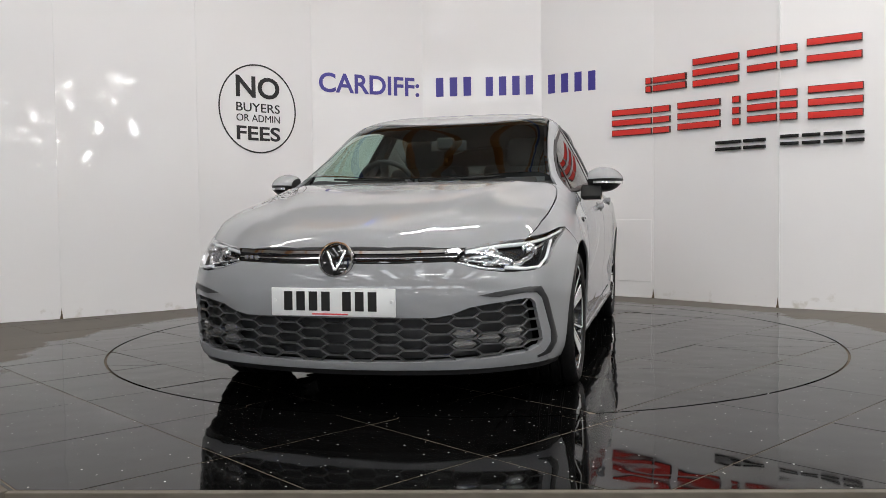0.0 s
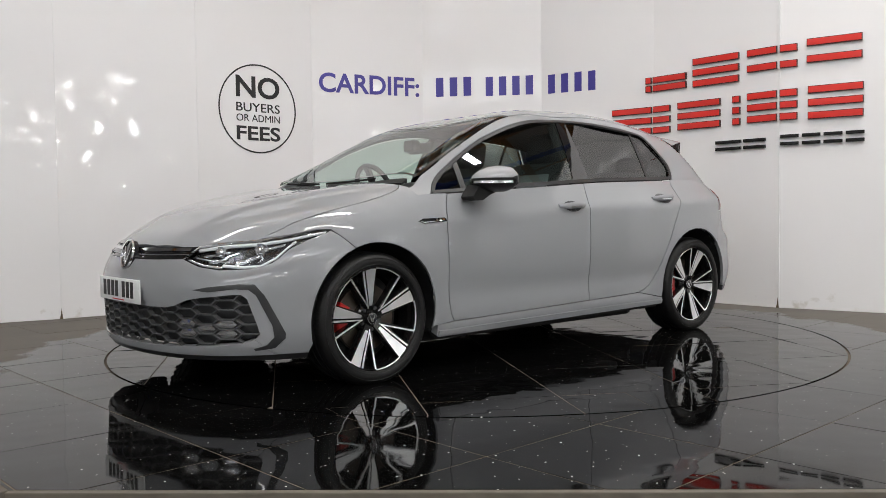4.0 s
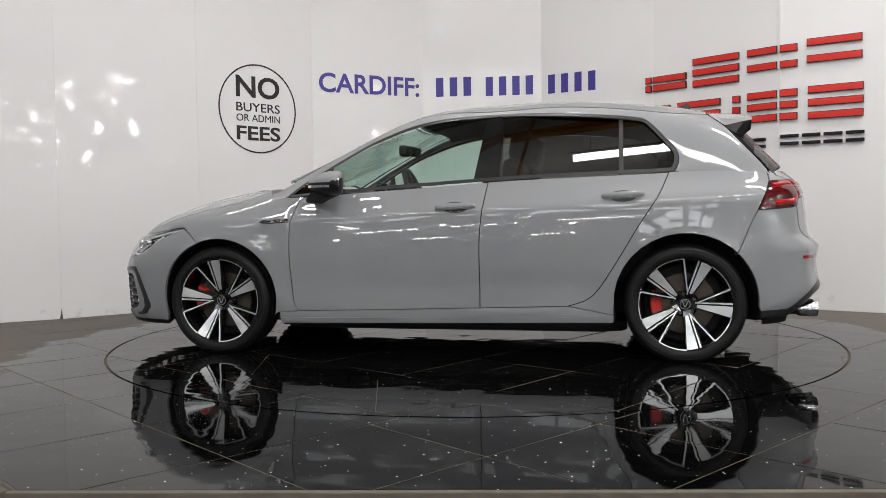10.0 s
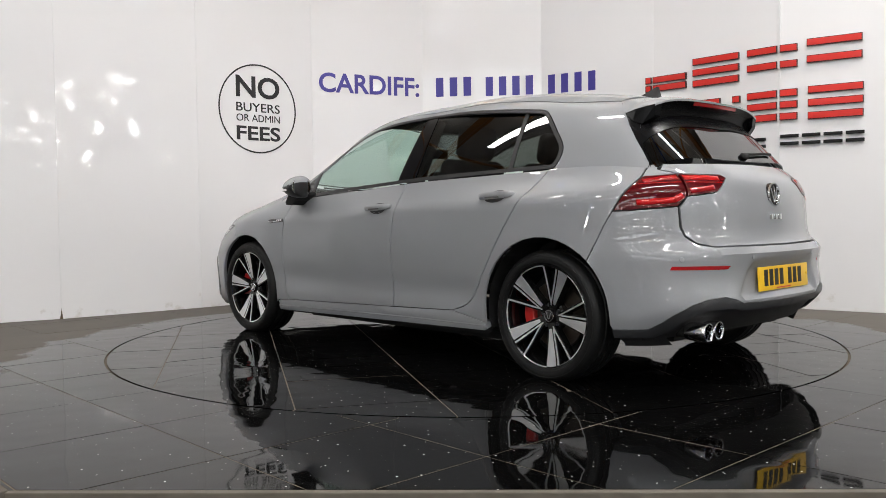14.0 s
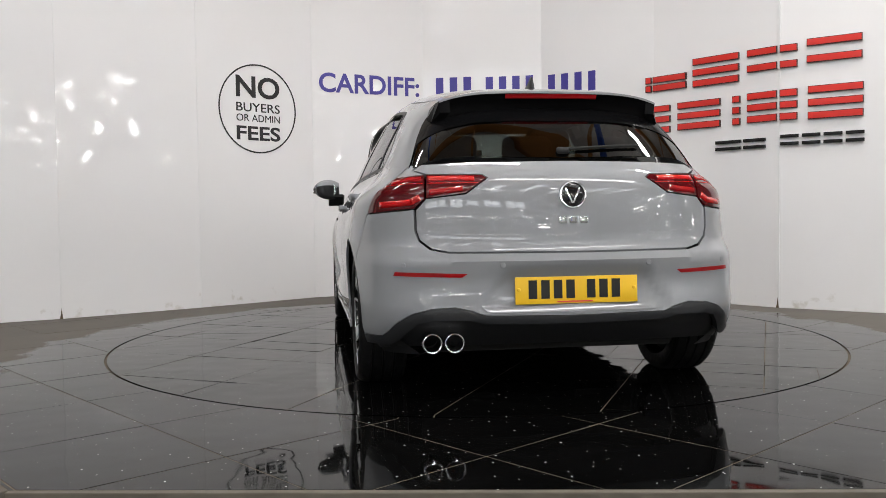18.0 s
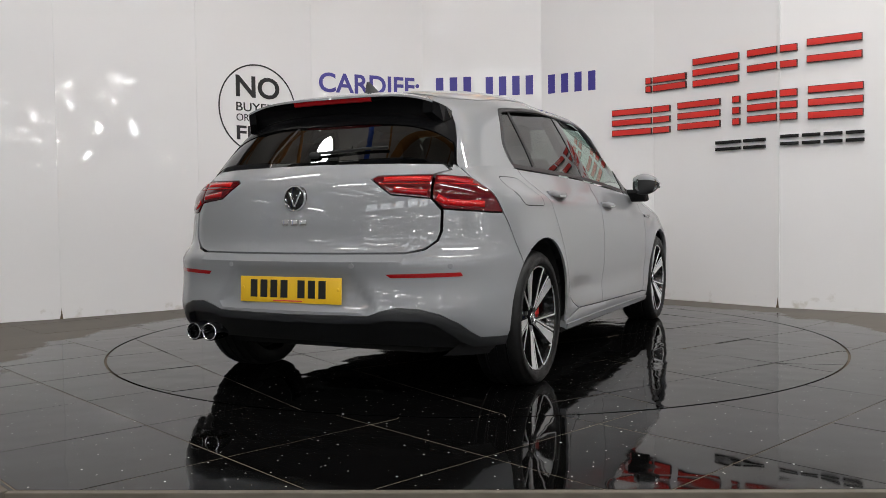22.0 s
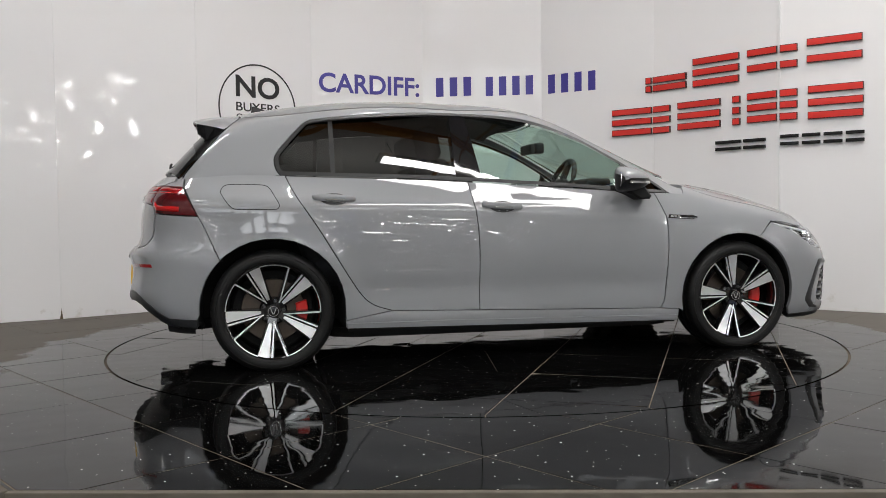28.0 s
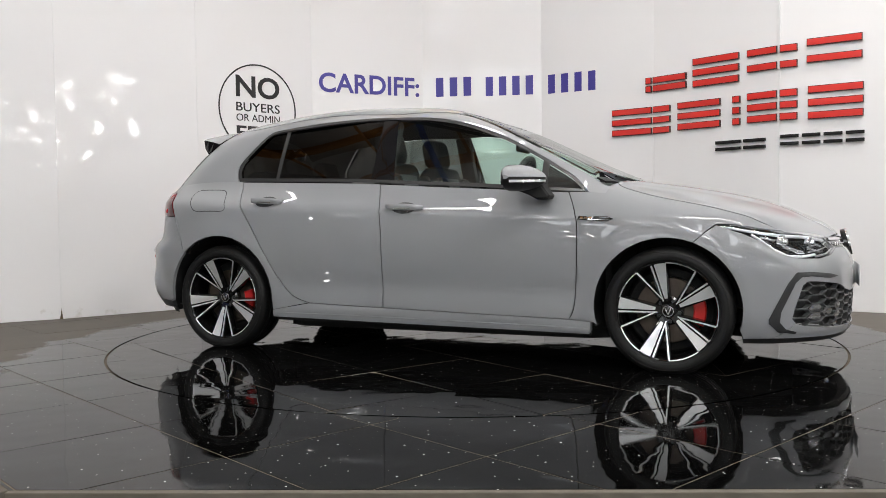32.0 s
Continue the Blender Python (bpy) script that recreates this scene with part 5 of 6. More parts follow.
    def strip(pts, wd, off, material, name):
        ln = smooth(pts, 5)
        A = np.array(ln)
        d = np.gradient(A, axis=0)
        d /= np.linalg.norm(d, axis=1, keepdims=True)
        nrm = np.stack([-d[:, 1], d[:, 0]], -1) * wd / 2
        o = [tuple(p) for p in A + nrm] + [tuple(p) for p in (A - nrm)[::-1]]
        P_, F_ = sheet(nose_map, o, wd, 0, off, 0.012, 0.0008, edge_h=wd * 0.9)
        for par, (pp, ff) in zip(bowls, ((P_, F_), mirrored(P_, F_))):
            mesh_ob(name, pp, ff, material, par, "", True)
    top_line = by_y([(0.50, 0.657), (0.62, 0.676)], True) + by_x([(1.84, 0.6845), (1.735, 0.699), (1.66, 0.712), (1.60, 0.722), (1.56, 0.727)], True)
    strip(top_line, 0.010, -0.012, LAMP_WHITE, "light_guide")
    strip(by_y([(0.475, 0.615), (0.57, 0.590), (0.655, 0.580)], True), 0.008, -0.012, LAMP_SILVER, "light_guide")
    strip(by_y([(0.50, 0.628), (0.60, 0.612), (0.67, 0.606)], True), 0.005, -0.02, LAMP_SILVER, "light_guide")
    strip(by_y([(0.655, 0.590)], True) + by_x([(1.93, 0.581), (1.865, 0.584), (1.80, 0.618), (1.735, 0.668), (1.70, 0.690)], True), 0.010, -0.010, LAMP_WHITE, "light_guide")
    strip(by_y([(0.535, 0.634), (0.585, 0.642), (0.64, 0.655)], True), 0.006, -0.024, LAMP_SILVER, "reflector")
    strip(by_y([(0.575, 0.612), (0.615, 0.616), (0.645, 0.632)], True), 0.016, -0.028, LAMP_SILVER, "reflector")
    strip(by_y([(0.690, 0.608), (0.720, 0.612)], True) + by_x([(1.90, 0.622), (1.85, 0.640)], True), 0.018, -0.028, LAMP_SILVER, "reflector")
    strip(by_x([(1.86, 0.665), (1.80, 0.672), (1.745, 0.685)], True), 0.010, -0.026, LAMP_SILVER, "reflector")
    for yy, z, rad in ((0.60, 0.635, 0.024), (0.735, 0.645, 0.026)):
        c = nose_map(np.array(by_y([(yy, z)], True)))[0]
        for par, sg in zip(bowls, (1, -1)):
            mm = Matrix.Translation((c[0] - 0.035, (c[1] - 0.012) * sg, c[2])) @ Matrix.Rotation(radians(18 * sg), 4, "Z") @ Matrix.Rotation(radians(90), 4, "Y")
            part("projector", lathe_bm([(0.001, 0.024), (rad * 0.6, 0.019), (rad * 0.85, 0.008), (rad, 0.006), (rad * 1.25, 0.004), (rad * 1.25, -0.02)], 24, mm), LAMP_SILVER, par)
    for par, (pp, ff) in zip(bowls, (lens, mirrored(*lens))):
        q = mesh_ob("lens", pp, ff, LENS, par, "", True)
        q.visible_shadow = False


def plate_bars(plate, m):
    x = -0.205
    for k in range(7):
        part("bar", box_bm(0.036, 0.076, 0.0016, m @ Matrix.Translation((x + 0.018, 0.004, 0.0036))), PLATE_BLACK, plate, smooth=False)
        x += 0.053 if k != 3 else 0.088
    part("bar", box_bm(0.15, 0.0055, 0.0012, m @ Matrix.Translation((-0.01, -0.047, 0.0034))), PLATE_RED, plate, smooth=False)
    for s in (-0.245, 0.245):
        part("screw_cap", lathe_bm([(0.0001, 0.006), (0.006, 0.0055), (0.0075, 0.0035), (0.0075, 0.002)], 14, m @ Matrix.Translation((s, 0.005, 0))), PLATE_YELLOW if plate.data.materials[0] is PLATE_YELLOW else PLATE_WHITE, plate)


def badge_bars(parent, m, w, h):
    for k in range(3):
        part("badge", box_bm(w * 0.27, h, 0.004, m @ Matrix.Translation((-w / 2 + w * (0.14 + 0.36 * k), 0, 0)), 0.0015), CHROME, parent, "small chrome badge block")


def roundel(parent, m, r):
    disc = part("roundel", lathe_bm([(0.0001, 0.004), (r * 0.9, 0.003), (r, 0.0), (r, -0.02)], 40, m), BLACK_GLOSS, parent, "round black and chrome maker's badge")
    part("ring", lathe_bm([(r * 0.86, 0.003), (r * 0.89, 0.009), (r * 0.97, 0.009), (r * 1.0, 0.001)], 40, m), CHROME, disc)
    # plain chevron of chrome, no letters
    for s in (-1, 1):
        part("chevron", box_bm(r * 0.15, r * 1.25, 0.006, m @ Matrix.Translation((s * r * 0.28, -r * 0.06, 0.004)) @ Matrix.Rotation(radians(-24 * s), 4, "Z"), 0.0015), CHROME, disc)


def build_tail():
    # tailgate
    gate_bot = by_y([(0.0, 0.640), (0.52, 0.642), (0.585, 0.656), (0.628, 0.69), (0.640, 0.73), (0.640, 0.815)], False)
    lamp_in = by_y([(0.600, 0.862), (0.44, 0.880), (0.345, 0.948), (0.365, 0.962)], False)
    gate_top = by_y([(0.585, 0.966), (0.635, 0.985), (0.60, 1.012), (0.40, 1.018), (0.0, 1.022)], False)
    half = gate_bot + lamp_in + gate_top
    P, F = sheet(tail_map, sym(half), 0.03, 0.002, 0, 0.02)
    gate = one("tailgate", P, F, PAINT, car)
    # corner panel above the outer lamp
    fl = by_y([(0.60, 0.966), (0.642, 0.986), (0.615, 1.012)], False) + by_x([(-1.79, 1.010), (-1.752, 1.010), (-1.753, 0.955), (-1.79, 0.957)], False)
    P, F = sheet(tail_map, fl, 0.02, 0.001, 0, 0.015)
    both("corner_panel", P, F, PAINT, car)
    # rear bumper
    ar = [p for p in arch(-HUB_X, 0.360, 0.30, 0.27, 40) if p[0] < -1.58 and 0.28 < p[1] < 0.575]
    up = by_y([(0.0, 0.636), (0.52, 0.638), (0.59, 0.652), (0.634, 0.688), (0.648, 0.73), (0.648, 0.818)], False) + by_x([(-1.86, 0.812), (-1.75, 0.803), (-1.677, 0.80), (-1.645, 0.74), (-1.61, 0.66), (-1.573, 0.5775)], False)
    dn = by_x(ar, False)
    low = by_x([(-1.69, 0.278), (-1.83, 0.284), (-1.88, 0.313), (-1.93, 0.352)], False) + by_y([(0.665, 0.39), (0.594, 0.411), (0.50, 0.418), (0.43, 0.402), (0.38, 0.384), (0.0, 0.380)], False)
    half = up + dn + low
    P, F = sheet(tail_map, sym(half), 0.026, 0.0015, 0, 0.02)
    one("rear_bumper", P, F, PAINT, car)
    # dark diffuser: satin rim and black body
    rim_lo = by_y([(0.0, 0.345), (0.38, 0.348), (0.45, 0.364), (0.588, 0.362), (0.643, 0.348)], False) + by_x([(-1.934, 0.309), (-1.88, 0.268), (-1.83, 0.244), (-1.69, 0.240)], False)
    P, F = sheet(tail_map, sym(rim_lo + low), 0.02, 0.001, 0.003, 0.03, 0.002)
    one("diffuser_rim", P, F, TRIM_GREY, car)
    body = rim_lo + by_x([(-1.72, 0.20)], False) + by_y([(0.70, 0.215), (0.40, 0.222), (0.0, 0.225)], False)
    P, F = sheet(tail_map, sym(body), 0.03, 0.001, -0.03, 0.03, 0.002)
    one("diffuser", P, F, BLACK_SATIN, car)
    # twin exhaust tips
    for yy in (0.50, 0.592):
        mm = Matrix.Translation((-1.964, yy, 0.268)) @ Matrix.Rotation(radians(-90), 4, "Y")
        part("exhaust_tip", lathe_bm([(0.032, -0.05), (0.0335, 0.044), (0.0348, 0.0500), (0.0378, 0.0515), (0.0405, 0.0505), (0.0418, 0.047), (0.0415, -0.035), (0.037, -0.05)], 32, mm), CHROME, car)
        part("exhaust_pipe", lathe_bm([(0.0001, -0.1), (0.032, -0.099), (0.0328, -0.02)], 24, mm), BLACK_MATT, car)
    # tail lamps: outer on the body, inner on the tailgate
    inner = by_y([(0.600, 0.864), (0.44, 0.882), (0.349, 0.947), (0.366, 0.960), (0.590, 0.964)], False)
    outer = by_y([(0.606, 0.862), (0.648, 0.820)], False) + by_x([(-1.86, 0.816), (-1.75, 0.806), (-1.682, 0.803), (-1.719, 0.88), (-1.753, 0.951)], False) + by_y([(0.70, 0.957), (0.597, 0.964)], False)

    def lamp(outline, parent, marks):
        P_, F_ = sheet(tail_map, outline, 0.02, 0.002, 0.003, 0.02, 0.002)
        pair = both("tail_lamp", P_, F_, DARK_RED, parent, "dark red tail lamp with bright light guides")
        for pts, wd, material in marks:
            A = np.array(smooth(pts, 4))
            d = np.gradient(A, axis=0)
            d /= np.linalg.norm(d, axis=1, keepdims=True)
            nr = np.stack([-d[:, 1], d[:, 0]], -1) * wd / 2
            o = [tuple(p) for p in A + nr] + [tuple(p) for p in (A - nr)[::-1]]
            sh = sheet(tail_map, o, wd, 0, 0.0045, 0.003, 0.0004, edge_h=wd)
            for par, (pp, ff) in zip(pair, (sh, mirrored(*sh))):
                mesh_ob("light_guide", pp, ff, material, par, "", True)
    lamp(inner, gate, [(by_y([(0.385, 0.925), (0.46, 0.925), (0.588, 0.925)], False), 0.003, RED_BRIGHT), (by_y([(0.40, 0.943), (0.47, 0.945), (0.585, 0.945)], False), 0.020, RED_BRIGHT), (by_y([(0.45, 0.902), (0.50, 0.896), (0.585, 0.888)], False), 0.022, RED_LENS)])
    lamp(outer, car, [(by_y([(0.608, 0.925), (0.66, 0.924)], False) + by_x([(-1.82, 0.922), (-1.76, 0.918)], False), 0.003, RED_BRIGHT),
                      (by_y([(0.622, 0.868), (0.66, 0.848)], False) + by_x([(-1.85, 0.843), (-1.77, 0.838)], False), 0.026, RED_BRIGHT),
                      (by_y([(0.61, 0.945), (0.66, 0.943)], False) + by_x([(-1.82, 0.938), (-1.77, 0.93)], False), 0.018, RED_LENS)])
    # reflectors low in the bumper
    rf = by_y([(0.738, 0.544), (0.732, 0.560), (0.60, 0.558), (0.45, 0.554), (0.470, 0.539), (0.60, 0.541)], False)
    both("reflector", *sheet(tail_map, rf, 0.015, 0, 0.003, 0.01, 0.001), RED_LENS, car, "slim red rear reflector")
    # plate
    m = Matrix.Translation((-2.076, 0, 0.482)) @ Matrix.Rotation(radians(-90), 4, "Z") @ Matrix.Rotation(radians(87), 4, "X")
    plate = part("number_plate", box_bm(0.52, 0.111, 0.006, m, 0.002), PLATE_YELLOW, car, "yellow number plate with black bars")
    plate_bars(plate, m)
    # maker's badge and model badge on the tailgate
    roundel(gate, Matrix.Translation((-2.023, 0, 0.872)) @ Matrix.Rotation(radians(-90), 4, "Z") @ Matrix.Rotation(radians(86), 4, "X"), 0.057)
    badge_bars(gate, Matrix.Translation((-2.036, 0, 0.768)) @ Matrix.Rotation(radians(-90), 4, "Z") @ Matrix.Rotation(radians(88), 4, "X"), 0.125, 0.026)
    for yy in (0.31, -0.31, 0.70, -0.70):
        c = tail_map(np.array(by_y([(yy, 0.588)], False)))[0]
        a = -90 + (0 if abs(yy) < 0.5 else 30) * (1 if yy > 0 else -1) * -1
        part("parking_sensor", lathe_bm([(0.0001, 0.002), (0.010, 0.0018), (0.0115, 0.0)], 16, Matrix.Translation((c[0] - 0.0005, c[1], c[2])) @ Matrix.Rotation(radians(a), 4, "Z") @ Matrix.Rotation(radians(90), 4, "X")), PAINT, car)
    # roof spoiler: painted skin that meets the roof's seam and the C pillars, black fins and underside
    EDGE = [(-1.472, 0.444, 1.337), (-1.505, 0.488, 1.3065), (-1.547, 0.531, 1.2665), (-1.60, 0.524, 1.281), (-1.65, 0.514, 1.291), (-1.692, 0.502, 1.298)]
    ex, ey, ez = (np.array([p[k] for p in EDGE]) for k in range(3))
    us = np.linspace(0, 1, 15)
    ts = np.sin(np.linspace(-math.pi / 2, math.pi / 2, 37))
    V, nn = [], len(ts)

    def skin(u, t, drop=0.0):
        xe = -1.472 - 0.220 * u
        ye, ze = float(np.interp(-xe, -ex, ey)), float(np.interp(-xe, -ex, ez))
        zc = 1.3815 - 0.012 * u - 0.031 * u * u
        p = 2.6 + 2.2 * u
        return (xe - 0.045 * u * (1 - t * t) + (0.008 * (1 - abs(t)) if u == 0 else 0), ye * t, zc - (zc - ze) * abs(t) ** p - drop)
    for u in us:
        V += [skin(u, t) for t in ts]
    V += [skin(1.0, t, 0.009) for t in ts]
    Fs = [(i * nn + j, (i + 1) * nn + j, (i + 1) * nn + j + 1, i * nn + j + 1) for i in range(len(us)) for j in range(nn - 1)]
    one("spoiler", V, Fs, PAINT, gate)
    # underside, from the lip down to the glass
    V = []
    for k in range(5):
        for t in ts:
            a = Vector(skin(1.0, t, 0.0095)) + Vector((0.002, 0, 0))
            yb = a.y * 1.0
            xb = -1.672 + 0.02 * abs(t) ** 3
            b = top_map(np.array(top_y([(xb, abs(yb))])))[0]
            b = Vector((b[0], yb, b[2] + 0.003))
            q = a.lerp(b, k / 4)
            V.append((q.x + 0.010 * math.sin(math.pi * k / 4), q.y, q.z))
    one("spoiler_underside", V, [(i * nn + j, (i + 1) * nn + j, (i + 1) * nn + j + 1, i * nn + j + 1) for i in range(4) for j in range(nn - 1)], FIN_BLACK, gate)
    # fins beside the glass: a strip on the body, a web up to the spoiler's end
    strip_c = [(-1.547, 1.265), (-1.60, 1.20), (-1.654, 1.136), (-1.71, 1.07), (-1.751, 1.017)]
    strip_g = [(-1.765, 0.652), (-1.70, 0.612), (-1.64, 0.545), (-1.60, 0.45), (-1.555, 0.45)]
    both("window_fin", *sheet(top_map, top_z(strip_c) + top_y(strip_g), 0.02, 0.001, 0.0015, 0.01, 0.001), FIN_BLACK, car)
    base = [(-1.735, 0.0)] + top_y([(-1.73, 0.25), (-1.715, 0.45), (-1.69, 0.604), (-1.64, 0.545), (-1.60, 0.45), (-1.565, 0.30)]) + [(-1.55, 0.0)]
    one("spoiler_base", *sheet(top_map, sym2(base), 0.03, 0.001, 0.001, 0.006, 0.001), FIN_BLACK, gate)
    web_t = [(-1.549, 0.530, 1.2645), (-1.60, 0.5235, 1.2795), (-1.65, 0.5135, 1.2895), (-1.692, 0.5015, 1.2965)]
    web_b = [(-1.549, 0.530, 1.262), (-1.60, 0.548, 1.224), (-1.64, 0.532, 1.208), (-1.688, 0.498, 1.246)]
    for sg in (1, -1):
        V = [(x, sg * y, z) for x, y, z in web_t + web_b] + [(x - 0.004, sg * (y - 0.045), z) for x, y, z in web_t + web_b]
        F = [(i, i + 1, i + 5, i + 4) for i in range(3)] + [(i + 8, i + 12, i + 13, i + 9) for i in range(3)] + [(i + 4, i + 5, i + 13, i + 12) for i in range(3)] + [(3, 11, 15, 7), (0, 8, 9, 1), (1, 9, 10, 2), (2, 10, 11, 3)]
        mesh_ob("spoiler_fin", V, [f if sg < 0 else f[::-1] for f in F], FIN_BLACK, gate)
    V = []
    for y in np.linspace(-0.21, 0.21, 13):
        t = math.copysign((abs(y) / 0.502), y)
        a = skin(1.0, t, 0.0)
        for dx, dz in ((0.0, -0.011), (0.004, -0.014), (0.008, -0.027), (0.016, -0.030)):
            V.append((a[0] + dx, y, a[2] + dz))
    one("brake_lamp", V, [(i * 4 + j, i * 4 + j + 1, i * 4 + 5 + j, i * 4 + 4 + j) for i in range(12) for j in range(3)], RED_LENS, gate, "slim red high brake lamp")
    # rear wiper lying on the glass
    pts = [tuple(p + np.array([-0.005, 0, 0.007])) for p in top_map(np.array([(-1.868, 0.0), (-1.862, -0.12), (-1.850, -0.24), (-1.834, -0.36)]))]
    hub = top_map(np.array([(-1.872, 0.0)]))[0]
    wiper = part("rear_wiper", tube_bm(pts, 0.0065, 8), BLACK_MATT, gate)
    part("wiper_hub", box_bm(0.034, 0.055, 0.024, Matrix.Translation((hub[0] - 0.004, -0.005, hub[2] + 0.004)) @ Matrix.Rotation(radians(-45), 4, "Y"), 0.012, 3), BLACK_MATT, wiper)
    # shark-fin aerial: thin ridge over a wider foot, leaning back
    V, F = [], []
    ridge = [(0.088, 0.0), (0.055, 0.016), (0.015, 0.031), (-0.025, 0.048), (-0.056, 0.060), (-0.070, 0.058), (-0.076, 0.030), (-0.085, 0.0)]
    for x, h in ridge:
        foot_w = 0.021 * (1 - (x / 0.0885) ** 2) ** 0.5 + 0.001
        for u in (-1, -0.55, -0.16, 0.16, 0.55, 1):
            V.append((-1.33 + x, u * foot_w * (0.9 if abs(u) > 0.5 else 1), 1.400 + h * (1 - abs(u)) ** 0.75 * 1.1))
    F = [(i * 6 + j, i * 6 + j + 1, i * 6 + 7 + j, i * 6 + 6 + j) for i in range(len(ridge) - 1) for j in range(5)]
    one("aerial", V, F, BLACK_SATIN, car, "black shark-fin aerial")


build_nose()
build_tail()


# ---- wheels ----
def build_wheel(seen, caliper):
    """One wheel, its axle along y, its outer face towards +y. seen: the turn of its first blade as seen from outside."""
    w = new("wheel")
    face = Matrix.Rotation(radians(-90), 4, "X")
    prof = [(0.235, -0.105), (0.272, -0.112), (0.296, -0.108), (0.311, -0.092), (0.3145, -0.06), (0.3155, -0.056), (0.309, -0.052), (0.309, -0.046), (0.3157, -0.042), (0.316, -0.006), (0.310, -0.003), (0.310, 0.003), (0.316, 0.006),
            (0.3157, 0.042), (0.309, 0.046), (0.309, 0.052), (0.3155, 0.056), (0.3145, 0.070), (0.309, 0.088), (0.297, 0.104), (0.281, 0.111), (0.262, 0.110), (0.2475, 0.102), (0.243, 0.092)]
    tyre = lathe_bm(prof, 96, face)
    for v in tyre.verts:
        v.co.z = max(v.co.z, -HUB_Z + 0.0005)
    part("tyre", tyre, RUBBER, w)
    V, F = [], []
    for k in range(80):
        a = 2 * math.pi * k / 80
        for s in (-1, 1):
            n = len(V)
            for da, rr, y in ((0, 0.3165, 0.058), (0.018, 0.3165, 0.058), (0.03, 0.3098, 0.091), (0.012, 0.3098, 0.091)):
                V.append(((rr + 0.001) * math.cos(a + da), s * y, max((rr + 0.001) * math.sin(a + da), -HUB_Z + 0.0002)))
            F.append((n, n + 1, n + 2, n + 3) if s > 0 else (n + 3, n + 2, n + 1, n))
    tagged(mesh_ob("tread", V, F, RUBBER, w), kind="stuff")
    part("sidewall_rib", join_bm([lathe_bm([(r, 0.1112 - (abs(r - 0.272) * 0.08)), (r + 0.0015, 0.1125 - abs(r - 0.272) * 0.08), (r + 0.003, 0.1112 - abs(r - 0.272) * 0.08)], 72, face) for r in (0.256, 0.286)]), RUBBER, w)
    part("rim", lathe_bm([(0.244, 0.099), (0.242, 0.1), (0.2365, 0.097), (0.232, 0.088), (0.222, 0.02), (0.216, -0.05), (0.226, -0.1)], 72, face), WHEEL_BLACK, w)
    spoke_y = lambda r: 0.068 + 0.028 * (r / 0.24) ** 2 - 0.014 * math.exp(-(r / 0.06) ** 2)

    def strip(p0, p1, w0, w1, lift, thick, n=8, lean=0.0):
        """A tapered bar from p0 to p1 on the spokes' dished face."""
        a, b = Vector(p0), Vector(p1)
        d = (b - a).normalized()
        nr = Vector((-d.y, d.x))
        V, F = [], []
        for i in range(n):
            t = i / (n - 1)
            c, hw = a.lerp(b, t), (w0 + (w1 - w0) * t) / 2
            for q, o in ((c + nr * hw, lift), (c - nr * hw, lift), (c - nr * (hw + lean), lift - thick), (c + nr * (hw + lean), lift - thick)):
                V.append((q.x, spoke_y(q.length) + o, q.y))
        for i in range(n - 1):
            for j in range(4):
                F.append((4 * i + j, 4 * i + (j + 1) % 4, 4 * i + 4 + (j + 1) % 4, 4 * i + 4 + j))
        F += [(0, 1, 2, 3), (4 * n - 4, 4 * n - 3, 4 * n - 2, 4 * n - 1)]
        return V, F
    c29, s29 = math.cos(radians(29)), math.sin(radians(29))
    for k in range(5):
        theta = 180 - seen + 72 * k
        rot = Matrix.Rotation(-radians(theta), 4, "Y")

        def put(name, VF, material):
            bm = bmesh.new()
            vs = [bm.verts.new(rot @ Vector(v)) for v in VF[0]]
            for f in VF[1]:
                bm.faces.new([vs[i] for i in f])
            bmesh.ops.recalc_face_normals(bm, faces=bm.faces[:])
            part(name, bm, material, w, smooth=False)
        put("spoke", strip((0.035, -0.004), (0.2365, -0.009), 0.040, 0.086, 0.0, 0.034, lean=0.004), WHEEL_BLACK)
        put("spoke_face", strip((0.062, 0.001), (0.2400, 0.001), 0.015, 0.059, 0.002, 0.004), ALLOY)
        put("spoke_edge", strip((0.050, -0.0145), (0.2385, -0.0425), 0.006, 0.0095, 0.002, 0.004), ALLOY)
        put("spoke", strip((0.045, -0.012), (0.237 * c29, -0.237 * s29), 0.016, 0.017, 0.0, 0.034, lean=0.004), WHEEL_BLACK)
        put("spoke_edge", strip((0.060, -0.0165), (0.2395 * c29, -0.2395 * s29), 0.0065, 0.0090, 0.0024, 0.004), ALLOY)
        # bright lip between the slim spoke and the next blade
        V, F = [], []
        n = 12
        for i in range(n + 1):
            a = radians(theta - 29 - (72 - 29 - 7) * i / n)
            for r, y in ((0.2435, 0.0985), (0.2415, 0.1008), (0.2365, 0.0988), (0.2360, 0.094)):
                V.append((r * math.cos(a), y, r * math.sin(a)))
        for i in range(n):
            for j in range(3):
                F.append((4 * i + j, 4 * i + j + 1, 4 * i + 5 + j, 4 * i + 4 + j))
        one("rim_lip", V, F, ALLOY, w)
        a = radians(theta - 36)
        part("wheel_bolt", lathe_bm([(0.0001, 0.060), (0.008, 0.060), (0.0095, 0.058), (0.0095, 0.03)], 6, face @ Matrix.Translation((0.053 * math.cos(a), -0.053 * math.sin(a), 0))), TRIM_GREY, w)
    part("hub", lathe_bm([(0.0001, 0.052), (0.062, 0.050), (0.072, 0.042), (0.075, 0.0)], 36, face), WHEEL_BLACK, w)
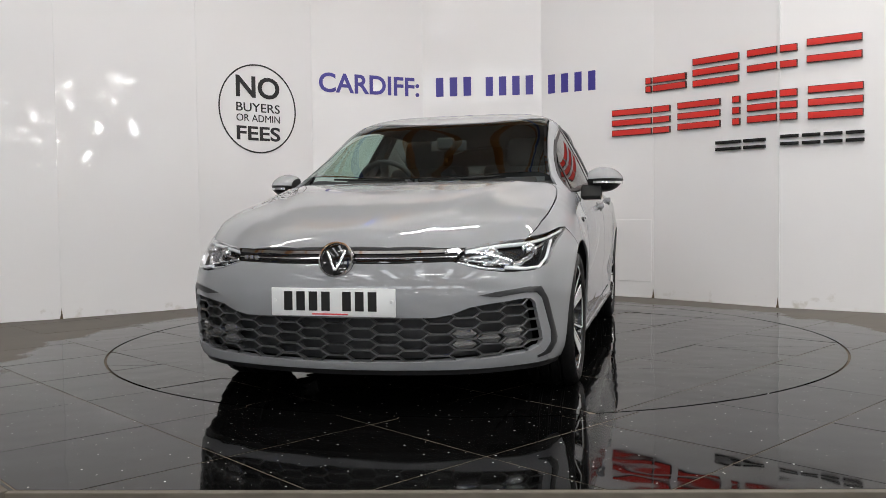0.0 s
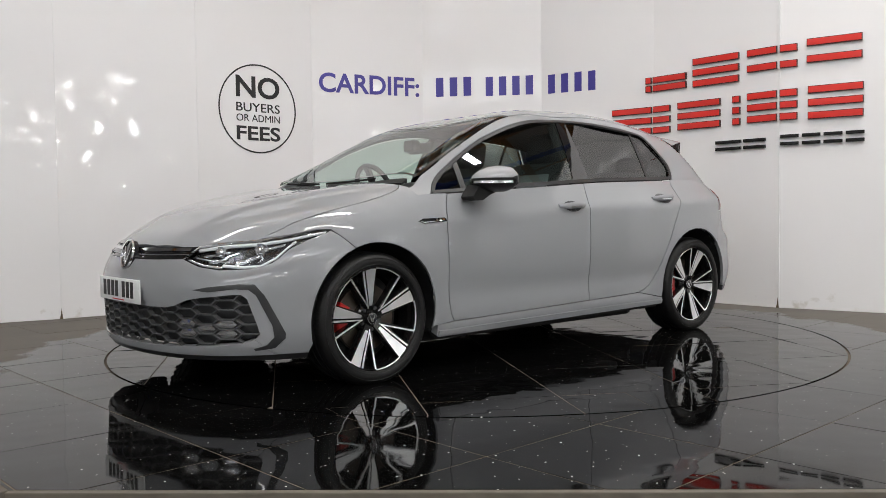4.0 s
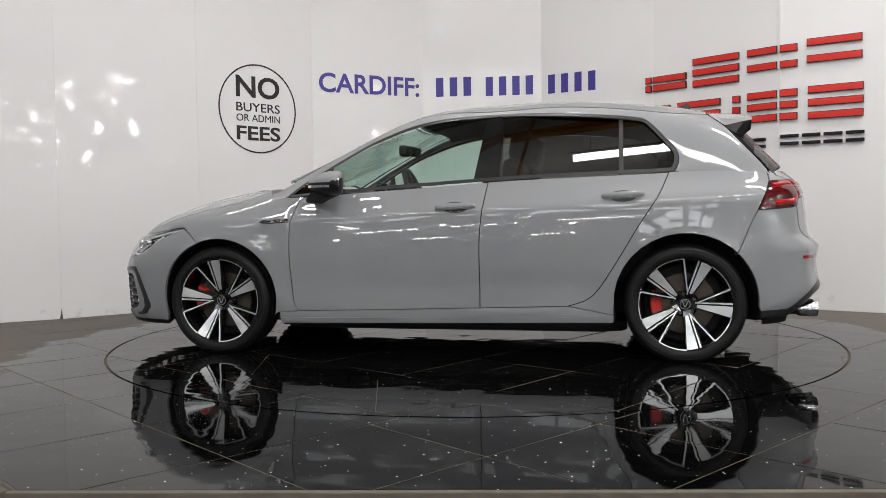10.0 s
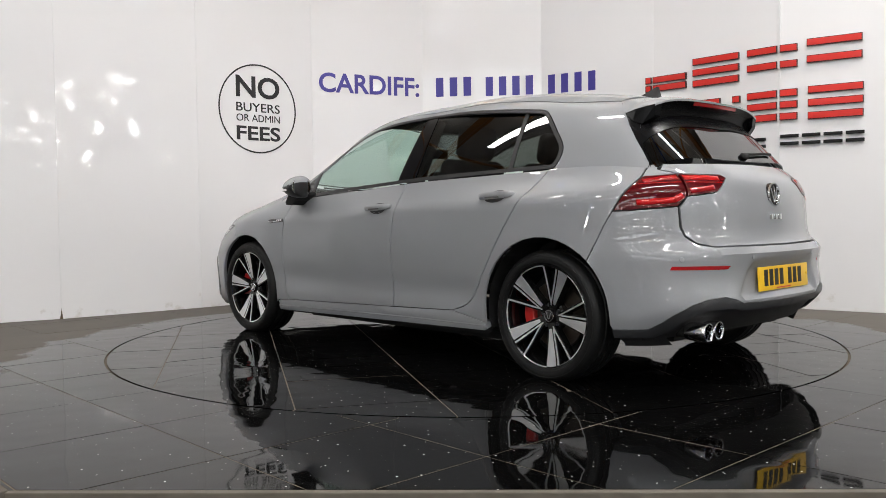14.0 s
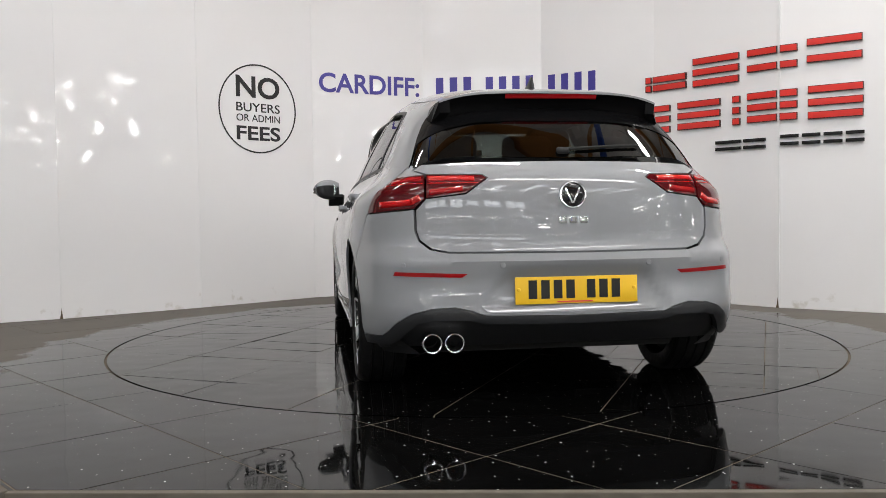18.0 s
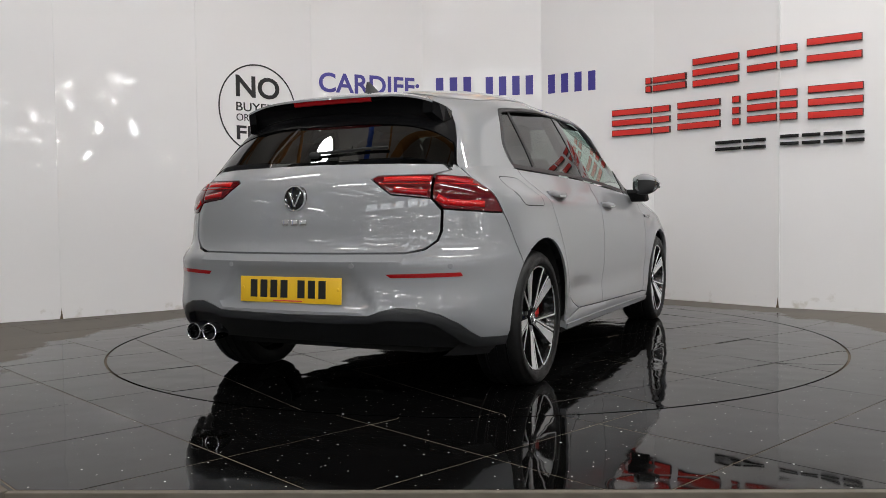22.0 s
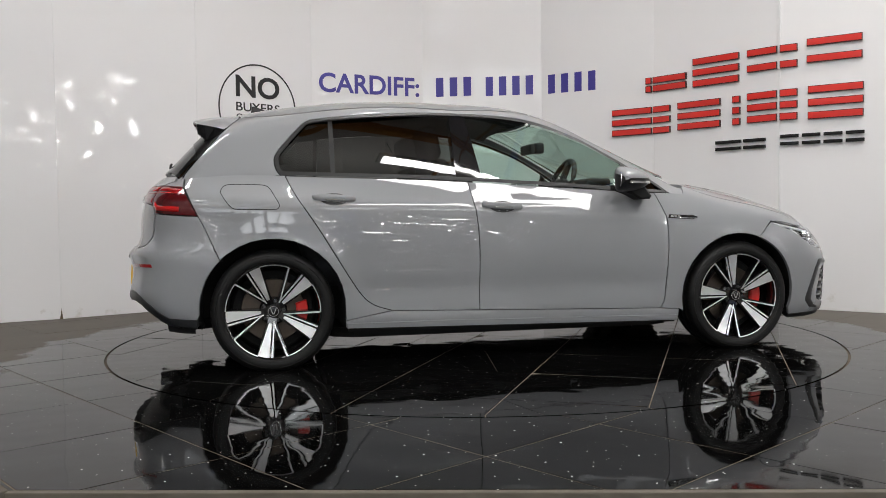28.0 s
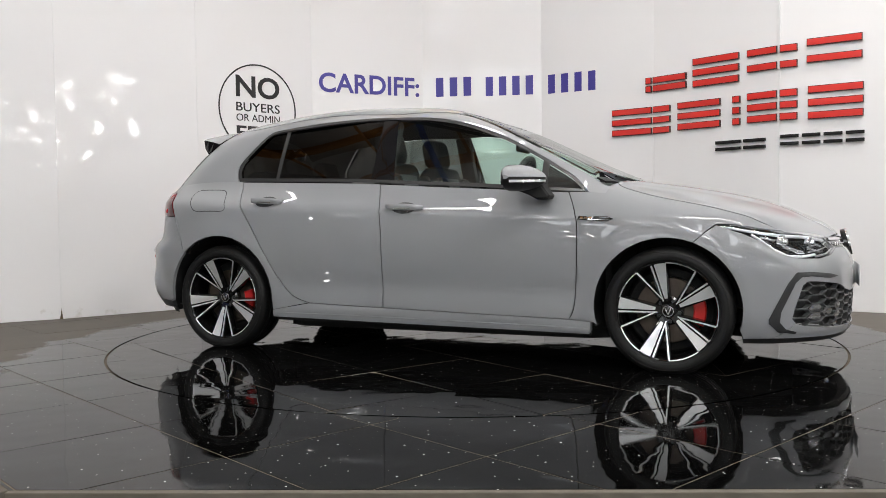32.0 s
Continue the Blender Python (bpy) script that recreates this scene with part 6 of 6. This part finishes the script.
    part("hub_cap", lathe_bm([(0.0001, 0.070), (0.024, 0.0695), (0.028, 0.067), (0.030, 0.05)], 32, face), BLACK_GLOSS, w)
    part("hub_cap_ring", join_bm([lathe_bm([(0.024, 0.0702), (0.0245, 0.0715), (0.027, 0.0715), (0.0285, 0.068)], 32, face),
                                  box_bm(0.005, 0.003, 0.034, Matrix.Translation((0.008, 0.070, 0.0)) @ Matrix.Rotation(radians(22), 4, "Y")),
                                  box_bm(0.005, 0.003, 0.034, Matrix.Translation((-0.008, 0.070, 0.0)) @ Matrix.Rotation(radians(-22), 4, "Y"))]), CHROME, w)
    part("brake_disc", lathe_bm([(0.07, 0.012), (0.160, 0.012), (0.163, 0.008), (0.163, -0.012), (0.07, -0.012)], 48, face), DISC_STEEL, w)
    part("brake_shield", lathe_bm([(0.0001, -0.030), (0.205, -0.030), (0.219, -0.050), (0.205, -0.060), (0.0001, -0.060)], 48, face), BLACK_MATT, w)
    pts = []
    for rr, s0, s1 in ((0.178, -1, 1), (0.118, 1, -1)):
        for i in range(9):
            a = radians((s0 + (s1 - s0) * i / 8) * 25)
            pts.append((rr * math.cos(a), rr * math.sin(a)))
    cm = Matrix.Rotation(radians(caliper), 4, "Y") @ Matrix.Rotation(radians(-90), 4, "X")
    part("brake_caliper", extrude_bm(pts, 0.044, cm @ Matrix.Translation((0, 0, -0.004)), 0.006), CALIPER, w, "red brake caliper")
    return w


def add_wheels():
    for hx, hy, turn, seen, cal in ((HUB_X, 0.765, 0, 96, -4), (-HUB_X, 0.755, 0, 63, 2), (HUB_X, -0.765, 180, 99, 180), (-HUB_X, -0.755, 180, 113, 172)):
        w = build_wheel(seen, cal)
        w.parent = car
        w.matrix_local = pose(hx, hy, HUB_Z, 0, 0, turn)
        tagged(w, "black and silver five-spoke alloy wheel with low-profile tyre")


add_wheels()


# ---- doors' furniture, mirrors, sills, underbody ----
def build_side():
    # sills
    lo = [(0.938, 0.246), (0.80, 0.252), (0.3, 0.264), (-0.227, 0.278), (-0.70, 0.292), (-0.93, 0.285)]
    top = [(0.938, 0.246), (0.825, 0.254), (0.3, 0.267), (-0.227, 0.281), (-0.45, 0.287), (-0.70, 0.295), (-0.945, 0.25)]
    bot = [(-0.945, 0.216), (-0.4, 0.208), (0.2, 0.200), (0.935, 0.190)]
    both("side_sill", *sheet(side_map, top + bot, 0.03, 0.001, 0.008, 0.05, 0.005), PAINT, car)
    lower = [(0.93, 0.219), (0.2, 0.230), (-0.4, 0.239), (-0.94, 0.240), (-0.94, 0.213), (-0.4, 0.205), (0.2, 0.197), (0.93, 0.187)]
    both("sill_step", *sheet(side_map, lower, 0.03, 0.001, 0.017, 0.02, 0.004), PAINT, car)
    both("sill_skirt", *sheet(side_map, [(0.93, 0.190), (0.0, 0.203), (-0.93, 0.216), (-0.93, 0.184), (0.0, 0.174), (0.93, 0.164)], 0.03, 0.0, -0.012, 0.05, 0.004), BLACK_MATT, car)
    # door handles, each over a flat dark patch painted for its hollow's shade
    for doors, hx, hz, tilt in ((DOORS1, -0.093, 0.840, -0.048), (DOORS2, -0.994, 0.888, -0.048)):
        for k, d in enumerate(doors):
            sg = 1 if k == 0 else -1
            V, F = [], []
            n, m_ = 17, 10
            y0 = float(W(hx, hz))
            for i in range(n):
                t = -1 + 2 * i / (n - 1)
                x = hx + t * 0.112
                bow = 0.030 * (1 - abs(t) ** 6)
                hh = 0.0185 * (1 - 0.45 * abs(t) ** 3) + 0.001
                yb = float(W(x, hz + tilt * t * 0.11))
                for j in range(m_):
                    a = 2 * math.pi * j / m_
                    V.append((x, sg * (yb + bow + 0.009 * math.cos(a)), hz + tilt * t * -0.11 * -1 + hh * math.sin(a)))
            for i in range(n - 1):
                for j in range(m_):
                    f = (i * m_ + j, i * m_ + (j + 1) % m_, (i + 1) * m_ + (j + 1) % m_, (i + 1) * m_ + j)
                    F.append(f if sg > 0 else f[::-1])
            F += [tuple(range(m_))[::-1 if sg > 0 else 1], tuple(range((n - 1) * m_, n * m_))[::1 if sg > 0 else -1]]
            h = one("door_handle", V, F, PAINT, d)
            mesh_ob("handle_strip", [(hx - 0.05, sg * (y0 + 0.0405), hz - 0.004), (hx + 0.05, sg * (y0 + 0.0405), hz - 0.006), (hx + 0.045, sg * (y0 + 0.0395), hz - 0.012), (hx - 0.045, sg * (y0 + 0.0395), hz - 0.010)], [(0, 1, 2, 3) if sg < 0 else (3, 2, 1, 0)], CHROME, h)
            patch = [(hx + 0.072 * math.cos(a), hz + 0.031 * math.sin(a) - 0.006) for a in np.linspace(0, 2 * math.pi, 25)[:-1]]
            P, Fc = sheet(side_map, patch, 0.015, 0, 0.0012, 0, 0)
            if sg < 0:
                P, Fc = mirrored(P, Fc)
            one("handle_hollow_shade", P, Fc, TRIM_GREY, d)
    # wing badges
    tr = [(1.055, 0.764), (1.025, 0.776), (0.880, 0.780), (0.872, 0.762), (1.02, 0.752)]
    both("wing_badge", *sheet(side_map, tr, 0.02, 0, 0.004, 0.008, 0.001), BLACK_GLOSS, car, "slim black and chrome wing badge")
    both("wing_badge_edge", *sheet(side_map, [(1.05, 0.764), (1.02, 0.757), (0.885, 0.766), (0.885, 0.7685), (1.02, 0.760)], 0.02, 0, 0.0055, 0.004, 0.0005), CHROME, car)
    for k in range(3):
        x = 0.945 - k * 0.021
        both("badge_block", *sheet(side_map, [(x, 0.774), (x - 0.015, 0.775), (x - 0.015, 0.7665), (x, 0.7655)], 0.02, 0, 0.006, 0.004, 0.0005), CHROME, car)
    # fuel flap, on the car's other side
    fc = [(-1.566, 0.921), (-1.557, 0.947), (-1.528, 0.962), (-1.44, 0.963), (-1.355, 0.959), (-1.322, 0.943), (-1.298, 0.902), (-1.276, 0.860), (-1.276, 0.843), (-1.297, 0.832), (-1.39, 0.833), (-1.485, 0.834), (-1.518, 0.850), (-1.545, 0.886)]
    fp = [p for p in smooth(fc + fc[:1], 4)][:-1]
    P, F = sheet(side_map, fp, 0.03, 0.0, 0.0012, 0.003, 0.0014)
    one("fuel_flap", *mirrored(P, F), PAINT, car)
    R = resample(fp, 0.012)
    ring = np.concatenate([side_map(inset(R, -0.0022)), side_map(inset(R, 0.0016))])
    ring[:, 1] = -(ring[:, 1] + 0.0016)
    n = len(R)
    mesh_ob("fuel_flap_gap", ring, [(i, (i + 1) % n, n + (i + 1) % n, n + i) for i in range(n)], BLACK_MATT, car)
    # mirrors
    for sg in (1, -1):
        V, F = [], []
        n, m_ = 19, 18
        for i in range(n):
            t = 1 - (1 - i / (n - 1)) ** 1.6
            close = max(0.10, 1 - t ** 8) ** 0.5
            # from the inner end to the outer tip, a bulging housing
            y = 0.860 + 0.178 * t
            hh = 0.076 * math.sin(math.pi * (0.10 + 0.82 * t)) ** 0.45 * (1 - 0.22 * t) * close
            dd = 0.150 * math.sin(math.pi * (0.14 + 0.80 * t)) ** 0.5 * close
            for j in range(m_):
                a = 2 * math.pi * j / m_
                c, s = math.cos(a), math.sin(a)
                px = dd * (np.sign(c) * abs(c) ** (1.2 if c > 0 else 0.35))
                V.append((0.600 - 0.055 * t + (px if c > 0 else px * 0.38), sg * y, 0.976 + 0.004 * t + hh * np.sign(s) * abs(s) ** (1.2 if c > 0 and s > 0 else 0.8)))
        for i in range(n - 1):
            for j in range(m_):
                f = (i * m_ + j, (i + 1) * m_ + j, (i + 1) * m_ + (j + 1) % m_, i * m_ + (j + 1) % m_)
                F.append(f if sg > 0 else f[::-1])
        F += [tuple(range(m_)) if sg > 0 else tuple(range(m_))[::-1], tuple(range((n - 1) * m_, n * m_))[::-1 if sg > 0 else 1]]
        V = np.array(V, float)
        # painted cap on top, black tray below and towards the rear
        topf, lowf = [], []
        for f in F:
            a = 2 * math.pi * ((f[0] % m_ + f[2] % m_) / 2 if abs(f[0] % m_ - f[2] % m_) < m_ / 2 else m_ - 0.5) / m_
            (lowf if math.sin(a) < -0.12 or (len(f) == 4 and math.cos(a) < -0.9) else topf).append(f)
        mi = one("door_mirror", V, topf, PAINT, DOORS1[0 if sg > 0 else 1])
        one("mirror_base", V, lowf, BLACK_SATIN, mi)
        # indicator strip, glass and foot
        strip = []
        for i in range(2, n):
            t = 1 - (1 - i / (n - 1)) ** 1.6
            dd = 0.150 * math.sin(math.pi * (0.14 + 0.80 * t)) ** 0.5 * max(0.10, 1 - t ** 8) ** 0.5
            for z in (0.952, 0.965):
                strip.append((0.600 - 0.055 * t + dd * 0.985 + 0.002, sg * (0.860 + 0.178 * t), z))
        k = len(strip) // 2
        one("indicator", strip, [((2 * i, 2 * i + 2, 2 * i + 3, 2 * i + 1) if sg < 0 else (2 * i + 1, 2 * i + 3, 2 * i + 2, 2 * i)) for i in range(k - 1)], LAMP_SILVER, mi)
        gl = [(0.150 * 0.5 * np.sign(c) * abs(c) ** 0.6, 0.045 * np.sign(s) * abs(s) ** 0.7) for c, s in ((math.cos(a), math.sin(a)) for a in np.linspace(0, 2 * math.pi, 33)[:-1])]
        part("mirror_glass", extrude_bm(gl, 0.003, Matrix.Translation((0.532, sg * 0.953, 0.976)) @ Matrix.Rotation(radians(-90 + 8 * sg), 4, "Z") @ Matrix.Rotation(radians(90), 4, "X")), CHROME, mi, smooth=False)
        foot = [(0.745, 0.886), (0.735, 0.869), (0.68, 0.866), (0.63, 0.893), (0.545, 0.925), (0.545, 0.945), (0.70, 0.945)]
        part("mirror_foot", extrude_bm(foot, 0.105, Matrix.Translation((0, 0.93 if sg > 0 else -0.825, 0)) @ Matrix.Rotation(radians(90), 4, "X"), 0.010), BLACK_MATT, mi, smooth=False)
    # wipers parked at the foot of the screen
    for line in ([(0.994, 0.44), (1.005, 0.38), (1.020, 0.22), (1.028, 0.02)], [(1.028, -0.06), (1.016, -0.26), (0.998, -0.42), (0.990, -0.47)]):
        P = top_map(np.array(top_y([(x, abs(y)) for x, y in line])))
        P[:, 1] *= np.sign([y for x, y in line])
        part("front_wiper", tube_bm([tuple(p + np.array([0.003, 0, -0.014])) for p in P], 0.0055, 8), BLACK_MATT, car, "black front wiper")
    # cowl below the screen
    cw = top_y([(1.06, 0.0)]) + top_y(smooth([(1.05, 0.2), (1.03, 0.43), (1.005, 0.58), (0.985, 0.64)], 4)) + top_y(smooth([(0.935, 0.62), (0.955, 0.54), (0.985, 0.40), (1.0, 0.2)], 4)) + [(1.01, 0.0)]
    one("scuttle", *sheet(top_map, sym2(cw), 0.03, 0, -0.035, 0.01, 0.0), BLACK_SATIN, car)
    fx = [(1.10, 0.0), (1.10, 0.3), (1.09, 0.55), (1.07, 0.70), (0.98, 0.72), (0.90, 0.73), (0.88, 0.70), (0.95, 0.56), (1.0, 0.4), (1.03, 0.2), (1.04, 0.0)]
    V = []
    for x, y in fx:
        V.append((x, y, 0.90))
    V += [(x, -y, z) for x, y, z in V[::-1]]
    mesh_ob("scuttle_floor", V, [tuple(range(len(V)))], BLACK_MATT, car)


def build_under():
    # wheel houses, floor pan and inner lining
    for hx in (HUB_X, -HUB_X):
        for sg in (1, -1):
            V, F = [], []
            n = 24
            for yy in (0.845, 0.50):
                for k in range(n + 1):
                    a = radians(-16 + 212 * k / n)
                    px, pz = hx + 0.372 * math.cos(a), ARCH_Z + 0.005 + 0.366 * math.sin(a)
                    V.append((px, sg * min(yy, float(W(px, pz)) - 0.022), pz))
            for k in range(n):
                F.append((k, k + 1, n + 2 + k, n + 1 + k))
            F.append(tuple(range(n + 1, 2 * n + 2)))
            mesh_ob("wheel_house", V, F, BLACK_MATT, car)
    for pan, z0 in (([(1.02, 0.50), (0.99, 0.58), (0.88, 0.64), (-0.88, 0.64), (-0.99, 0.58), (-1.02, 0.50)], 0.130), ([(1.88, 0.50), (1.70, 0.56), (1.60, 0.50), (1.02, 0.50)], 0.155), ([(-1.02, 0.50), (-1.55, 0.50), (-1.70, 0.58), (-1.80, 0.52)], 0.20)):
        poly = pan + [(x, -y) for x, y in pan[::-1]]
        part("floor_pan", extrude_bm(poly, 0.05, Matrix.Translation((0, 0, z0))), BLACK_MATT, car, smooth=False)
    # lining inside the doors, the wings and the ends
    for sg in (1, -1):
        xs, zs = np.linspace(-1.85, 1.0, 40), np.linspace(0.2, 1.0, 14)
        V, F = [], []
        for x in xs:
            for z in zs:
                V.append((x, sg * max(0.02, float(W(x, min(z, float(belt_z(x)) - 0.004))) - 0.045), min(z, float(belt_z(x)) - 0.004)))
        nz = len(zs)
        for i in range(len(xs) - 1):
            for j in range(nz - 1):
                x, z = (xs[i] + xs[i + 1]) / 2, (zs[j] + zs[j + 1]) / 2
                if min(math.hypot(x - HUB_X, z - HUB_Z), math.hypot(x + HUB_X, z - HUB_Z)) < 0.40:
                    continue
                F.append((i * nz + j, (i + 1) * nz + j, (i + 1) * nz + j + 1, i * nz + j + 1))
        mesh_ob("door_lining", V, F, DASH, car, "", True)
    # headlining under the roof
    xs = np.linspace(0.20, -1.52, 20)
    V, F = [], []
    for x in xs:
        P = top_map(np.stack([np.full(13, x), np.linspace(-0.60, 0.60, 13)], -1))
        V += [tuple(p - np.array([0, 0, 0.03])) for p in P]
    for i in range(len(xs) - 1):
        for j in range(12):
            F.append((i * 13 + j, i * 13 + j + 1, (i + 1) * 13 + j + 1, (i + 1) * 13 + j))
    mesh_ob("headlining", V, F, LINER, car, "", True)
    part("engine_cover", box_bm(0.75, 1.2, 0.40, Matrix.Translation((1.50, 0, 0.50)), 0.05), BLACK_MATT, car)
    part("bulkhead", box_bm(0.03, 1.45, 0.62, Matrix.Translation((1.0, 0, 0.56))), BLACK_MATT, car)


def cushion(sx, sy, sz, m, bev):
    return box_bm(sx, sy, sz, m, bev, 4)


def build_cabin():
    # dashboard and wheel (right-hand drive: the wheel is on the car's right, y < 0)
    prof = [(0.98, 0.93), (0.90, 0.965), (0.62, 0.955), (0.545, 0.92), (0.52, 0.85), (0.60, 0.70), (0.95, 0.66)]
    part("dashboard", extrude_bm(prof, 1.42, Matrix.Translation((0, 0.71, 0)) @ Matrix.Rotation(radians(90), 4, "X"), 0.015), DASH, car)
    part("instrument_hood", cushion(0.16, 0.34, 0.05, Matrix.Translation((0.60, -0.36, 0.975)), 0.02), DASH, car)
    part("screen", cushion(0.02, 0.26, 0.13, Matrix.Translation((0.56, 0.0, 0.945)) @ Matrix.Rotation(radians(-12), 4, "Y"), 0.006), BLACK_GLOSS, car)
    tilt = Matrix.Translation((0.415, -0.36, 0.945)) @ Matrix.Rotation(radians(-68), 4, "Y")
    ring = [tilt @ Vector((0.18 * math.cos(a), 0.18 * math.sin(a), 0)) for a in np.linspace(0, 2 * math.pi, 33)[:-1]]
    sw = part("steering_wheel", tube_bm(ring, 0.016, 10, True), DASH, car)
    part("wheel_boss", join_bm([cushion(0.12, 0.13, 0.05, tilt, 0.02), cushion(0.02, 0.34, 0.03, tilt, 0.006), cushion(0.17, 0.05, 0.03, tilt @ Matrix.Translation((0.09, 0, 0)), 0.01)]), DASH, sw)
    for sy in (-0.36, 0.36):
        s = part("front_seat", cushion(0.52, 0.52, 0.20, Matrix.Translation((0.02, sy, 0.46)) @ Matrix.Rotation(radians(-6), 4, "Y"), 0.06), SEAT, car, "dark fabric front seat with side bolsters")
        back = Matrix.Translation((-0.30, sy, 0.80)) @ Matrix.Rotation(radians(-16), 4, "Y")
        part("backrest", join_bm([cushion(0.13, 0.46, 0.64, back, 0.05), cushion(0.17, 0.10, 0.50, back @ Matrix.Translation((0.03, 0.21, -0.02)), 0.04), cushion(0.17, 0.10, 0.50, back @ Matrix.Translation((0.03, -0.21, -0.02)), 0.04)]), SEAT, s)
        part("seat_panel", cushion(0.012, 0.26, 0.46, back @ Matrix.Translation((0.066, 0, 0.0)), 0.005), SEAT_LIGHT, s)
        part("headrest", cushion(0.11, 0.27, 0.20, Matrix.Translation((-0.405, sy, 1.205)) @ Matrix.Rotation(radians(-12), 4, "Y"), 0.05), SEAT, s)
        for d in (-0.06, 0.06):
            part("headrest_post", tube_bm([(-0.385, sy + d, 1.06), (-0.40, sy + d, 1.15)], 0.007, 8), SATIN_METAL, s)
    b = part("rear_bench", cushion(0.50, 1.24, 0.18, Matrix.Translation((-0.86, 0, 0.50)), 0.06), SEAT, car, "dark fabric rear bench")
    part("backrest", cushion(0.14, 1.24, 0.58, Matrix.Translation((-1.16, 0, 0.80)) @ Matrix.Rotation(radians(-22), 4, "Y"), 0.05), SEAT, b)
    for sy in (-0.38, 0.0, 0.38):
        part("headrest", cushion(0.09, 0.25, 0.13, Matrix.Translation((-1.285, sy, 1.115)) @ Matrix.Rotation(radians(-14), 4, "Y"), 0.04), SEAT, b)
    part("parcel_shelf", cushion(0.42, 1.10, 0.02, Matrix.Translation((-1.53, 0, 0.99)), 0.006), LINER, car)
    part("centre_console", cushion(0.85, 0.22, 0.24, Matrix.Translation((0.15, 0, 0.52)), 0.04), DASH, car)
    part("rear_view_mirror", cushion(0.03, 0.22, 0.065, Matrix.Translation((0.33, 0, 1.205)), 0.012), DASH, car)
    part("mirror_mount", cushion(0.06, 0.10, 0.07, Matrix.Translation((0.40, 0, 1.215)), 0.015), DASH, car)
    for sy in (0.585, -0.585):
        part("pillar_trim", box_bm(0.10, 0.05, 0.45, Matrix.Translation((-0.28, sy * 1.12, 1.13)) @ Matrix.Rotation(radians(27 if sy > 0 else -27), 4, "X"), 0.01), LINER, car)


build_side()
build_under()
build_cabin()


def motions():
    rows, rows2 = [], []
    for k in range(17):
        t = 2.0 * k
        a = TURN_START + TURN_RATE * t
        rows.append((t, pose(0, 0, 0.0, 0, 0, a)))
        c, s = math.cos(radians(a)), math.sin(radians(a))
        rows2.append((t, pose(c * CAR_OFF[0] - s * CAR_OFF[1], s * CAR_OFF[0] + c * CAR_OFF[1], CAR_Z, 0, 0, a)))
    walk(turntable, rows)
    walk(car, rows2)


motions()
